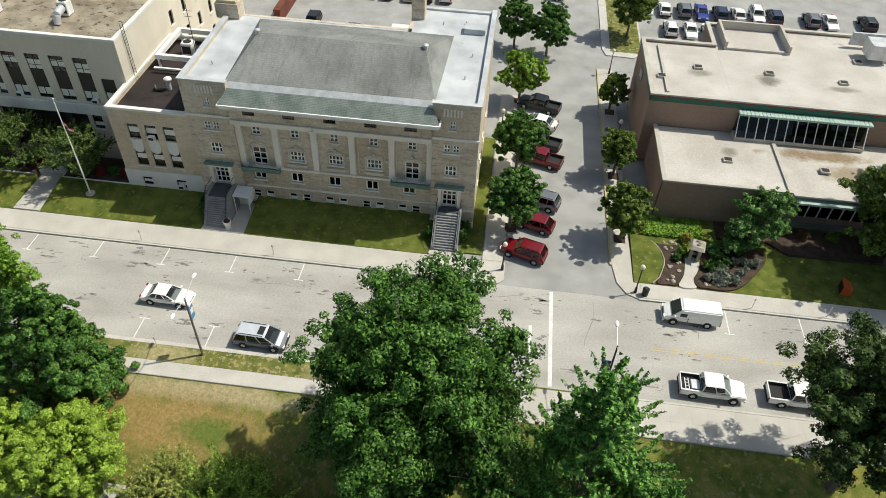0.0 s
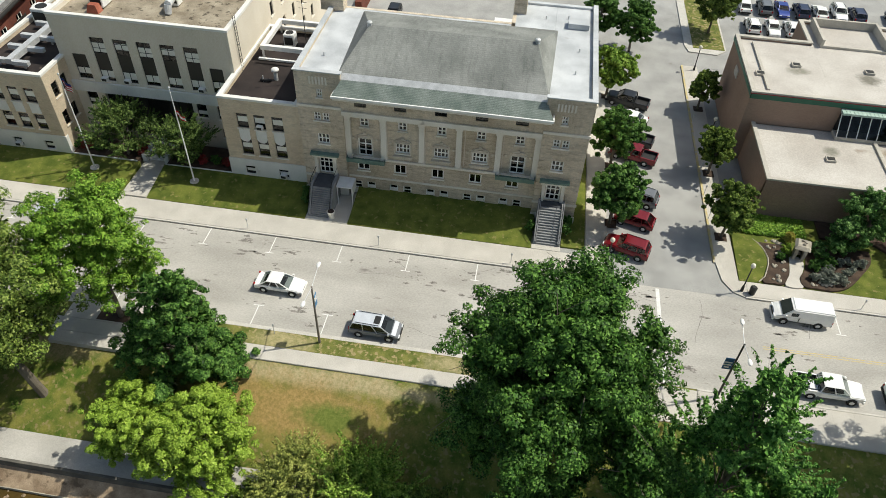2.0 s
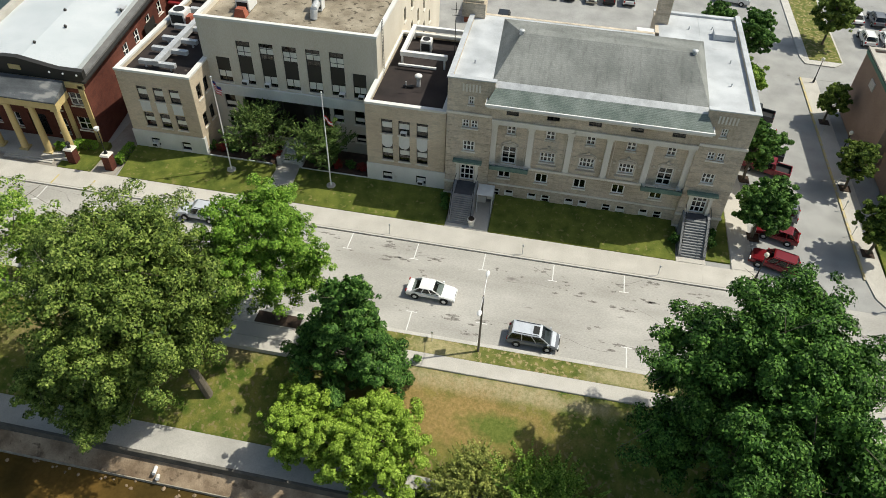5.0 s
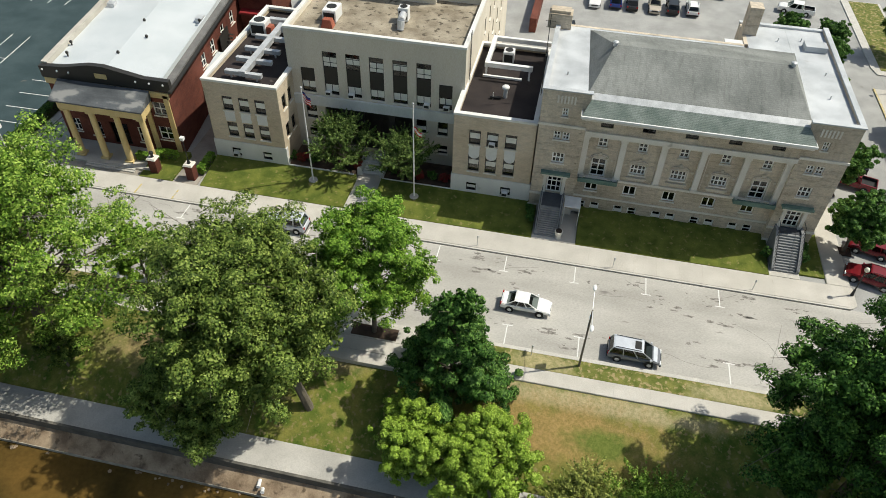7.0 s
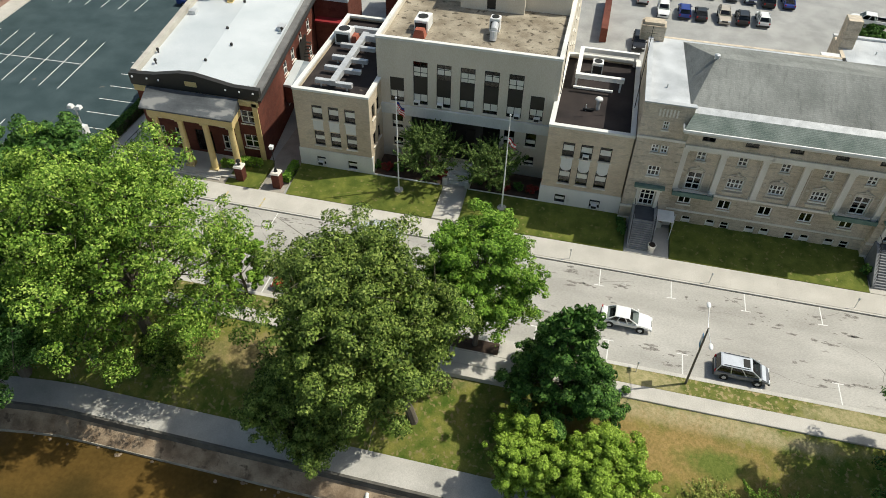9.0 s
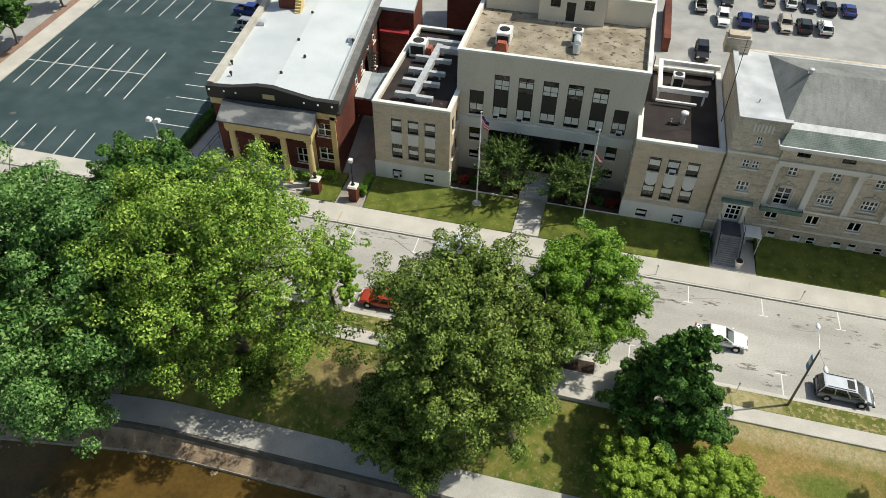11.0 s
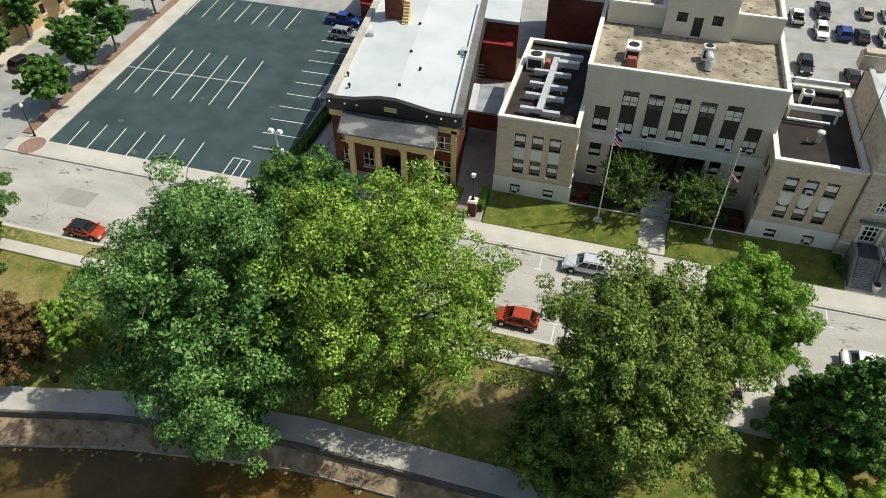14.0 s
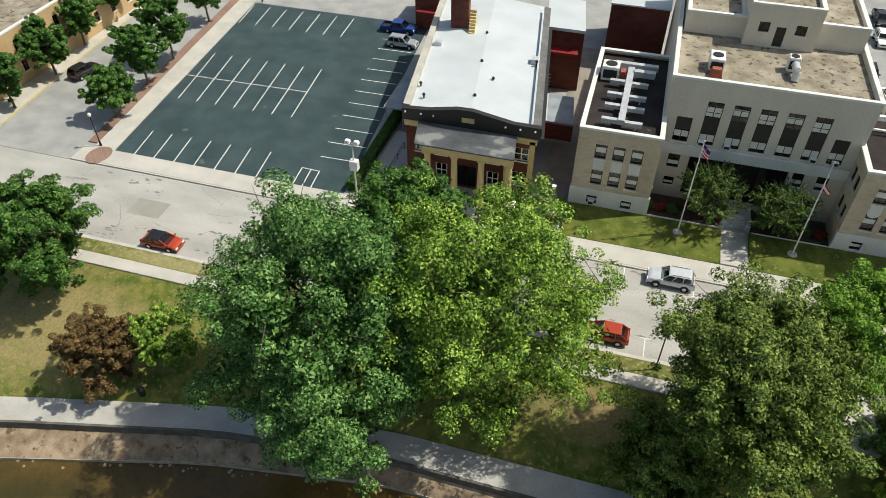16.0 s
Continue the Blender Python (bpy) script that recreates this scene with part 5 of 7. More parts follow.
pieces("roof", [(-98.5, -92.9, 95.1, 104.1, 6.001, 6.3), (-68.6, -60.4, 91.9, 104.1, 9.001, 9.2)], M_WHITEROOF, rear)
part("awning", made((-97.9, -93.4, 93.9, 95.19, 3.2, 3.4)), M_REDMETAL, rear)
solid("back_shed", made((-37.2, -36.2, 98, 112, 0, 2.2)), M_REDBRICK, "red brick boundary wall of the car park", "wall", "structure")


# ---- trees ----
L_OAK = leafy("oak_leaves", (0.013, 0.04, 0.008), (0.053, 0.136, 0.022), (0.18, 0.34, 0.066))
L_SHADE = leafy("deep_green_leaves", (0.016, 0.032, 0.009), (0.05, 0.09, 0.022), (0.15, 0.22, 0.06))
L_ELM = leafy("fresh_green_leaves", (0.024, 0.076, 0.014), (0.095, 0.235, 0.042), (0.25, 0.46, 0.1))
L_DARK = leafy("dark_leaves", (0.018, 0.052, 0.01), (0.062, 0.15, 0.027), (0.17, 0.3, 0.066))
L_GREY = leafy("grey_green_leaves", (0.022, 0.066, 0.014), (0.086, 0.2, 0.042), (0.29, 0.46, 0.15))
L_LIME = leafy("yellow_green_leaves", (0.11, 0.189, 0.02), (0.25, 0.384, 0.0449), (0.42, 0.559, 0.0998))
L_YOAK = leafy("yellow_oak_leaves", (0.042, 0.096, 0.012), (0.16, 0.29, 0.034), (0.45, 0.59, 0.12))
L_OLIVE = leafy("olive_leaves", (0.026, 0.052, 0.009), (0.105, 0.168, 0.027), (0.26, 0.33, 0.07))
L_SAGE = leafy("sage_leaves", (0.03, 0.058, 0.011), (0.13, 0.2, 0.036), (0.32, 0.4, 0.095))
L_BRIGHT = leafy("bright_leaves", (0.0542, 0.128, 0.0138), (0.168, 0.316, 0.0355), (0.316, 0.473, 0.0789))
L_PALE = leafy("pale_yellow_green_leaves", (0.1, 0.13, 0.03), (0.27, 0.31, 0.07), (0.46, 0.48, 0.14))
L_GOLD = leafy("golden_leaves", (0.18, 0.18, 0.027), (0.324, 0.306, 0.054), (0.468, 0.432, 0.099))
L_RUST = leafy("rusty_leaves", (0.0672, 0.0462, 0.0185), (0.151, 0.0966, 0.0378), (0.244, 0.16, 0.063))
L_COURT = leafy("feathery_leaves", (0.022, 0.046, 0.011), (0.085, 0.145, 0.032), (0.23, 0.31, 0.09))
L_RED = leafy("red_flowers", (0.06, 0.05, 0.02), (0.22, 0.03, 0.03), (0.42, 0.05, 0.06))
L_SILVER = leafy("silvery_shrub_leaves", (0.12, 0.14, 0.1), (0.26, 0.28, 0.22), (0.42, 0.44, 0.36))


def leaf_mesh(name, pos, nrm, size, material, rng):
    n = len(pos)
    t = np.cross(nrm, rng.normal(size=(n, 3)))
    t /= np.linalg.norm(t, axis=1)[:, None] + 1e-9
    u = np.cross(nrm, t)
    s = size[:, None]
    tip = nrm * s * 0.2
    co = np.stack([pos - t * s + tip, pos + t * s * 0.7 - u * s * 0.74, pos + t * s * 0.7 + u * s * 0.74], 1).reshape(-1, 3)
    me = bpy.data.meshes.new(name)
    me.vertices.add(3 * n)
    me.vertices.foreach_set("co", co.astype(np.float32).ravel())
    me.loops.add(3 * n)
    me.loops.foreach_set("vertex_index", np.arange(3 * n, dtype=np.int32))
    me.polygons.add(n)
    me.polygons.foreach_set("loop_start", np.arange(0, 3 * n, 3, dtype=np.int32))
    me.materials.append(material)
    me.update(calc_edges=True)
    return me


def tree(at, height, radius, leaves, label, count=9000, leaf=0.2, trunk=0.22, lobes=26, base=0.3, shape="round", lean=(0, 0), seed=1, name="tree", group="", spread=1.0, loose=0.35, inner=0.22, shoots=False):
    """A tapered trunk, limbs to each lobe and a crown of small leaves gathered in clumps."""
    rng = np.random.RandomState(seed)
    loose *= 0.85
    count, leaf = (int(count * 1.75), leaf * 0.74) if count > 10000 else (int(count * 2.5), leaf * 0.66)
    th = tagged(thing(name, at, label, "tree" if name == "tree" else "shrub", group))
    z0, z1 = height * base, height
    cz, rz = (z0 + z1) / 2, (z1 - z0) / 2
    cs, rs = [], []
    for i in range(lobes):
        f = (i + 0.5) / lobes
        a = i * 2.39996 + rng.uniform(-0.5, 0.5)
        w = -0.85 + 1.8 * f
        if shape == "cone":
            ring = radius * (1.02 - 0.88 * f) * rng.uniform(0.55, 0.95)
            z = z0 + (z1 - z0) * (f * 0.93 + 0.02)
            r = radius * (0.42 - 0.22 * f)
        else:
            w = max(-0.9, min(0.92, w + rng.uniform(-0.12, 0.12)))
            ring = radius * math.sqrt(1 - w * w) * rng.uniform(0.4, 0.88)
            z = cz + rz * w * 0.82
            r = radius * rng.uniform(0.29, 0.42) * spread
        cs.append((lean[0] * z / height + ring * math.cos(a), lean[1] * z / height + ring * math.sin(a), z))
        rs.append(r)
    if shape == "round":
        for i in range(lobes // 5):
            a, q = rng.uniform(0, 6.28), radius * rng.uniform(0.05, 0.5)
            z = cz + rz * rng.uniform(0.0, 0.72)
            cs.append((lean[0] * z / height + q * math.cos(a), lean[1] * z / height + q * math.sin(a), z))
            rs.append(radius * rng.uniform(0.26, 0.36))
        lobes = len(cs)
    cs, rs = np.array(cs), np.array(rs)
    # smaller clumps on the lobes, leaves on the clumps
    nk = lobes * 9
    li = rng.choice(lobes, nk, p=rs ** 2 / (rs ** 2).sum())
    d = rng.normal(size=(nk, 3))
    d /= np.linalg.norm(d, axis=1)[:, None]
    d[:, 2] = np.where(rng.rand(nk) < 0.6, np.abs(d[:, 2]), d[:, 2])
    kc = cs[li] + d * (rs[li] * rng.uniform(0.5, 1.2, nk))[:, None] * (1, 1, 0.8)
    kr = rs[li] * rng.uniform(0.15, 0.34, nk)
    ki = rng.choice(nk, count, p=kr ** 2 / (kr ** 2).sum())
    e = rng.normal(size=(count, 3))
    e /= np.linalg.norm(e, axis=1)[:, None]
    e[:, 2] = np.where(rng.rand(count) < 0.76, np.abs(e[:, 2]), e[:, 2])
    p = kc[ki] + e * (kr[ki] * rng.uniform(0.85 - loose * 0.6, 1 + loose * 0.3, count))[:, None] * (1, 1, 0.72)
    if shoots:
        # long outward shoots, thinning towards their tips
        d = d * (1, 1, 0.5) + np.stack([cs[li][:, 0] - lean[0], cs[li][:, 1] - lean[1], 0 * kr], 1) / radius * 0.7 + (0, 0, 0.55)
        d /= np.linalg.norm(d, axis=1)[:, None]
        run = rng.rand(count) ** 0.8
        p = cs[li][ki] + d[ki] * (run * rs[li][ki] * 1.7)[:, None] + e * (rs[li][ki] * 0.24 * (1.08 - run))[:, None]
    nr = e * 0.9 + d[ki] * 0.3 + rng.normal(size=(count, 3)) * 0.38 + (0, 0, 0.12)
    nr /= np.linalg.norm(nr, axis=1)[:, None]
    p[:, 2] = np.maximum(p[:, 2], 0.1)
    size = leaf * rng.uniform(0.6, 1.35, count)
    # the shaded foliage within the lobes
    ni = int(count * inner)
    ii = rng.choice(lobes, ni, p=rs ** 2 / (rs ** 2).sum())
    q = rng.normal(size=(ni, 3))
    q /= np.linalg.norm(q, axis=1)[:, None]
    pin = cs[ii] + q * (rs[ii] * rng.uniform(0.0, 0.5, ni))[:, None]
    nin = rng.normal(size=(ni, 3)) + (0, 0, 0.6)
    nin /= np.linalg.norm(nin, axis=1)[:, None]
    p, nr, size = np.concatenate([p, pin]), np.concatenate([nr, nin]), np.concatenate([size, leaf * rng.uniform(1.5, 2.3, ni)])
    p[:, 2] = np.maximum(p[:, 2], 0.1)
    cr = new("crown", leaf_mesh("crown", p, nr, size, leaves, rng))
    cr.parent = th
    bm = bmesh.new()
    top = Vector((lean[0] * 0.7, lean[1] * 0.7, height * 0.74))
    pts = [Vector((0, 0, -0.3))]
    for k in range(1, 5):
        f = k / 4
        pts.append(Vector((lean[0] * 0.7 * f, lean[1] * 0.7 * f, top.z * f)) + Vector((rng.uniform(-1, 1), rng.uniform(-1, 1), 0)) * trunk * 0.7)
    for k in range(4):
        tube(bm, pts[k], pts[k + 1], trunk * (1.25 - 0.22 * k), trunk * (1.25 - 0.22 * (k + 1)), 8)
    for i in range(lobes):
        c = Vector(cs[i])
        f = min(0.97, max(0.34, (c.z - radius * rng.uniform(0.15, 0.6)) / top.z * rng.uniform(0.75, 1.0)))
        s = pts[0].lerp(pts[4], f) if f < 1 else pts[4]
        mid = s.lerp(c, 0.5) + Vector((0, 0, 0.12 * radius))
        tube(bm, s, mid, trunk * 0.27, trunk * 0.15, 5)
        tube(bm, mid, c, trunk * 0.15, trunk * 0.06, 5)
        for k in range(2):
            tube(bm, c, c + Vector(rng.normal(size=3)) * rs[i] * 0.55, trunk * 0.1, trunk * 0.03, 4)
    tr = new("trunk", mesh_of("trunk", bm, M_BARK))
    tr.parent = th
    return th


def stand(x, y):
    return (x, y, park_z(x, y) if y < 34 else 0.0)


tree(stand(-5.0, 29.0), 20.6, 8.5, L_OAK, "tall broad dark green oak by the crossing", 76000, 0.15, 0.45, 72, 0.03, seed=35, inner=0.5, spread=0.82, loose=0.45)
tree(stand(6.4, 25.6), 22.0, 5.6, L_ELM, "feathery green tree with a pointed top", 36000, 0.16, 0.26, 44, 0.1, "cone", seed=12, shoots=True)
tree(stand(11.6, 23.8), 14.6, 3.6, L_ELM, "small feathery green tree in the park", 14000, 0.16, 0.2, 28, 0.1, "cone", seed=13, shoots=True)
tree(stand(26.9, 32.0), 15.2, 6.1, L_SHADE, "dark spreading tree beside parked trucks", 34000, 0.16, 0.34, 46, 0.3, seed=14, loose=0.5)
tree(stand(-35.6, 32.4), 12.0, 5.3, L_DARK, "dense dark green tree with a pointed crown", 26000, 0.17, 0.24, 40, 0.02, "cone", seed=15)
tree(stand(-37.6, 26.0), 6.2, 3.7, L_LIME, "low yellow-green spreading tree", 24000, 0.12, 0.18, 30, 0.05, seed=16)
tree(stand(-31.6, 25.4), 6.8, 4.5, L_LIME, "low yellow-green spreading tree", 30000, 0.12, 0.18, 34, 0.05, seed=17)
tree(stand(-23.6, 24.4), 5.2, 3.3, L_PALE, "small feathery tree with pale yellow-green leaves", 12000, 0.11, 0.13, 30, 0.05, seed=18, loose=0.6, shoots=True)
tree(stand(-27.2, 22.8), 3.2, 2.2, L_OLIVE, "low thin olive shrub beside the river walk", 5000, 0.11, 0.1, 18, 0.05, seed=31, loose=0.8, name="shrub")
tree(stand(-18.4, 24.2), 5.6, 3.8, L_YOAK, "green feathery tree in the shade of the oak", 13000, 0.12, 0.17, 30, 0.05, seed=19, shoots=True)
tree(stand(-13.6, 22.6), 5.0, 3.6, L_OLIVE, "dark low tree in the shade of the oak", 9000, 0.14, 0.16, 26, 0.04, seed=32)
tree(stand(-43.6, 36.5), 14.2, 5.3, L_BRIGHT, "bright green airy street tree", 30000, 0.135, 0.2, 34, 0.22, seed=20, loose=0.55)
tree(stand(-47.1, 28.7), 18.0, 7.8, L_SAGE, "large olive-green tree with a leaning trunk", 56000, 0.145, 0.34, 58, 0.26, lean=(-6.4, 0.6), seed=21, loose=0.4)
tree(stand(-55.2, 25.6), 10.0, 5.0, L_SAGE, "low spreading olive-green tree over the river walk", 28000, 0.145, 0.22, 34, 0.1, seed=29, loose=0.4)
tree(stand(-71.2, 29.9), 21.8, 10.4, L_YOAK, "large yellow-green oak with open limbs", 54000, 0.15, 0.5, 60, 0.14, seed=22, loose=0.4, inner=0.08, spread=0.86)
tree(stand(-82.7, 25.8), 22.6, 10.8, L_GREY, "large dark grey-green oak", 84000, 0.16, 0.5, 62, 0.04, seed=23, loose=0.3)
tree(stand(-79.0, 34.0), 18.5, 6.4, L_DARK, "dense green tree behind the two large oaks", 26000, 0.18, 0.3, 36, 0.2, seed=30)
tree(stand(-65.8, 37.0), 7.5, 2.7, L_BRIGHT, "small bright green street tree", 6000, 0.16, 0.14, 18, 0.15, seed=24)
tree(stand(-69.5, 28.2), 4.6, 2.2, L_OLIVE, "small thin park tree", 3500, 0.14, 0.1, 14, 0.15, seed=25, loose=0.6)
tree(stand(-117.2, 31.4), 11.8, 6.7, L_DARK, "round dark green street tree", 30000, 0.18, 0.28, 36, 0.06, seed=26)
tree(stand(-105.0, 23.8), 6.6, 3.8, L_RUST, "rusty brown small tree on the lawn", 13000, 0.14, 0.15, 26, 0.03, seed=27, loose=0.6)
tree(stand(-99.8, 26.2), 7.6, 2.7, L_YOAK, "small light green tree", 8000, 0.16, 0.13, 20, 0.05, seed=28)
for k, (x, y, h, r, m) in enumerate(((0.4, 57.6, 7.4, 3.0, L_DARK), (0.6, 67.6, 7.6, 2.9, L_DARK), (0.2, 82.6, 7.2, 3.0, L_YOAK), (-1.2, 96.6, 7.6, 2.9, L_DARK), (3.6, 95.6, 7.6, 2.9, L_DARK))):
    tree((x, y, 0.1), h, r, m, "leafy street tree beside the angled parking" if m is L_DARK else "yellowing street tree beside the angled parking", 15000, 0.17, 0.15, 26, 0.2, seed=40 + k, group="side street trees")
for k, (x, y, h, r) in enumerate(((11.9, 82.0, 5.4, 1.9), (11.8, 68.4, 6.4, 2.4), (11.9, 57.6, 6.8, 2.8), (15.5, 103.5, 8.0, 3.2))):
    tree((x, y, 0.1), h, r, L_OLIVE, "dark leafy street tree in the pavement", 13000, 0.16, 0.14, 24, 0.22, seed=50 + k, group="side street trees")
tree((26.0, 59.2, 0.4), 6.4, 3.0, L_GREY, "feathery tree before the low building", 9500, 0.13, 0.14, 24, 0.2, seed=60, loose=0.9)
tree((23.6, 57.2, 0.3), 4.4, 2.2, L_GREY, "feathery small tree over shrubs", 6000, 0.12, 0.12, 18, 0.1, seed=61, loose=0.9)
tree((40.5, 66.0, 5.1), 5.0, 2.4, L_GOLD, "golden leaved tree above the flat roof", 5000, 0.16, 0.12, 18, 0.1, seed=62)
tree((38.6, 57.6, 0.4), 13.0, 5.6, L_OLIVE, "dark tree on the shaded lawn", 24000, 0.18, 0.2, 30, 0.15, seed=63)
tree((43.5, 58.6, 0.4), 11.5, 4.8, L_OLIVE, "large dark tree beside the low building", 13000, 0.19, 0.26, 28, 0.15, seed=66)
tree((44.5, 54.4, 0.3), 15.0, 5.6, L_OLIVE, "large dark tree near the pavement", 11000, 0.19, 0.26, 26, 0.15, seed=67)
tree((-53.4, 58.2, 0.9), 6.0, 3.7, L_COURT, "small courtyard tree by the entrance", 8000, 0.13, 0.14, 34, 0.05, seed=64, loose=1.0, spread=0.8, inner=0.1, shoots=True, group="courtyard trees")
tree((-46.4, 57.8, 0.9), 5.4, 3.4, L_COURT, "small courtyard tree by the entrance", 7000, 0.13, 0.14, 32, 0.05, seed=65, loose=1.0, spread=0.8, inner=0.1, shoots=True, group="courtyard trees")
for k, (x, y, h, r) in enumerate(((-128.3, 59.1, 6.0, 2.9), (-128.9, 67.3, 8.0, 3.2), (-129.6, 75.0, 9.0, 3.5), (-143.2, 66.1, 7.4, 3.2), (-145.0, 75.0, 7.6, 3.0), (-142.6, 57.0, 7.0, 2.8), (-146, 83.5, 8, 3.2), (-131, 87.7, 7.4, 2.6), (-132.4, 100, 8, 3.0), (-147.5, 95, 8, 3.2))):
    tree((x, y, 0.1), h * 1.08, r * 1.2, L_DARK, "street tree in a brick edged bed", 15000, 0.19, 0.15, 20, 0.25, seed=70 + k, group="brick street trees")


# ---- vehicles ----
def paint(name, c, metal=0.15):
    return plain(name, c, 0.35, metal, 0.6)


P_WHITE, P_SILVER, P_BLACK, P_RED = paint("white_car_paint", (0.78, 0.78, 0.77), 0), paint("silver_car_paint", (0.50, 0.52, 0.55), 0.5), paint("black_car_paint", (0.02, 0.021, 0.024)), paint("red_car_paint", (0.17, 0.008, 0.014))
P_ORANGE, P_NAVY, P_BLUE, P_GREY, P_BEIGE = paint("orange_red_car_paint", (0.42, 0.055, 0.02)), paint("navy_car_paint", (0.025, 0.035, 0.08)), paint("blue_car_paint", (0.02, 0.05, 0.26)), paint("grey_car_paint", (0.16, 0.17, 0.19)), paint("beige_car_paint", (0.50, 0.44, 0.36))
P_BRIGHT = paint("bright_silver_paint", (0.56, 0.59, 0.64), 0.1)
M_HEAD = plain("headlight_lens", (0.75, 0.77, 0.78), 0.15)
M_TAIL = plain("tail_light_lens", (0.35, 0.01, 0.01), 0.2)
M_RIM = plain("alloy_rim", (0.55, 0.56, 0.58), 0.3, 0.7)
M_TRIM = plain("black_plastic_trim", (0.025, 0.025, 0.025), 0.6)
M_BED = plain("bed_liner", (0.03, 0.03, 0.032), 0.8)
M_VANGLASS = plain("dark_tinted_glass", (0.02, 0.035, 0.035), 0.06)


def profile(pts, half, bevel=0.07, nose=0.0, waist=0.0):
    """A side outline (x, z), front to back, drawn across the width and rounded; the nose and the part over the waist may draw in."""
    bm = bmesh.new()
    a = [bm.verts.new((x, -half, z)) for x, z in pts]
    b = [bm.verts.new((x, half, z)) for x, z in pts]
    bm.faces.new(a)
    bm.faces.new(b[::-1])
    for i in range(len(pts)):
        j = (i + 1) % len(pts)
        bm.faces.new((a[i], b[i], b[j], a[j]))
    bmesh.ops.recalc_face_normals(bm, faces=bm.faces)
    bmesh.ops.bevel(bm, geom=bm.edges[:], offset=bevel, segments=3, affect="EDGES", clamp_overlap=True)
    if nose:
        tip = max(x for x, z in pts)
        for v in bm.verts:
            v.co.y *= 1 - 0.16 * max(0.0, (v.co.x - tip + nose) / nose) ** 1.5
    for v in bm.verts:
        if waist and v.co.z > waist:
            v.co.y *= 1 - 0.13 * (v.co.z - waist)
    return bm


def cabin(x0, x1, t0, t1, w0, w1, z0, z1):
    bm = bmesh.new()
    lo = [bm.verts.new(c) for c in ((x0, -w0, z0), (x1, -w0, z0), (x1, w0, z0), (x0, w0, z0))]
    hi = [bm.verts.new(c) for c in ((t0, -w1, z1), (t1, -w1, z1), (t1, w1, z1), (t0, w1, z1))]
    bm.faces.new(lo[::-1])
    bm.faces.new(hi)
    for i in range(4):
        j = (i + 1) % 4
        bm.faces.new((lo[i], lo[j], hi[j], hi[i]))
    bmesh.ops.recalc_face_normals(bm, faces=bm.faces)
    bmesh.ops.bevel(bm, geom=bm.edges[:], offset=0.06, segments=2, affect="EDGES", clamp_overlap=True)
    return bm


KINDS = {  # length, half width, height, belt, bonnet height, cabin foot back and front, roof back and front, kind of tail
    "sedan": (4.65, 0.89, 1.43, 0.92, 0.84, -1.82, 1.15, -1.05, 0.25, "boot"),
    "hatchback": (4.25, 0.88, 1.5, 0.94, 0.88, -2.0, 1.2, -1.35, 0.25, "hatch"),
    "suv": (4.6, 0.94, 1.72, 1.06, 1.0, -2.2, 1.05, -1.85, 0.3, "hatch"),
    "minivan": (4.6, 0.94, 1.64, 0.97, 0.88, -2.22, 1.55, -1.92, 0.65, "hatch"),
    "pickup": (5.45, 0.95, 1.78, 1.08, 1.04, -1.0, 1.5, -0.85, 0.72, "bed"),
    "panel_van": (5.2, 0.95, 1.98, 1.15, 1.04, -2.55, 1.85, -2.45, 1.1, "van")}
BUILT = {}


def cabin_parts(car, colour, top, lower, tail, kind, xs, ws, zs, ends):
    """Windows, seats, roof and pillars of a car."""
    (x0, x1, t0, t1), (glass_w, roof_w), (belt, hood, H), (f, w) = xs, ws, zs, ends
    g = part("glasshouse", cabin(x0, x1, t0, t1, glass_w, roof_w, belt - 0.04, H - 0.05), M_CARGLASS, car, local=True)
    g.visible_shadow = False
    part("seats", made((x0 + 0.35, x1 - 0.6, -glass_w + 0.2, glass_w - 0.2, 0.7, belt + 0.12)), M_TRIM, car, local=True)
    part("roof_panel", profile([(t1 + 0.04, H - 0.05), (t1 - 0.1, H), (t0 + 0.1, H), (t0 - 0.04, H - 0.05)], roof_w + 0.03, 0.02), top or colour, car, local=True)
    if lower and tail != "bed":
        part("bonnet", profile([(f - 0.32, hood - 0.055), (f - 0.36, hood - 0.02), (x1 + 0.06, belt + 0.035), (x1 + 0.02, belt)], w - 0.1, 0.012), top or colour, car, local=True)
    rods = [(x1, t1), (x0, t0)]
    if tail in ("boot", "hatch", "bed"):
        n = 2 if tail != "bed" else 1
        for k in range(1, n + 1):
            q = k / (n + 1)
            rods.append((x0 + (x1 - x0) * q, t0 + (t1 - t0) * q))
    for a, c in rods:
        for s in (-1, 1):
            bm = bmesh.new()
            tube(bm, (a, s * glass_w, belt - 0.03), (c, s * roof_w, H - 0.04), 0.055, 0.05, 6)
            part("pillar", bm, colour, car, local=True)
    if kind == "minivan":
        part("sunroof", made((t1 - 0.75, t1 - 0.2, -0.45, 0.45, H + 0.003, H + 0.02)), M_TRIM, car, local=True)
    if kind in ("minivan", "suv"):
        for s in (-1, 1):
            bm = bmesh.new()
            tube(bm, (t0 + 0.2, s * (roof_w - 0.08), H + 0.05), (t1 - 0.2, s * (roof_w - 0.08), H + 0.05), 0.025, 0.025, 6)
            part("roof_rail", bm, M_TRIM, car, local=True)


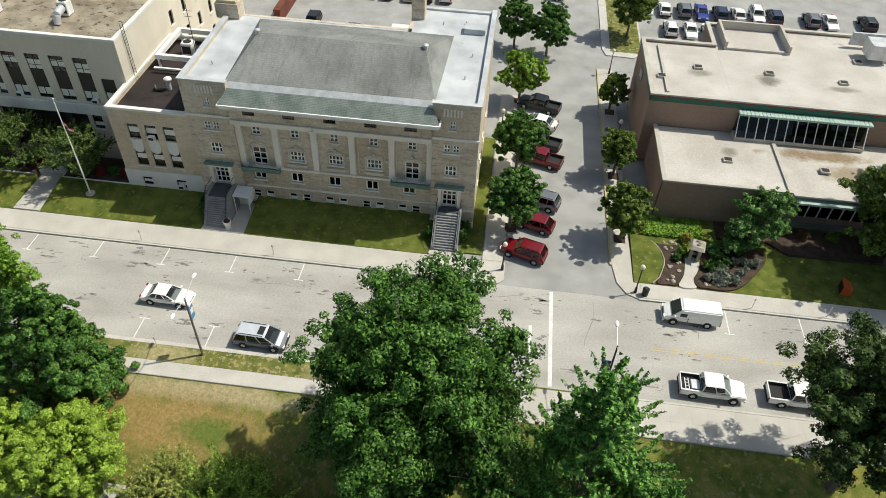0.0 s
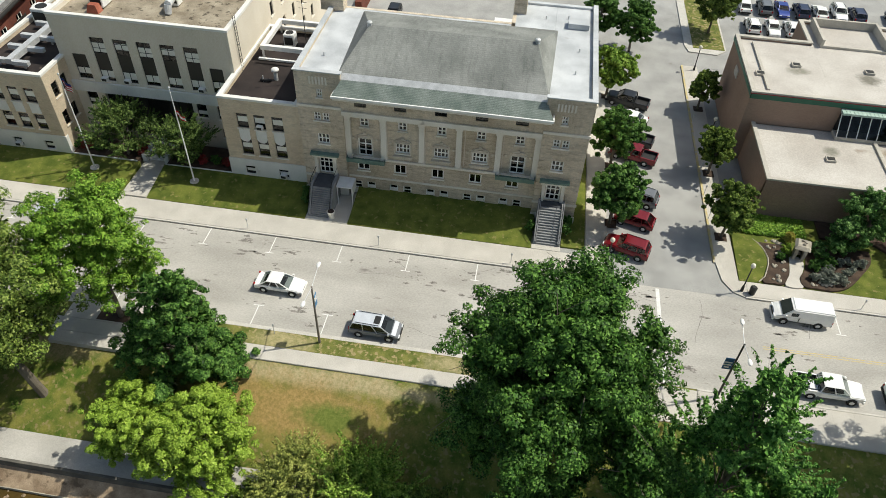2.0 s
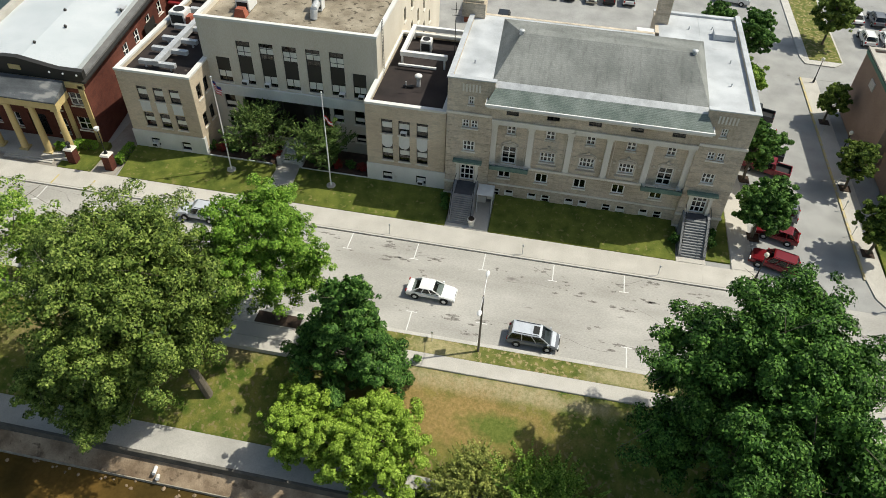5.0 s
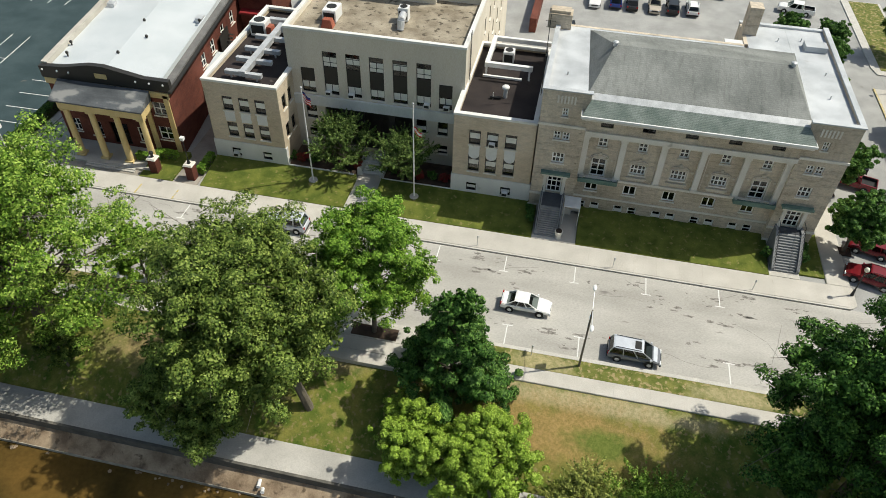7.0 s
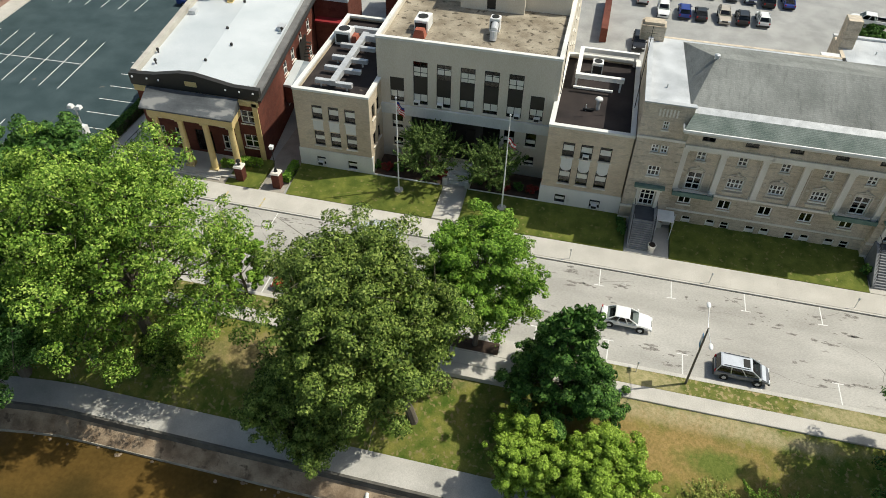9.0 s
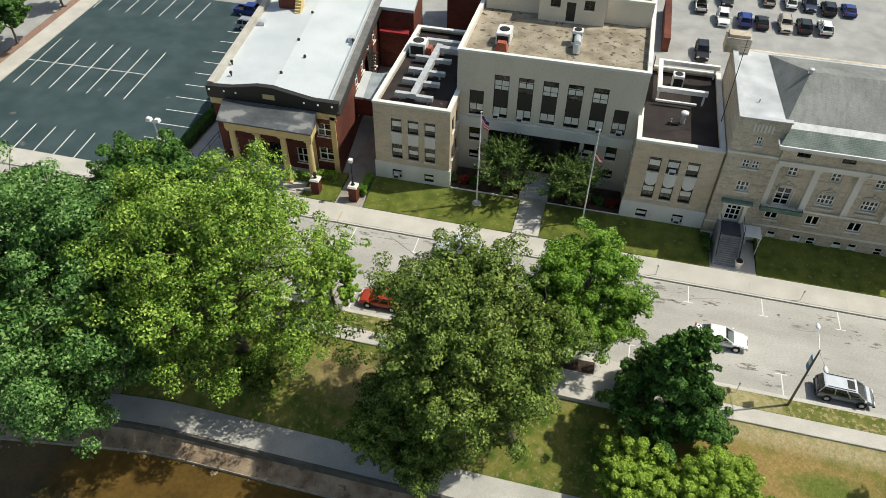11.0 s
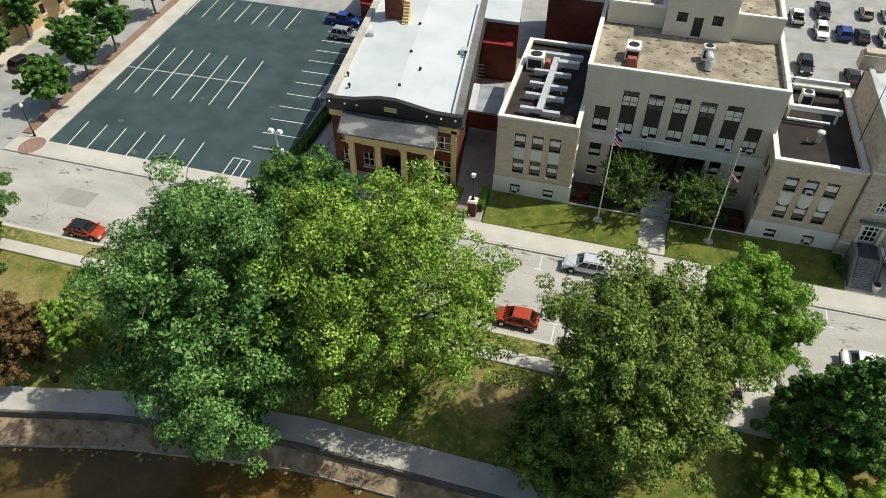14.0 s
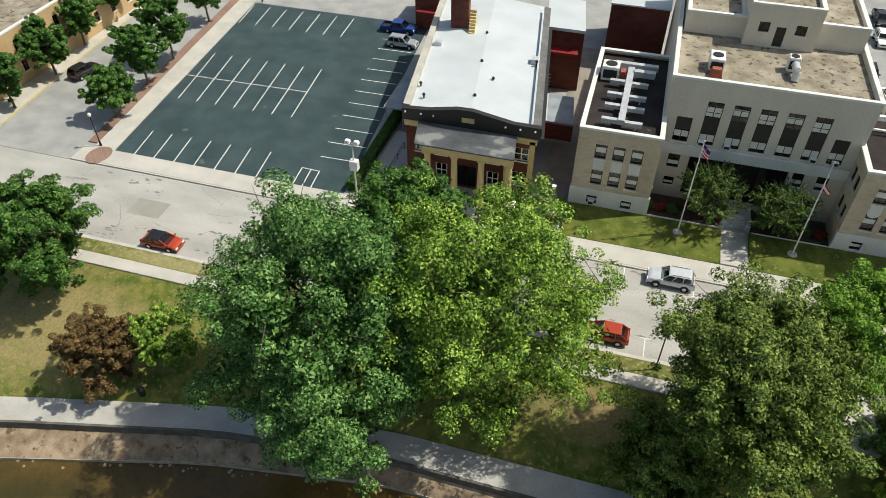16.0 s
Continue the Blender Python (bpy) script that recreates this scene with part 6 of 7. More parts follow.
def vehicle(kind, colour, at, turn, label, lower=None, top=None):
    key = (kind, colour.name, label, lower.name if lower else "")
    m = pose(*at, 0, 0, turn)
    if key in BUILT:
        return copy_thing(BUILT[key], m)
    L, w, H, belt, hood, x0, x1, t0, t1, tail = KINDS[kind]
    car = thing(kind, (0, 0, 0), label, {"pickup": "pickup truck", "panel_van": "van"}.get(kind, "car"))
    f, b = L / 2, -L / 2
    if tail == "bed":
        pts = [(f, 0.4), (f, hood - 0.15), (f - 0.25, hood), (x1 + 0.1, belt), (x0, belt), (x0, 0.4)]
        part("body", profile(pts, w, 0.07, 0.55), lower or colour, car, local=True)
        bed = part("bed", profile([(x0 - 0.02, 0.42), (x0 - 0.02, 0.72), (b, 0.72), (b, 0.42)], w - 0.02, 0.03), colour, car, local=True)
        for s in (1, -1):
            part("bed_side", made((b + 0.08, x0 - 0.03, s * w - (0.12 if s > 0 else 0), s * w + (0 if s > 0 else 0.12), 0.7, 1.13)), colour, car, local=True)
            part("liner_side", made((b + 0.09, x0 - 0.04, min(s * (w - 0.125), s * (w - 0.14)), max(s * (w - 0.125), s * (w - 0.14)), 0.77, 1.1)), M_BED, car, local=True)
        part("liner_front", made((x0 - 0.06, x0 - 0.035, -w + 0.15, w - 0.15, 0.77, 1.07)), M_BED, car, local=True)
        part("tailgate", made((b, b + 0.08, -w + 0.02, w - 0.02, 0.5, 1.12)), colour, car, local=True)
        part("bed_liner", made((b + 0.09, x0 - 0.04, -w + 0.13, w - 0.13, 0.723, 0.76)), M_BED, car, local=True)
    else:
        back = {"boot": [(b + 0.1, 0.95), (b, 0.85)], "hatch": [(b + 0.05, belt), (b, belt - 0.2)], "van": [(t1, H), (b + 0.12, H), (b, belt)]}[tail]
        pts = [(f, 0.38), (f, hood - 0.22), (f - 0.3, hood - 0.05), (x1 + 0.05, belt)] + ([(x0, belt)] if tail == "boot" else []) + back + [(b, 0.38)]
        part("body", profile(pts, w, 0.1 if tail == "van" else 0.07, 0.55, belt if tail == "van" else 0), lower or colour, car, local=True)
    glass_w = w - 0.06
    roof_w = w - (0.14 if tail == "van" else 0.2)
    if tail == "van":
        bm = bmesh.new()
        lo, hi = Vector((x1 + 0.06, 0, belt + 0.04)), Vector((t1 + 0.1, 0, H - 0.1))
        n = Vector((hi.z - lo.z, 0, lo.x - hi.x)).normalized() * 0.03
        ring = [bm.verts.new(p + Vector((0, y, 0)) + k * n) for k in (-1, 1) for p, y in ((lo, -w + 0.12), (lo, w - 0.12), (hi, w - 0.2), (hi, -w + 0.2))]
        for q in ((3, 2, 1, 0), (4, 5, 6, 7), (0, 1, 5, 4), (1, 2, 6, 5), (2, 3, 7, 6), (3, 0, 4, 7)):
            bm.faces.new([ring[i] for i in q])
        part("windscreen", bm, M_VANGLASS, car, local=True)
        for s in (-1, 1):
            part("door_glass", made((t1 - 0.5, t1 + 0.12, min(s * (w - 0.1), s * (w - 0.01)), max(s * (w - 0.1), s * (w - 0.01)), belt + 0.02, belt + 0.4)), M_VANGLASS, car, local=True)
            part("door_seam", made((t1 - 0.72, t1 - 0.69, min(s * (w - 0.1), s * (w + 0.003)), max(s * (w - 0.1), s * (w + 0.003)), 0.55, belt)), M_TRIM, car, local=True)
    else:
        cabin_parts(car, colour, top, lower, tail, kind, (x0, x1, t0, t1), (glass_w, roof_w), (belt, hood, H), (f, w))
    wr = 0.34 if kind in ("pickup", "panel_van", "suv") else 0.32
    for x in (f - 0.95, b + (1.15 if kind in ("pickup", "panel_van") else 0.9)):
        for s in (-1, 1):
            bm = bmesh.new()
            tube(bm, (x, s * (w - 0.2), wr), (x, s * (w + 0.015), wr), wr, wr, 20)
            ty = part("wheel", bm, M_TYRE, car, local=True)
            bm = bmesh.new()
            tube(bm, (x, s * (w + 0.016), wr), (x, s * (w + 0.03), wr), wr * 0.62, wr * 0.55, 14)
            part("rim", bm, M_RIM, ty, local=True)
            bm = bmesh.new()
            tube(bm, (x, s * (w - 0.3), wr + 0.02), (x, s * (w + 0.006), wr + 0.02), wr + 0.07, wr + 0.07, 20)
            part("wheel_arch", bm, M_TRIM, car, local=True)
    for s in (-1, 1):
        part("headlight", made((f - 0.12, f + 0.012, s * (w - 0.3) - 0.2, s * (w - 0.3) + 0.2, hood - 0.34, hood - 0.18)), M_HEAD, car, local=True)
        part("tail_light", made((b - 0.012, b + 0.1, s * (w - 0.16) - 0.1, s * (w - 0.16) + 0.1, 0.75, 1.0)), M_TAIL, car, local=True)
        part("mirror", made((x1 - 0.25, x1 - 0.1, s * (w + 0.09) - 0.09, s * (w + 0.09) + 0.09, belt, belt + 0.16)), colour, car, local=True)
    part("front_bumper", made((f - 0.1, f + 0.05, -w + 0.08, w - 0.08, 0.35, 0.55)), M_TRIM if lower else colour, car, local=True)
    part("rear_bumper", made((b - 0.05, b + 0.1, -w + 0.08, w - 0.08, 0.38, 0.56)), M_TRIM, car, local=True)
    part("grille", made((f - 0.02, f + 0.02, -0.5, 0.5, 0.58, hood - 0.25)), M_TRIM, car, local=True)
    car.matrix_basis = m
    BUILT[key] = car
    return car


vehicle("minivan", P_SILVER, (-20.6, 38.95, 0), -2, "silver minivan with dark lower sides parked at the kerb", P_GREY, P_BRIGHT)
vehicle("sedan", P_WHITE, (-30.6, 42.5, 0), -2, "white sedan on the street")
vehicle("hatchback", P_ORANGE, (-108.2, 38.65, 0), 0, "orange-red hatchback with a black roof at the kerb", None, P_BLACK)
vehicle("hatchback", P_ORANGE, (-61.8, 39.2, 0), 180, "orange-red hatchback half under a tree")
vehicle("suv", P_BRIGHT, (-56.4, 48.1, 0), 180, "silver estate car parked at the kerb")
vehicle("panel_van", P_WHITE, (17.85, 47.5, 0), 179, "white panel van parked at the kerb")
# load in the open bed
solid("toolbox", made((16.75, 17.5, 38.75, 39.75, 0.763, 1.0, (0.03, 0.03))), M_METAL, "grey metal toolbox in the pickup bed", "toolbox")
lad = thing("ladder", (16.45, 39.3, 0.76), "short pale ladder lying across the pickup bed", "ladder")
for x in (16.3, 16.6):
    part("rail", made((x - 0.03, x + 0.03, 38.65, 39.95, 0.763, 0.85)), M_WHITEMETAL, lad)
for k in range(4):
    part("rung", made((16.33, 16.57, 38.8 + 0.32 * k, 38.85 + 0.32 * k, 0.79, 0.83)), M_WHITEMETAL, lad)
bm = bmesh.new()
ball(bm, (17.35, 38.6, 0.86), 0.14, 1.2, 0.8, 0.7, 10)
solid("sack", bm, M_WHITEMETAL, "small white sack in the pickup bed", "sack")
vehicle("pickup", P_WHITE, (18.55, 39.3, 0), -2, "white crew cab pickup with an open bed")
vehicle("pickup", P_WHITE, (25.9, 39.45, 0), -2, "white crew cab pickup with an open bed")
for kind, col, x, y, lab in (("suv", P_RED, 2.0, 53.7, "dark red sports utility car parked at an angle"), ("hatchback", P_RED, 2.9, 58.2, "red hatchback parked at an angle"),
                             ("suv", P_GREY, 3.3, 62.0, "dark grey estate car parked at an angle"), ("pickup", P_RED, 3.2, 69.8, "red pickup with open bed parked at an angle"),
                             ("pickup", P_BLACK, 3.0, 73.2, "black pickup with open bed parked at an angle"), ("sedan", P_WHITE, 2.9, 77.4, "white sedan parked at an angle"),
                             ("pickup", P_BLACK, 2.9, 81.4, "black pickup parked at an angle")):
    vehicle(kind, col, (x, y, 0), 163, lab)
for i, (x, y, kind, col) in enumerate(((19.3, 113.4, "sedan", P_WHITE), (22.1, 113.4, "sedan", P_WHITE), (25.2, 113.4, "suv", P_GREY), (27.9, 113.2, "sedan", P_BLUE), (30.8, 113.3, "suv", P_NAVY), (33.7, 113.6, "sedan", P_WHITE),
                                       (36.6, 113.6, "suv", P_WHITE), (39.3, 113.7, "suv", P_NAVY), (45.0, 113.6, "suv", P_GREY), (47.9, 113.4, "sedan", P_WHITE), (53.7, 114, "suv", P_BLACK),
                                       (22.3, 106.4, "suv", P_WHITE), (25.3, 106.4, "sedan", P_WHITE), (28.1, 106.5, "suv", P_WHITE),
                                       (-31.3, 115.0, "pickup", P_WHITE), (-28.0, 110.6, "suv", P_WHITE), (-24.7, 111.0, "suv", P_BLUE), (-22.1, 110.9, "sedan", P_BLACK), (-18.6, 110.8, "suv", P_BEIGE), (-15.8, 111.1, "suv", P_BLACK), (-12.7, 111.3, "suv", P_WHITE),
                                       (-27.1, 118.4, "pickup", P_BLACK), (-20.3, 119.8, "hatchback", P_BEIGE), (-16.9, 119.8, "sedan", P_WHITE), (-14.0, 119.6, "suv", P_NAVY), (-11.2, 118.8, "suv", P_BLACK), (-8.0, 119.2, "sedan", P_BLUE),
                                       (-31.4, 98.3, "suv", P_BLACK), (-25.2, 97.0, "sedan", P_BLACK))):
    shade = col.name.split("_")[0]
    vehicle(kind, col, (x, y, 0), 90 if i % 3 else -90, f"{shade} {kind.replace('_', ' ')} parked in the rear car park")
vehicle("pickup", P_WHITE, (3.6, 115.2, 0), 170, "white pickup truck near the rear junction")
vehicle("pickup", P_BLUE, (-100.6, 93.2, 0), 0, "blue pickup truck in the asphalt car park")
vehicle("suv", P_SILVER, (-98.4, 88.6, 0), 0, "silver estate car in the asphalt car park")
vehicle("suv", P_BLACK, (-139.3, 67.5, 0), 78, "black car parked beside the tan building")

# ---- street furniture ----
lamp = thing("street_lamp", (-25.2, 36.75, 0.1), "tall grey street lamp with two arms and a banner", "street lamp")
bm = bmesh.new()
tube(bm, (-25.2, 36.75, 0.1), (-25.2, 36.75, 7.4), 0.11, 0.07, 10)
part("pole", bm, plain("brown_grey_pole", (0.16, 0.14, 0.12), 0.5), lamp)
for s in (1, -1):
    bm = bmesh.new()
    tube(bm, (-25.2, 36.75, 7.3), (-25.2, 36.75 + s * 2.0, 7.75), 0.035, 0.03, 6)
    arm = part("arm", bm, M_METAL, lamp)
    bm = bmesh.new()
    ball(bm, (-25.2, 36.75 + s * 2.2, 7.75), 0.3, 0.6, 1.2, 0.4)
    part("luminaire", bm, M_WHITEMETAL, arm, local=True)
ban = part("banner", made((-25.22, -25.18, 36.87, 37.5, 4.6, 6.0)), plain("blue_banner", (0.10, 0.24, 0.42), 0.7), lamp, "blue and white street banner")
part("banner_bars", made((-25.235, -25.221, 36.95, 37.42, 5.2, 5.75), (-25.179, -25.165, 36.95, 37.42, 5.2, 5.75)), M_WHITEMETAL, ban, local=True)
lamp = thing("street_lamp", (9.2, 37.2, 0.1), "tall dark street lamp with banner at the corner", "street lamp")
bm = bmesh.new()
tube(bm, (9.2, 37.2, 0.1), (9.2, 37.2, 7.2), 0.11, 0.07, 10)
part("pole", bm, M_BLACKMETAL, lamp)
for s in (1, -1):
    bm = bmesh.new()
    tube(bm, (9.2, 37.2, 7.1), (9.2, 37.2 + s * 1.8, 7.5), 0.035, 0.03, 6)
    arm = part("arm", bm, M_METAL, lamp)
    bm = bmesh.new()
    ball(bm, (9.2, 37.2 + s * 2.0, 7.52), 0.3, 0.6, 1.2, 0.4)
    part("luminaire", bm, M_WHITEMETAL, arm, local=True)
ban = part("banner", made((8.4, 9.1, 37.18, 37.22, 3.9, 5.3)), plain("blue_banner_cloth", (0.03, 0.10, 0.22), 0.7), lamp, "dark blue street banner")
bars = made((8.4, 9.0, 37.165, 37.178, 4.7, 4.85), (8.4, 9.0, 37.165, 37.178, 4.4, 4.55), (8.5, 8.9, 37.165, 37.178, 4.1, 4.25))
part("banner_bars", bars, M_WHITEMETAL, ban, local=True)


def post_lamp(x, y, z, h, label="black lamp post with a pale globe"):
    p = thing("lamp_post", (x, y, z), label, "lamp post", "globe lamps")
    bm = bmesh.new()
    tube(bm, (x, y, z), (x, y, z + 0.7), 0.16, 0.11, 10)
    tube(bm, (x, y, z + 0.7), (x, y, z + h - 0.4), 0.07, 0.055, 8)
    part("post", bm, M_BLACKMETAL, p)
    bm = bmesh.new()
    ball(bm, (x, y, z + h - 0.15), 0.24, 1, 1, 1.15, 12)
    part("globe", bm, plain("lamp_globe_glass", (0.75, 0.72, 0.6), 0.3), p, smooth=True)


for x, y, h in ((13.0, 50.1, 3.6), (12.4, 74.6, 3.6), (12.4, 92.0, 3.6), (-57.0, 36.6, 7.2), (-126.0, 52.6, 4.6), (-126.3, 97, 4.6), (0.0, 51.2, 3.6), (-1.6, 74.5, 3.6)):
    post_lamp(x, y, 0.12, h)
bin_ = thing("litter_bin", (13.9, 49.9, 0.14), "dark round litter bin beside the lamp post", "bin")
bm = bmesh.new()
tube(bm, (13.9, 49.9, 0.14), (13.9, 49.9, 0.95), 0.3, 0.33, 14)
part("body", bm, M_BLACKMETAL, bin_)
bm = bmesh.new()
tube(bm, (13.9, 49.9, 0.951), (13.9, 49.9, 1.1), 0.34, 0.2, 14)
part("lid", bm, M_TRIM, bin_)
for x, y in ((-36.5, 49.75), (-22.8, 49.75), (-9.4, 49.75), (24, 49.7), (31, 49.7), (-29.4, 37.0), (10.9, 60.2), (10.9, 64.4), (10.9, 68.6), (10.9, 78.6)):
    pm = thing("parking_meter", (x, y, 0.12), "thin grey parking meter at the kerb", "parking meter", "parking meters")
    bm = bmesh.new()
    tube(bm, (x, y, 0.12), (x, y, 1.15), 0.035, 0.03, 6)
    part("post", bm, M_METAL, pm)
    bm = bmesh.new()
    ball(bm, (x, y, 1.3), 0.13, 0.8, 0.6, 1.4, 8)
    part("head", bm, M_METAL, pm)


def flagpole(x, y, z, top, flags, label):
    fp = thing("flagpole", (x, y, z), label, "flagpole", "flagpoles")
    bm = bmesh.new()
    tube(bm, (x, y, z), (x, y, z + 0.12), 0.5, 0.48, 20)
    part("base", bm, M_WALK, fp, "round concrete base")
    bm = bmesh.new()
    tube(bm, (x, y, z + 0.12), (x, y, top), 0.09, 0.045, 10)
    part("pole", bm, M_WHITEMETAL, fp)
    bm = bmesh.new()
    ball(bm, (x, y, top + 0.1), 0.12, seg=10)
    part("finial", bm, M_METAL, fp, smooth=True)
    for z1, cols in flags:
        bm0 = None
        for k, c in enumerate(cols):
            bm = bmesh.new()
            n = 6
            rows = []
            for i in range(n + 1):
                f = i / n
                xx = x + 0.08 + f * 0.75
                yy = y + 0.12 * math.sin(f * 7 + k * 0.4)
                zt = z1 - 0.75 * f - k * 0.16
                rows.append((bm.verts.new((xx, yy, zt)), bm.verts.new((xx, yy, zt - 0.155))))
            for a, b in zip(rows, rows[1:]):
                bm.faces.new((a[0], b[0], b[1], a[1]))
            bmesh.ops.solidify(bm, geom=bm.faces[:], thickness=0.012)
            if bm0 is None:
                bm0 = part("flag", bm, c, fp, "hanging cloth flag")
            else:
                part("flag_stripe", bm, c, bm0, local=True)


C_RED, C_WHITE, C_BLUE = plain("flag_red", (0.5, 0.03, 0.04), 0.8), plain("flag_white", (0.75, 0.75, 0.75), 0.8), plain("flag_blue", (0.03, 0.05, 0.22), 0.8)
flagpole(-56.1, 55.5, 0.62, 12.2, [(11.9, [C_BLUE, C_BLUE, C_RED, C_WHITE, C_RED, C_WHITE, C_RED])], "white flagpole with a striped hanging flag")
flagpole(-44.5, 55.3, 0.62, 12.2, [(9.7, [C_RED, C_WHITE, C_WHITE, C_RED])], "white flagpole with a small red and white flag")

# ---- rooftop plant ----
def unit(x, y, z, sx, sy, sz, label, fan=True, material=None):
    u = thing("air_conditioner", (x, y, z), label, "air conditioner")
    bm = made((x - sx / 2, x + sx / 2, y - sy / 2, y + sy / 2, z, z + sz))
    bmesh.ops.bevel(bm, geom=bm.edges[:], offset=0.05, segments=2, affect="EDGES")
    part("case", bm, material or M_WHITEMETAL, u)
    if fan:
        bm = bmesh.new()
        tube(bm, (x, y, z + sz), (x, y, z + sz + 0.06), min(sx, sy) * 0.36, min(sx, sy) * 0.36, 16)
        part("fan_grille", bm, M_TRIM, u)
        part("louvre", made((x - sx * 0.4, x + sx * 0.4, y - sy / 2 - 0.02, y - sy / 2 - 0.001, z + sz * 0.2, z + sz * 0.8)), M_TRIM, u)
    return u


unit(-55.9, 65.6, 15.0, 1.5, 2.2, 1.3, "white rooftop air unit with a red hood")
solid("red_vent_hood", made((-56.5, -55.2, 63.4, 64.4, 14.85, 15.7, (0.2, 0.15))), M_RUST, "dull red metal vent hood on the gravel roof", "vent")
unit(-48.4, 67.2, 14.95, 1.1, 1.1, 1.5, "white rooftop air unit on the gravel roof")
bm = bmesh.new()
tube(bm, (-48.3, 66.5, 15.9), (-48.2, 65.2, 15.8), 0.4, 0.4, 12)
tube(bm, (-48.2, 65.2, 15.8), (-48.2, 64.9, 14.9), 0.4, 0.36, 12)
solid("duct_elbow", bm, M_METAL, "bent silver air duct on the gravel roof", "duct")
unit(-66.4, 69.4, 10.1, 1.9, 1.8, 1.7, "large white air unit on the wing roof")
solid("red_duct_joint", made((-65.35, -64.6, 68.4, 69.6, 10.3, 11.4, (0.1, 0.1))), M_RUST, "dull red duct joint on the wing roof", "duct")
dt = thing("roof_ducts", (-64.1, 64, 10.1), "silver air ducts branching over the dark roof", "duct")
part("main_duct", made((-64.5, -63.8, 58.9, 70.6, 10.5, 11.1)), M_METAL, dt)
for y in (59.0, 61.9, 64.3, 67.2):
    part("branch_duct", made((-66.2, -64.51, y, y + 0.5, 10.5, 10.95)), M_METAL, dt)
    part("branch_duct", made((-63.79, -62.0, y - 0.2, y + 0.3, 10.5, 10.95)), M_METAL, dt)
part("cross_duct", made((-66, -61.2, 71.0, 71.6, 10.6, 11.2)), M_METAL, dt)
part("cross_duct", made((-63.79, -61.4, 69.2, 69.9, 10.6, 11.3)), M_METAL, dt)
for x, y in ((-65.6, 59.25), (-62.6, 59.05), (-65.6, 64.5), (-62.6, 64.3), (-64.1, 70.2), (-62.2, 71.3)):
    part("duct_stand", made((x - 0.08, x + 0.08, y - 0.08, y + 0.08, 10.04, 10.52)), M_METAL, dt)
fr = thing("roof_frame", (-37.3, 68, 10.1), "white painted steel screen frame on the wing roof", "frame")
for b in ((-39.2, -34.0, 66.1, 66.55, 11.2, 11.7), (-39.2, -38.75, 66.56, 72.6, 11.2, 11.7), (-38.74, -32.6, 72.2, 72.6, 11.2, 11.7), (-39.2, -35.0, 65.2, 65.45, 10.5, 10.7)):
    part("beam", made(b), M_WHITEMETAL, fr)
for x, y in ((-39.0, 66.3), (-34.3, 66.3), (-39.0, 72.4), (-33.0, 72.4)):
    part("post", made((x - 0.1, x + 0.1, y - 0.1, y + 0.1, 10.04, 11.2)), M_WHITEMETAL, fr)
unit(-37.0, 69.6, 10.15, 1.2, 1.2, 1.5, "white air unit inside the roof frame")
am = thing("antenna_mast", (-32.6, 62.6, 10.1), "thin dark antenna mast on the wing roof", "antenna")
bm = bmesh.new()
tube(bm, (-32.62, 62.5, 10.05), (-32.62, 62.5, 19.6), 0.045, 0.03, 6)
part("pole", bm, M_TRIM, am)
bm = bmesh.new()
tube(bm, (-33.1, 62.5, 18.9), (-32.1, 62.5, 18.9), 0.02, 0.02, 5)
tube(bm, (-33.0, 62.5, 18.3), (-32.2, 62.5, 18.3), 0.02, 0.02, 5)
part("crossbar", bm, M_TRIM, am)
mv = thing("mushroom_vent", (-36.3, 62.3, 10.05), "round white mushroom vent on the dark roof", "vent")
bm = bmesh.new()
tube(bm, (-36.3, 62.3, 10.05), (-36.3, 62.3, 11.1), 0.22, 0.22, 12)
part("stack", bm, M_METAL, mv)
bm = bmesh.new()
ball(bm, (-36.3, 62.3, 11.25), 0.42, 1, 1, 0.6, 14)
part("cap", bm, M_WHITEMETAL, mv, smooth=True)
pu = thing("roof_pump", (-37.3, 61.7, 10.05), "small dark pump and pipes on the roof", "pump")
bm = bmesh.new()
tube(bm, (-37.8, 61.7, 10.25), (-36.7, 61.8, 10.25), 0.16, 0.16, 10)
part("barrel", bm, M_TRIM, pu)
bm = bmesh.new()
tube(bm, (-37.5, 61.7, 10.05), (-37.5, 61.7, 10.8), 0.06, 0.06, 6)
part("pipe", bm, M_METAL, pu)
bm = bmesh.new()
for o in (0, 0.5):
    tube(bm, (-40.35, 63.2 + o, 10.1), (-40.35, 63.2 + o, 16.4), 0.03, 0.03, 6)
for k in range(18):
    tube(bm, (-40.35, 63.2, 10.4 + 0.33 * k), (-40.35, 63.7, 10.4 + 0.33 * k), 0.02, 0.02, 5)
solid("roof_ladder", bm, M_TRIM, "dark steel ladder fixed up the side wall", "ladder")
for i, (c, z) in enumerate([(-55.6, 8.05), (-44.55, 8.05), (-53.0, 8.05), (-42.4, 8.05), (-36.68, 7.3), (-34.9, 1.25), (-65.7, 1.25)]):
    y = 61.55 if z == 8.05 else 57.1
    w = thing("window_air_unit", (c, y, z), "white air conditioner box set in a window", "air conditioner", "window air units")
    part("case", made((c - 0.32, c + 0.32, y - 0.3, y + 0.15, z, z + 0.42)), M_WHITEMETAL, w)
    part("grille", made((c - 0.26, c + 0.26, y - 0.315, y - 0.301, z + 0.06, z + 0.36)), M_TRIM, w)

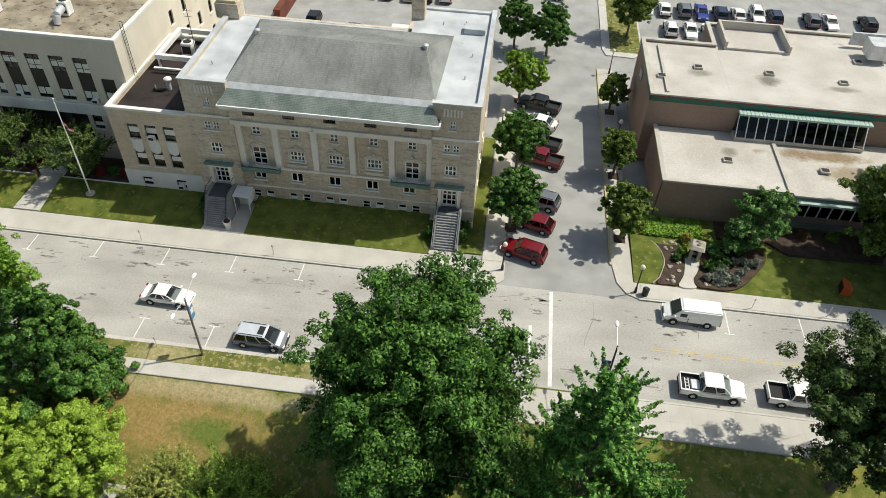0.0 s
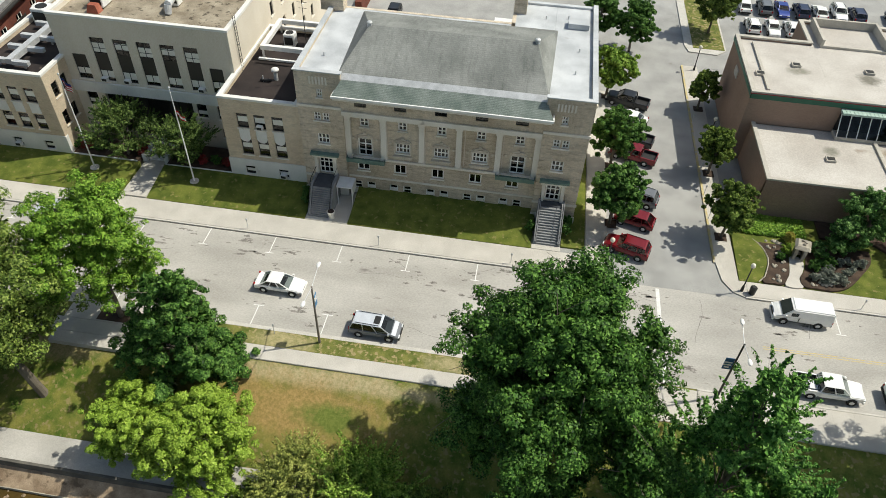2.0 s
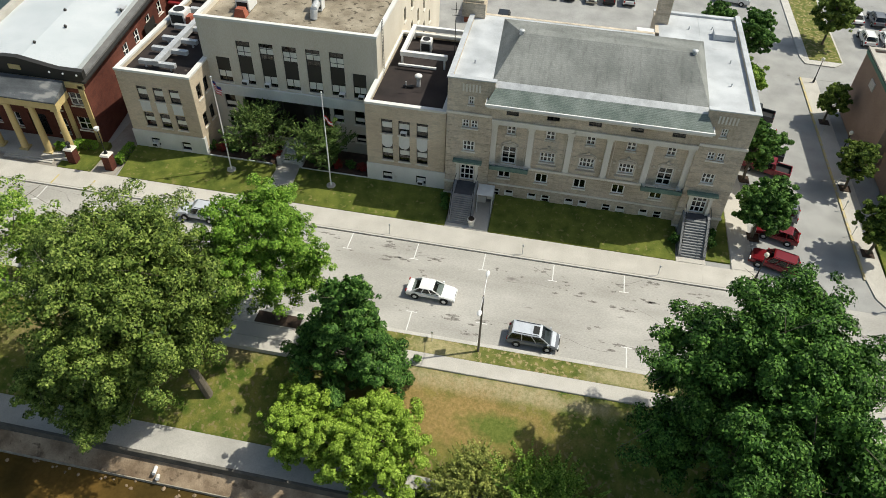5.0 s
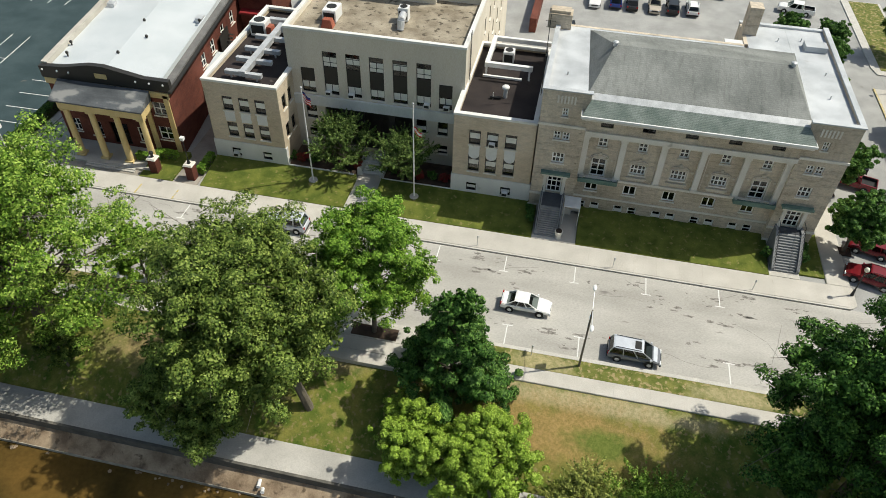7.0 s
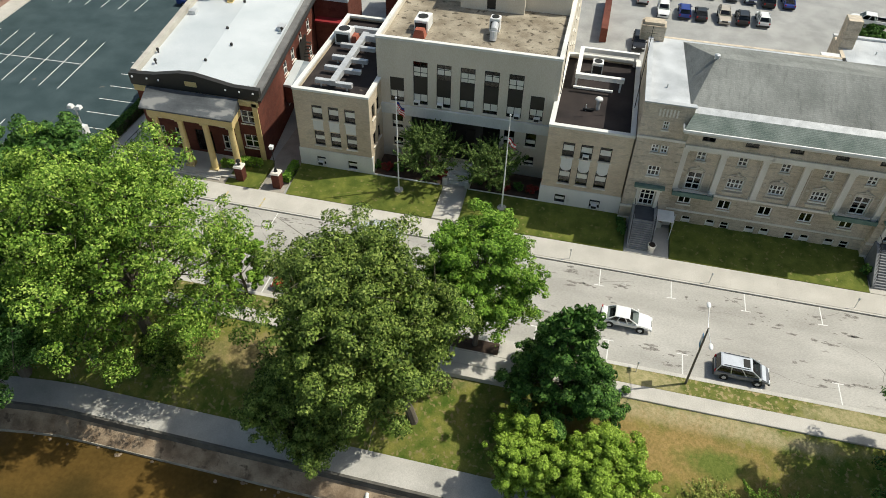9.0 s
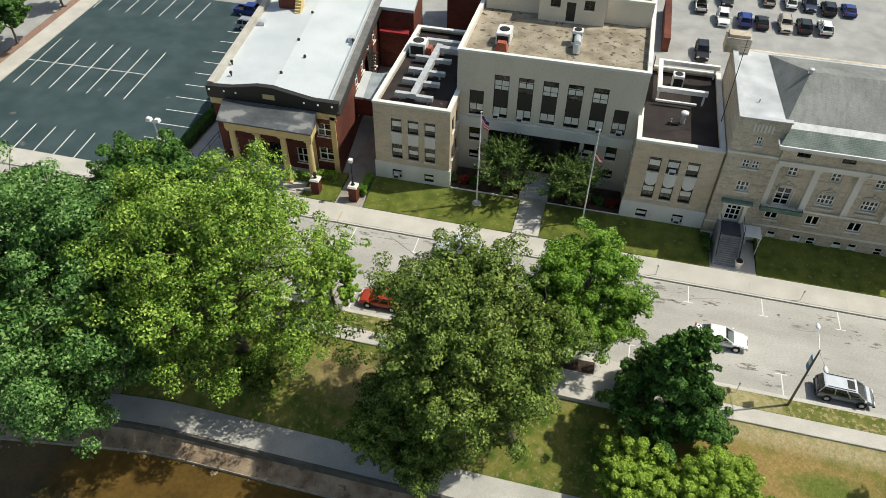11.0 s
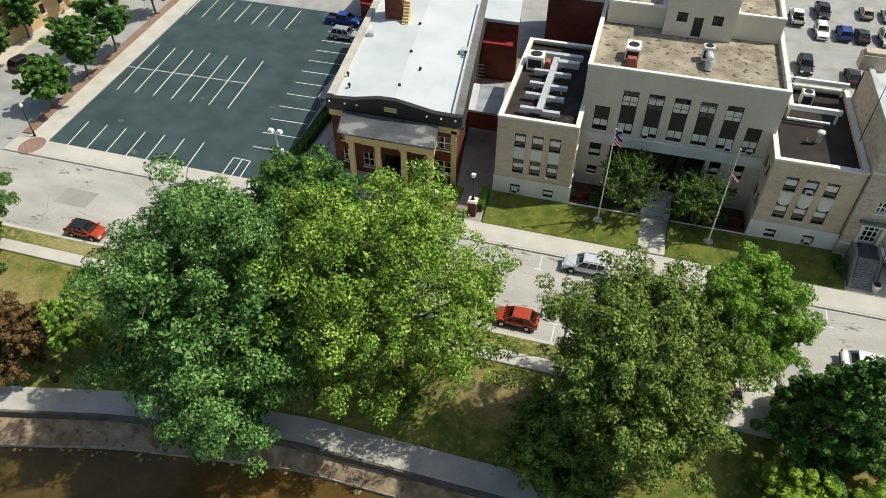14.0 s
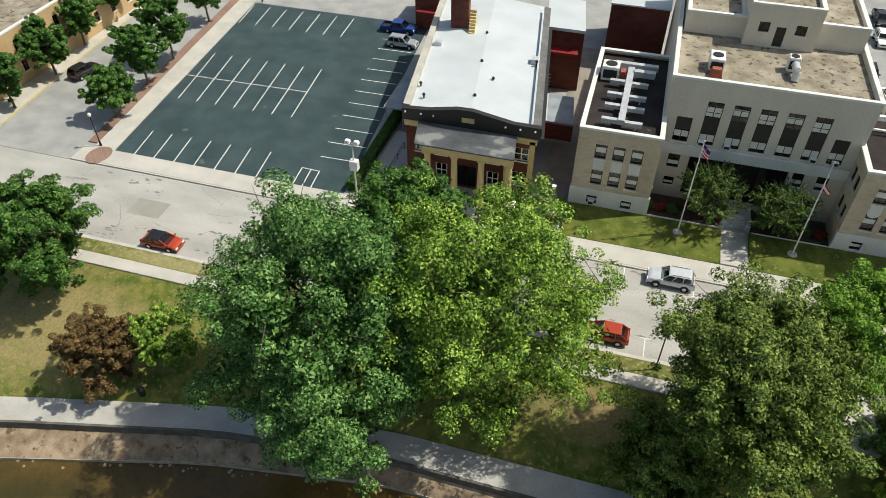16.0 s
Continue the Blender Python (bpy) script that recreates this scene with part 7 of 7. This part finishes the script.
# ---- gates, planting and garden ----
for x, y, lit in ((-74.0, 53.4, False), (-69.55, 53.3, True)):
    p = thing("brick_pillar", (x, y, 0.1), "red brick gate pillar with a stone cap" + (" and lamp" if lit else " and urn"), "pillar", "gate pillars")
    part("shaft", made((x - 0.45, x + 0.45, y - 0.45, y + 0.45, 0.1, 2.0)), M_REDBRICK, p)
    part("cap", made((x - 0.55, x + 0.55, y - 0.55, y + 0.55, 2.001, 2.2, (0.1, 0.1))), M_LIME, p)
    bm = bmesh.new()
    if lit:
        tube(bm, (x, y, 2.2), (x, y, 2.6), 0.22, 0.1, 10)
        tube(bm, (x, y, 2.6), (x, y, 5.2), 0.05, 0.045, 8)
        part("lamp_pole", bm, M_BLACKMETAL, p)
        part("lantern", made((x - 0.17, x + 0.17, y - 0.17, y + 0.17, 5.2, 5.6, (-0.05, -0.05))), M_WHITEMETAL, p)
    else:
        tube(bm, (x, y, 2.2), (x, y, 2.5), 0.2, 0.1, 10)
        ball(bm, (x, y, 2.7), 0.26, seg=10)
        part("urn", bm, M_BLACKMETAL, p)


def shrub(x, y, z, h, r, leaves, label, seed, count=1800, leaf=0.1):
    tree((x, y, z), h, r, leaves, label, count, leaf, 0.05, 12, 0.0, seed=seed, name="shrub", group="shrubs", loose=0.4)


def hedge(x0, x1, y0, y1, z0, z1, label, seed, per=260):
    rng = np.random.RandomState(seed)
    h = thing("hedge", ((x0 + x1) / 2, (y0 + y1) / 2, z0), label, "hedge")
    n = int(per * ((x1 - x0) * (y1 - y0) + 2 * (x1 - x0 + y1 - y0) * (z1 - z0))) + 50
    p = np.stack([rng.uniform(x0, x1, n), rng.uniform(y0, y1, n), rng.uniform(z0, z1, n)], 1)
    side = rng.randint(0, 4, n)
    p[side == 0, 2] = z1
    p[side == 1, 2] = z1
    p[side == 2, 1] = np.where(rng.rand((side == 2).sum()) < 0.6, y0, y1)
    p[side == 3, 0] = np.where(rng.rand((side == 3).sum()) < 0.5, x0, x1)
    p += rng.normal(size=(n, 3)) * 0.04
    nr = rng.normal(size=(n, 3)) + (0, -0.4, 0.8)
    nr /= np.linalg.norm(nr, axis=1)[:, None]
    f = new("foliage", leaf_mesh("foliage", p - np.array(h.location), nr, 0.075 * rng.uniform(0.7, 1.4, n), L_BRIGHT if "bright" in label else L_DARK, rng))
    f.parent = h
    part("core", made((x0 + 0.08, x1 - 0.08, y0 + 0.08, y1 - 0.08, z0 - 0.1, z1 - 0.06)), M_BARK, h)


hedge(-77.0, -74.4, 54.6, 55.3, 0.3, 1.2, "clipped bright green hedge by the portico", 91)
hedge(-75.0, -72.6, 55.4, 56.2, 0.3, 1.3, "clipped bright green hedge below the windows", 92)
hedge(-69.2, -68.5, 54.0, 57.0, 0.3, 1.2, "clipped bright green hedge beside the drive", 93)
hedge(-93.0, -92.0, 53, 80, 0.1, 1.3, "long clipped dark hedge along the car park", 94)
for x0, x1 in ((-59.5, -51.9), (-48.5, -40.85)):
    solid("flower_bed", made((x0, x1, 57.25, 61.25, 0.3, 0.92)), M_MULCH, "dark mulch bed with red flowers before the entrance", "flower bed")
    solid("bed_kerb", made((x0 - 0.1, x1, 57.1, 57.24, 0.3, 1.0)), M_WHITESTONE, "low pale stone kerb of the flower bed", "kerb")
for k, (x, y) in enumerate(((-59.5, 58.6), (-58.3, 58.4), (-57.0, 58.5), (-44.6, 58.3), (-43.2, 58.6), (-41.8, 58.4), (-47.8, 58.6), (-51.8, 58.7))):
    shrub(x, y, 0.85, 0.9, 0.7, L_RED if k % 2 else L_DARK, "low red flowering shrub by the entrance" if k % 2 else "low dark shrub by the entrance", 100 + k, 900)
st = thing("entrance_steps", (-50.2, 58.6, 0.3), "pale stone steps with low side walls", "steps")
for k in range(5):
    part("step", made((-51.2, -49.2, 58.4 + 0.36 * k, 61.5, 0.2 + 0.19 * k + 0.002, 0.2 + 0.19 * (k + 1))), M_WHITESTONE, st)
for x in (-51.75, -49.18):
    part("cheek_wall", made((x, x + 0.53, 58.0, 61.3, 0.2, 1.25)), M_WHITESTONE, st)
pl = thing("stone_urn", (-28.55, 52.85, 0.15), "pale stone planter urn at the foot of the stairs", "planter")
bm = bmesh.new()
tube(bm, (-28.55, 52.85, 0.15), (-28.55, 52.85, 0.4), 0.35, 0.25, 14)
tube(bm, (-28.55, 52.85, 0.4), (-28.55, 52.85, 1.05), 0.28, 0.45, 14)
part("bowl", bm, M_LIME, pl)
bm = bmesh.new()
ball(bm, (-28.55, 52.85, 1.08), 0.34, 1, 1, 0.6)
part("soil_plant", bm, M_MULCH, pl)
for k, (x, y) in enumerate(((-31.7, 54.4), (-31.9, 55.6), (-7.9, 54.5), (-4.2, 54.6), (-4.1, 56))):
    shrub(x, y, 0.4, 1.3, 0.55, L_DARK, "small dark shrub beside the stairs", 120 + k, 900)
# corner garden
def bed(outline, z0, z1, name, material, label, category, kind=""):
    """A flat bed or path with a smooth closed outline."""
    n, pts = len(outline), []
    for i in range(n):
        p0, p1, p2, p3 = [Vector(outline[(i + k) % n]) for k in (-1, 0, 1, 2)]
        for k in range(4):
            q = k / 4
            pts.append(0.5 * (2 * p1 + (p2 - p0) * q + (2 * p0 - 5 * p1 + 4 * p2 - p3) * q * q + (3 * p1 - p0 - 3 * p2 + p3) * q ** 3))
    bm = bmesh.new()
    slab(bm, [(p.x, p.y) for p in pts], z0, z1)
    return solid(name, bm, material, label, category, kind)


BED_L = [(15.2, 51.6), (16.3, 51.52), (17.2, 51.6), (17.9, 53.0), (18.15, 54.4), (18.3, 55.6), (18.2, 57.2), (17.6, 58.3), (16.0, 58.2), (15.25, 57.6), (16.0, 56.6), (16.3, 55.1), (15.9, 53.3)]
BED_R = [(19.1, 51.65), (20.4, 51.55), (21.9, 51.52), (23.5, 52.3), (25.3, 54.4), (26.6, 56.4), (26.4, 58.6), (23.4, 58.8), (21.2, 58.4), (20.2, 56.4), (19.7, 54.2), (18.95, 52.7)]
bed(BED_L, 0.1, 0.34, "mulch_bed", M_MULCH, "brown bark mulch bed with stones", "flower bed")
bed(BED_R, 0.1, 0.36, "mulch_bed", M_MULCH, "brown bark mulch bed under shrubs", "flower bed")
bed([(17.35, 51.47), (19.0, 51.47), (18.85, 52.6), (19.4, 53.7), (19.72, 54.9), (19.5, 55.7), (18.5, 55.7), (18.3, 54.8), (18.0, 53.1)], 0.1, 0.3, "path_garden", M_WALK, "pale path into the corner garden", "path", "structure")
bm = bmesh.new()
slab(bm, [(22.0, 58.85), (27.2, 58.9), (29.0, 57.4), (44, 57.6), (44, 61.5), (22.0, 61.5)], 0.1, 0.62)
solid("mulch_bed", bm, M_MULCH, "dark planted bed along the low building", "flower bed")
rng = np.random.RandomState(5)
edging = [Vector((x, y, 0.3)) for x, y in ((14.8, 51.5), (15.5, 52.3), (15.86, 53.3), (16.15, 54.2), (16.25, 55.1), (16.1, 56.0), (15.9, 56.6), (15.55, 57.2), (15.1, 57.7))]
bm = bmesh.new()
for p, q in zip(edging, edging[1:]):
    tube(bm, p, q, 0.07, 0.07, 6)
solid("bed_edging", bm, M_STONE, "curved pale edging between grass and mulch", "edging")
rock = []
for k in range(3):
    bm = bmesh.new()
    bmesh.ops.create_icosphere(bm, subdivisions=1, radius=0.22)
    for v in bm.verts:
        v.co *= rng.uniform(0.75, 1.25)
        v.co.z *= 0.7
    rock.append(mesh_of("garden_stone", bm, M_STONE))
for k in range(44):
    f = rng.uniform(0, 1)
    if k < 20:
        x, y = 16.1 + 0.5 * math.sin(3 * f) + rng.uniform(0, 1.35), 51.9 + 6.0 * f
    elif k < 26:
        x, y = rng.uniform(16.3, 17.9), rng.uniform(55.7, 57.9)
    else:
        x, y = 19.4 + 3.6 * f, 51.85 + 0.6 * f * f + rng.uniform(0, 0.55)
    o = new("garden_stone", rock[k % 3])
    o.matrix_basis = pose(x, y, 0.38, 0, 0, rng.uniform(0, 360)) @ Matrix.Scale(rng.uniform(0.55, 1.3), 4)
    tagged(o, "pale rounded stone in the mulch bed", "stone", "garden stones")
# the stone shelter stands slightly turned
ga = thing("stone_garden_arch", (19.6, 56.1, 0.28), "pale stone garden shelter with a dark plaque", "monument")
for x in (-0.62, 0.28):
    part("pier", made((x, x + 0.34, -0.7, 0.7, 0.0, 1.5)), M_STONE, ga, local=True)
part("back_wall", made((-0.28, 0.28, 0.3, 0.7, 0.0, 1.5)), M_STONE, ga, local=True)
part("plaque", made((-0.24, 0.24, 0.22, 0.299, 0.5, 1.2)), M_FRAMED, ga, local=True)
part("lintel", made((-0.62, 0.62, -0.7, 0.7, 1.501, 1.75)), M_STONE, ga, local=True)
part("roof_slab", made((-0.85, 0.85, -0.95, 0.95, 1.751, 2.05, (0.25, 0.3))), M_STONE, ga, local=True)
for x, y in ((-0.1, 0.35), (0.2, 0.1), (0.05, -0.25)):
    bm = bmesh.new()
    ball(bm, (x, y, 2.13), 0.16, 1.2, 0.9, 0.7, 8)
    part("cap_stone", bm, M_STONE, ga, local=True)
ga.matrix_basis = pose(19.3, 55.9, 0.28, 0, 0, -14) @ Matrix.Scale(0.9, 4)
for k, (x, y, h, r, m, lab) in enumerate(((18.6, 57.9, 1.2, 0.75, L_GOLD, "yellow green garden shrub"), (18.1, 56.2, 1.1, 0.6, L_LIME, "yellow green rounded shrub"), (17.5, 55.2, 0.7, 0.45, L_DARK, "low dark garden plant"), (21.1, 56.5, 1.7, 0.95, L_GREY, "grey green garden shrub beside the stone shelter"),
                                          (21.6, 55.0, 1.3, 1.0, L_DARK, "dark garden shrub"), (20.5, 54.3, 0.9, 0.7, L_DARK, "dark garden shrub"), (23.2, 57.3, 1.8, 1.2, L_DARK, "dark garden shrub"), (31, 60.4, 1.2, 0.8, L_RUST, "rusty low shrub by the wall"), (34, 60.6, 1.1, 0.8, L_OLIVE, "low shrub by the wall"))):
    shrub(x, y, 0.3, h, r, m, lab if len(lab.split()) > 3 else lab + " in the corner bed", 140 + k, 2200)
for k, (x, y) in enumerate(((20.1, 52.7), (20.75, 52.7), (21.1, 53.5), (21.9, 54.2), (21.25, 52.4), (21.9, 52.5), (22.4, 53.1), (22.85, 52.6), (23.1, 55.1), (23.95, 55.6), (24.6, 55.2), (25.3, 55.3), (24.0, 54.2), (21.7, 53.3), (23.2, 53.6))):
    shrub(x, y, 0.3, 0.85 + 0.12 * (k % 3), 0.42 + 0.07 * (k % 2), L_SILVER, "rounded pale flowering shrub in the corner bed", 170 + k, 700, 0.09)
bm_n = np.random.RandomState(8)
n = 5200
p = np.stack([bm_n.uniform(14.0, 20.6, n), bm_n.uniform(58.3, 61.4, n), bm_n.uniform(0.35, 0.75, n)], 1)
nr = bm_n.normal(size=(n, 3)) * 0.5 + (0, 0, 1)
nr /= np.linalg.norm(nr, axis=1)[:, None]
gc = thing("ground_cover", (17.5, 60.2, 0.3), "dense bright green ground cover plants by the wall", "plants", kind="stuff")
f = new("foliage", leaf_mesh("foliage", p - np.array(gc.location), nr, 0.11 * bm_n.uniform(0.7, 1.4, n), L_BRIGHT, bm_n))
f.parent = gc
bx = thing("orange_equipment_box", (33.5, 53.3, 0.2), "orange metal box with a sloped lid on the lawn", "box")
P_BOX = paint("orange_metal", (0.5, 0.09, 0.02))
part("case", profile([(0.45, 0.0), (0.45, 0.75), (-0.45, 1.15), (-0.45, 0.0)], 0.62, 0.03), P_BOX, bx, local=True)
bm = bmesh.new()
slab(bm, [(-0.5, -0.66), (0.5, -0.66), (0.5, 0.66), (-0.5, 0.66)], 0.0, 0.06)
for v in bm.verts:
    v.co.z += 0.962 - 0.445 * v.co.x
part("lid", bm, paint("orange_metal_lid", (0.55, 0.12, 0.03)), bx, local=True)
part("dark_panel", made((-0.49, -0.451, -0.5, 0.5, 0.1, 0.95)), M_TRIM, bx, local=True)
bx.matrix_basis = pose(33.5, 53.3, 0.2, 0, 0, -8)
# floodlight mast at the car park
fm = thing("floodlight_mast", (-91.4, 51.9, 0.14), "metal floodlight mast with white fixtures at the car park", "floodlight")
bm = bmesh.new()
tube(bm, (-91.4, 51.9, 0.14), (-91.4, 51.9, 7.6), 0.12, 0.08, 10)
part("mast", bm, M_METAL, fm)
part("cabinet", made((-91.8, -90.9, 51.5, 52.2, 4.2, 5.4)), M_WHITEMETAL, fm)
for x in (-91.9, -90.9):
    bm = bmesh.new()
    tube(bm, (-91.4, 51.9, 7.2), (x, 51.9, 7.6), 0.03, 0.03, 6)
    part("bracket", bm, M_METAL, fm)
    part("floodlight", made((x - 0.3, x + 0.3, 51.6, 52.2, 7.6, 7.95, (0.08, 0.08))), M_WHITEMETAL, fm)
# river bank
for x, y, l in ((-49.4, 22.55, 0.7), (-48.9, 21.9, 0.4)):
    bm = bmesh.new()
    tube(bm, (x, y, -3.95), (x + 0.15, y - l, -3.8), 0.16, 0.16, 10)
    solid("drain_pipe", bm, M_WHITEMETAL, "short white pipe end on the river ledge", "pipe")
rocks = []
for k in range(4):
    bm = bmesh.new()
    bmesh.ops.create_icosphere(bm, subdivisions=1, radius=0.28)
    for v in bm.verts:
        v.co *= rng.uniform(0.7, 1.3)
        v.co.z *= 0.6
    rocks.append(mesh_of("bank_stone", bm, M_BANK))
bm = bmesh.new()
ribbon(bm, lambda x: shore(x) - ledge(x) - 0.08, lambda x: shore(x) - ledge(x) - 0.01, -190, 60, -4.9, -4.4)
solid("trim_waterline", bm, M_STONE, "pale broken edging at the waterline", "edging", "structure")
bm = bmesh.new()
slab(bm, [(-119.6, 12.3), (-119.4, 12.25), (-118.9, 14.9), (-119.1, 14.95)], -4.0, -3.85)
solid("white_plank", bm, M_WHITEMETAL, "white painted plank across the river ledge", "plank")
copy_thing(bin_, pose(-101.2, 22.9, -2.75))
for k in range(60):
    x = rng.uniform(-118, -38)
    o = new("bank_stone", rocks[k % 4])
    o.matrix_basis = pose(x, shore(x) - ledge(x) - 0.15 - abs(rng.normal()) * 0.35, -4.7, 0, 0, rng.uniform(0, 360)) @ Matrix.Scale(rng.uniform(0.3, 0.8), 4)
    tagged(o, "rough brown stone at the water's edge", "stone", "bank stones")
# yellow kerb marks and cracks in the street
solid("kerb_marks", made((-70.2, -70.0, 49.4, 51.0, 0.14, 0.145), (-74.6, -74.4, 49.4, 51.0, 0.14, 0.145)), M_YELLOW, "yellow marks across the pavement", "road marking", "structure")
bm = bmesh.new()
for k in range(46):
    x, y = rng.uniform(-125, 40), rng.uniform(38.2, 48.8)
    a = rng.choice([0.0, 0.0, math.pi / 2]) + rng.normal() * 0.25
    for s in range(rng.randint(3, 9)):
        a += rng.normal() * 0.2
        nx, ny = x + 0.7 * math.cos(a), y + 0.7 * math.sin(a)
        if not 37.9 < ny < 49.0:
            break
        w = rng.uniform(0.015, 0.035)
        dx, dy = -math.sin(a) * w, math.cos(a) * w
        bm.faces.new([bm.verts.new(c) for c in ((x - dx, y - dy, 0.003), (nx - dx, ny - dy, 0.003), (nx + dx, ny + dy, 0.003), (x + dx, y + dy, 0.003))])
        x, y = nx, ny
solid("road_cracks", bm, M_CRACK, "dark hairline cracks in the concrete street", "cracks", "stuff")
bm = bmesh.new()
for k in range(150):
    near = rng.rand() < 0.5
    x, y = rng.uniform(-125, 40), (rng.uniform(38.3, 40.6) if near else rng.uniform(46.0, 48.6)) if rng.rand() < 0.72 else rng.uniform(38, 49)
    for b in range(rng.randint(3, 11)):
        bx, by = x + rng.normal() * 0.75, min(48.8, max(38.1, y + rng.normal() * 0.28))
        r0, q, sl = 0.04 + 0.3 * rng.rand() ** 2.2, rng.uniform(0.8, 2.6), rng.uniform(-0.4, 0.4)
        pts = []
        for i in range(16):
            a, f = i * math.pi / 8, r0 * rng.uniform(0.45, 1.15)
            pts.append((bx + q * f * math.cos(a) + sl * f * math.sin(a), by + 0.55 * f * math.sin(a)))
        bm.faces.new([bm.verts.new((px, py, 0.0022 + 0.0001 * (b % 5))) for px, py in pts])
solid("oil_stains", bm, mat("oil_stain", (0.15, 0.14, 0.125), (0.34, 0.32, 0.295), scale=9, fine=9, detail=9), "dark oil stains in the parking bays", "stains", "stuff")


for x, y in ((12.0, 82.0), (11.8, 68.4), (11.9, 57.6), (0.5, 57.6), (0.6, 67.6), (0.2, 82.6)):
    solid("tree_pit", made((x - 0.6, x + 0.6, y - 0.6, y + 0.6, -0.1, 0.155)), M_MULCH, "square brown soil pit round a street tree", "tree pit")
bm = bmesh.new()
slab(bm, [(11.7, 99.0), (12.2, 97.2), (16.2, 97.0), (17.6, 98.4), (17.8, 122), (11.7, 122)], -0.2, 0.14)
solid("kerb_island", bm, M_KERB, "pale kerbed island between street and car park", "kerb", "structure")
solid("grass_island", made((12.9, 17.4, 98.4, 121.8, -0.1, 0.17)), M_VERGE, "dry grass of the kerbed island", "grass", "structure")


# ---- pavement slabs ----
def slabs(parent, x0, x1, y0, y1, z, nx, ny):
    """Cast slabs side by side with open joints, on one shared mesh."""
    w, d, g = (x1 - x0) / nx, (y1 - y0) / ny, 0.0012
    bm = made((-w / 2 + g, w / 2 - g, -d / 2 + g, d / 2 - g, 0.0, 0.035, (0.0008, 0.0008)))
    me = mesh_of("slab", bm, M_SLAB)
    for i in range(nx):
        for j in range(ny):
            o = new("slab", me)
            o.parent = parent
            o.matrix_basis = Matrix.Translation((x0 + (i + 0.5) * w, y0 + (j + 0.5) * d, z))


slabs(PAVE["pavement_north"], -126.0, -0.6, 49.45, 52.15, 0.108, 56, 1)
slabs(PAVE["pavement_south"], -126.0, 2.3, 34.13, 35.57, 0.098, 84, 1)
slabs(PAVE["pavement_south_plaza"], 7.7, 41.9, 34.05, 37.45, 0.098, 19, 2)
slabs(PAVE["pavement_corner"], 13.6, 42.4, 49.45, 51.4, 0.108, 16, 2)
slabs(PAVE["pavement_building_side"], -2.05, 0.05, 52.3, 83.9, 0.108, 1, 16)
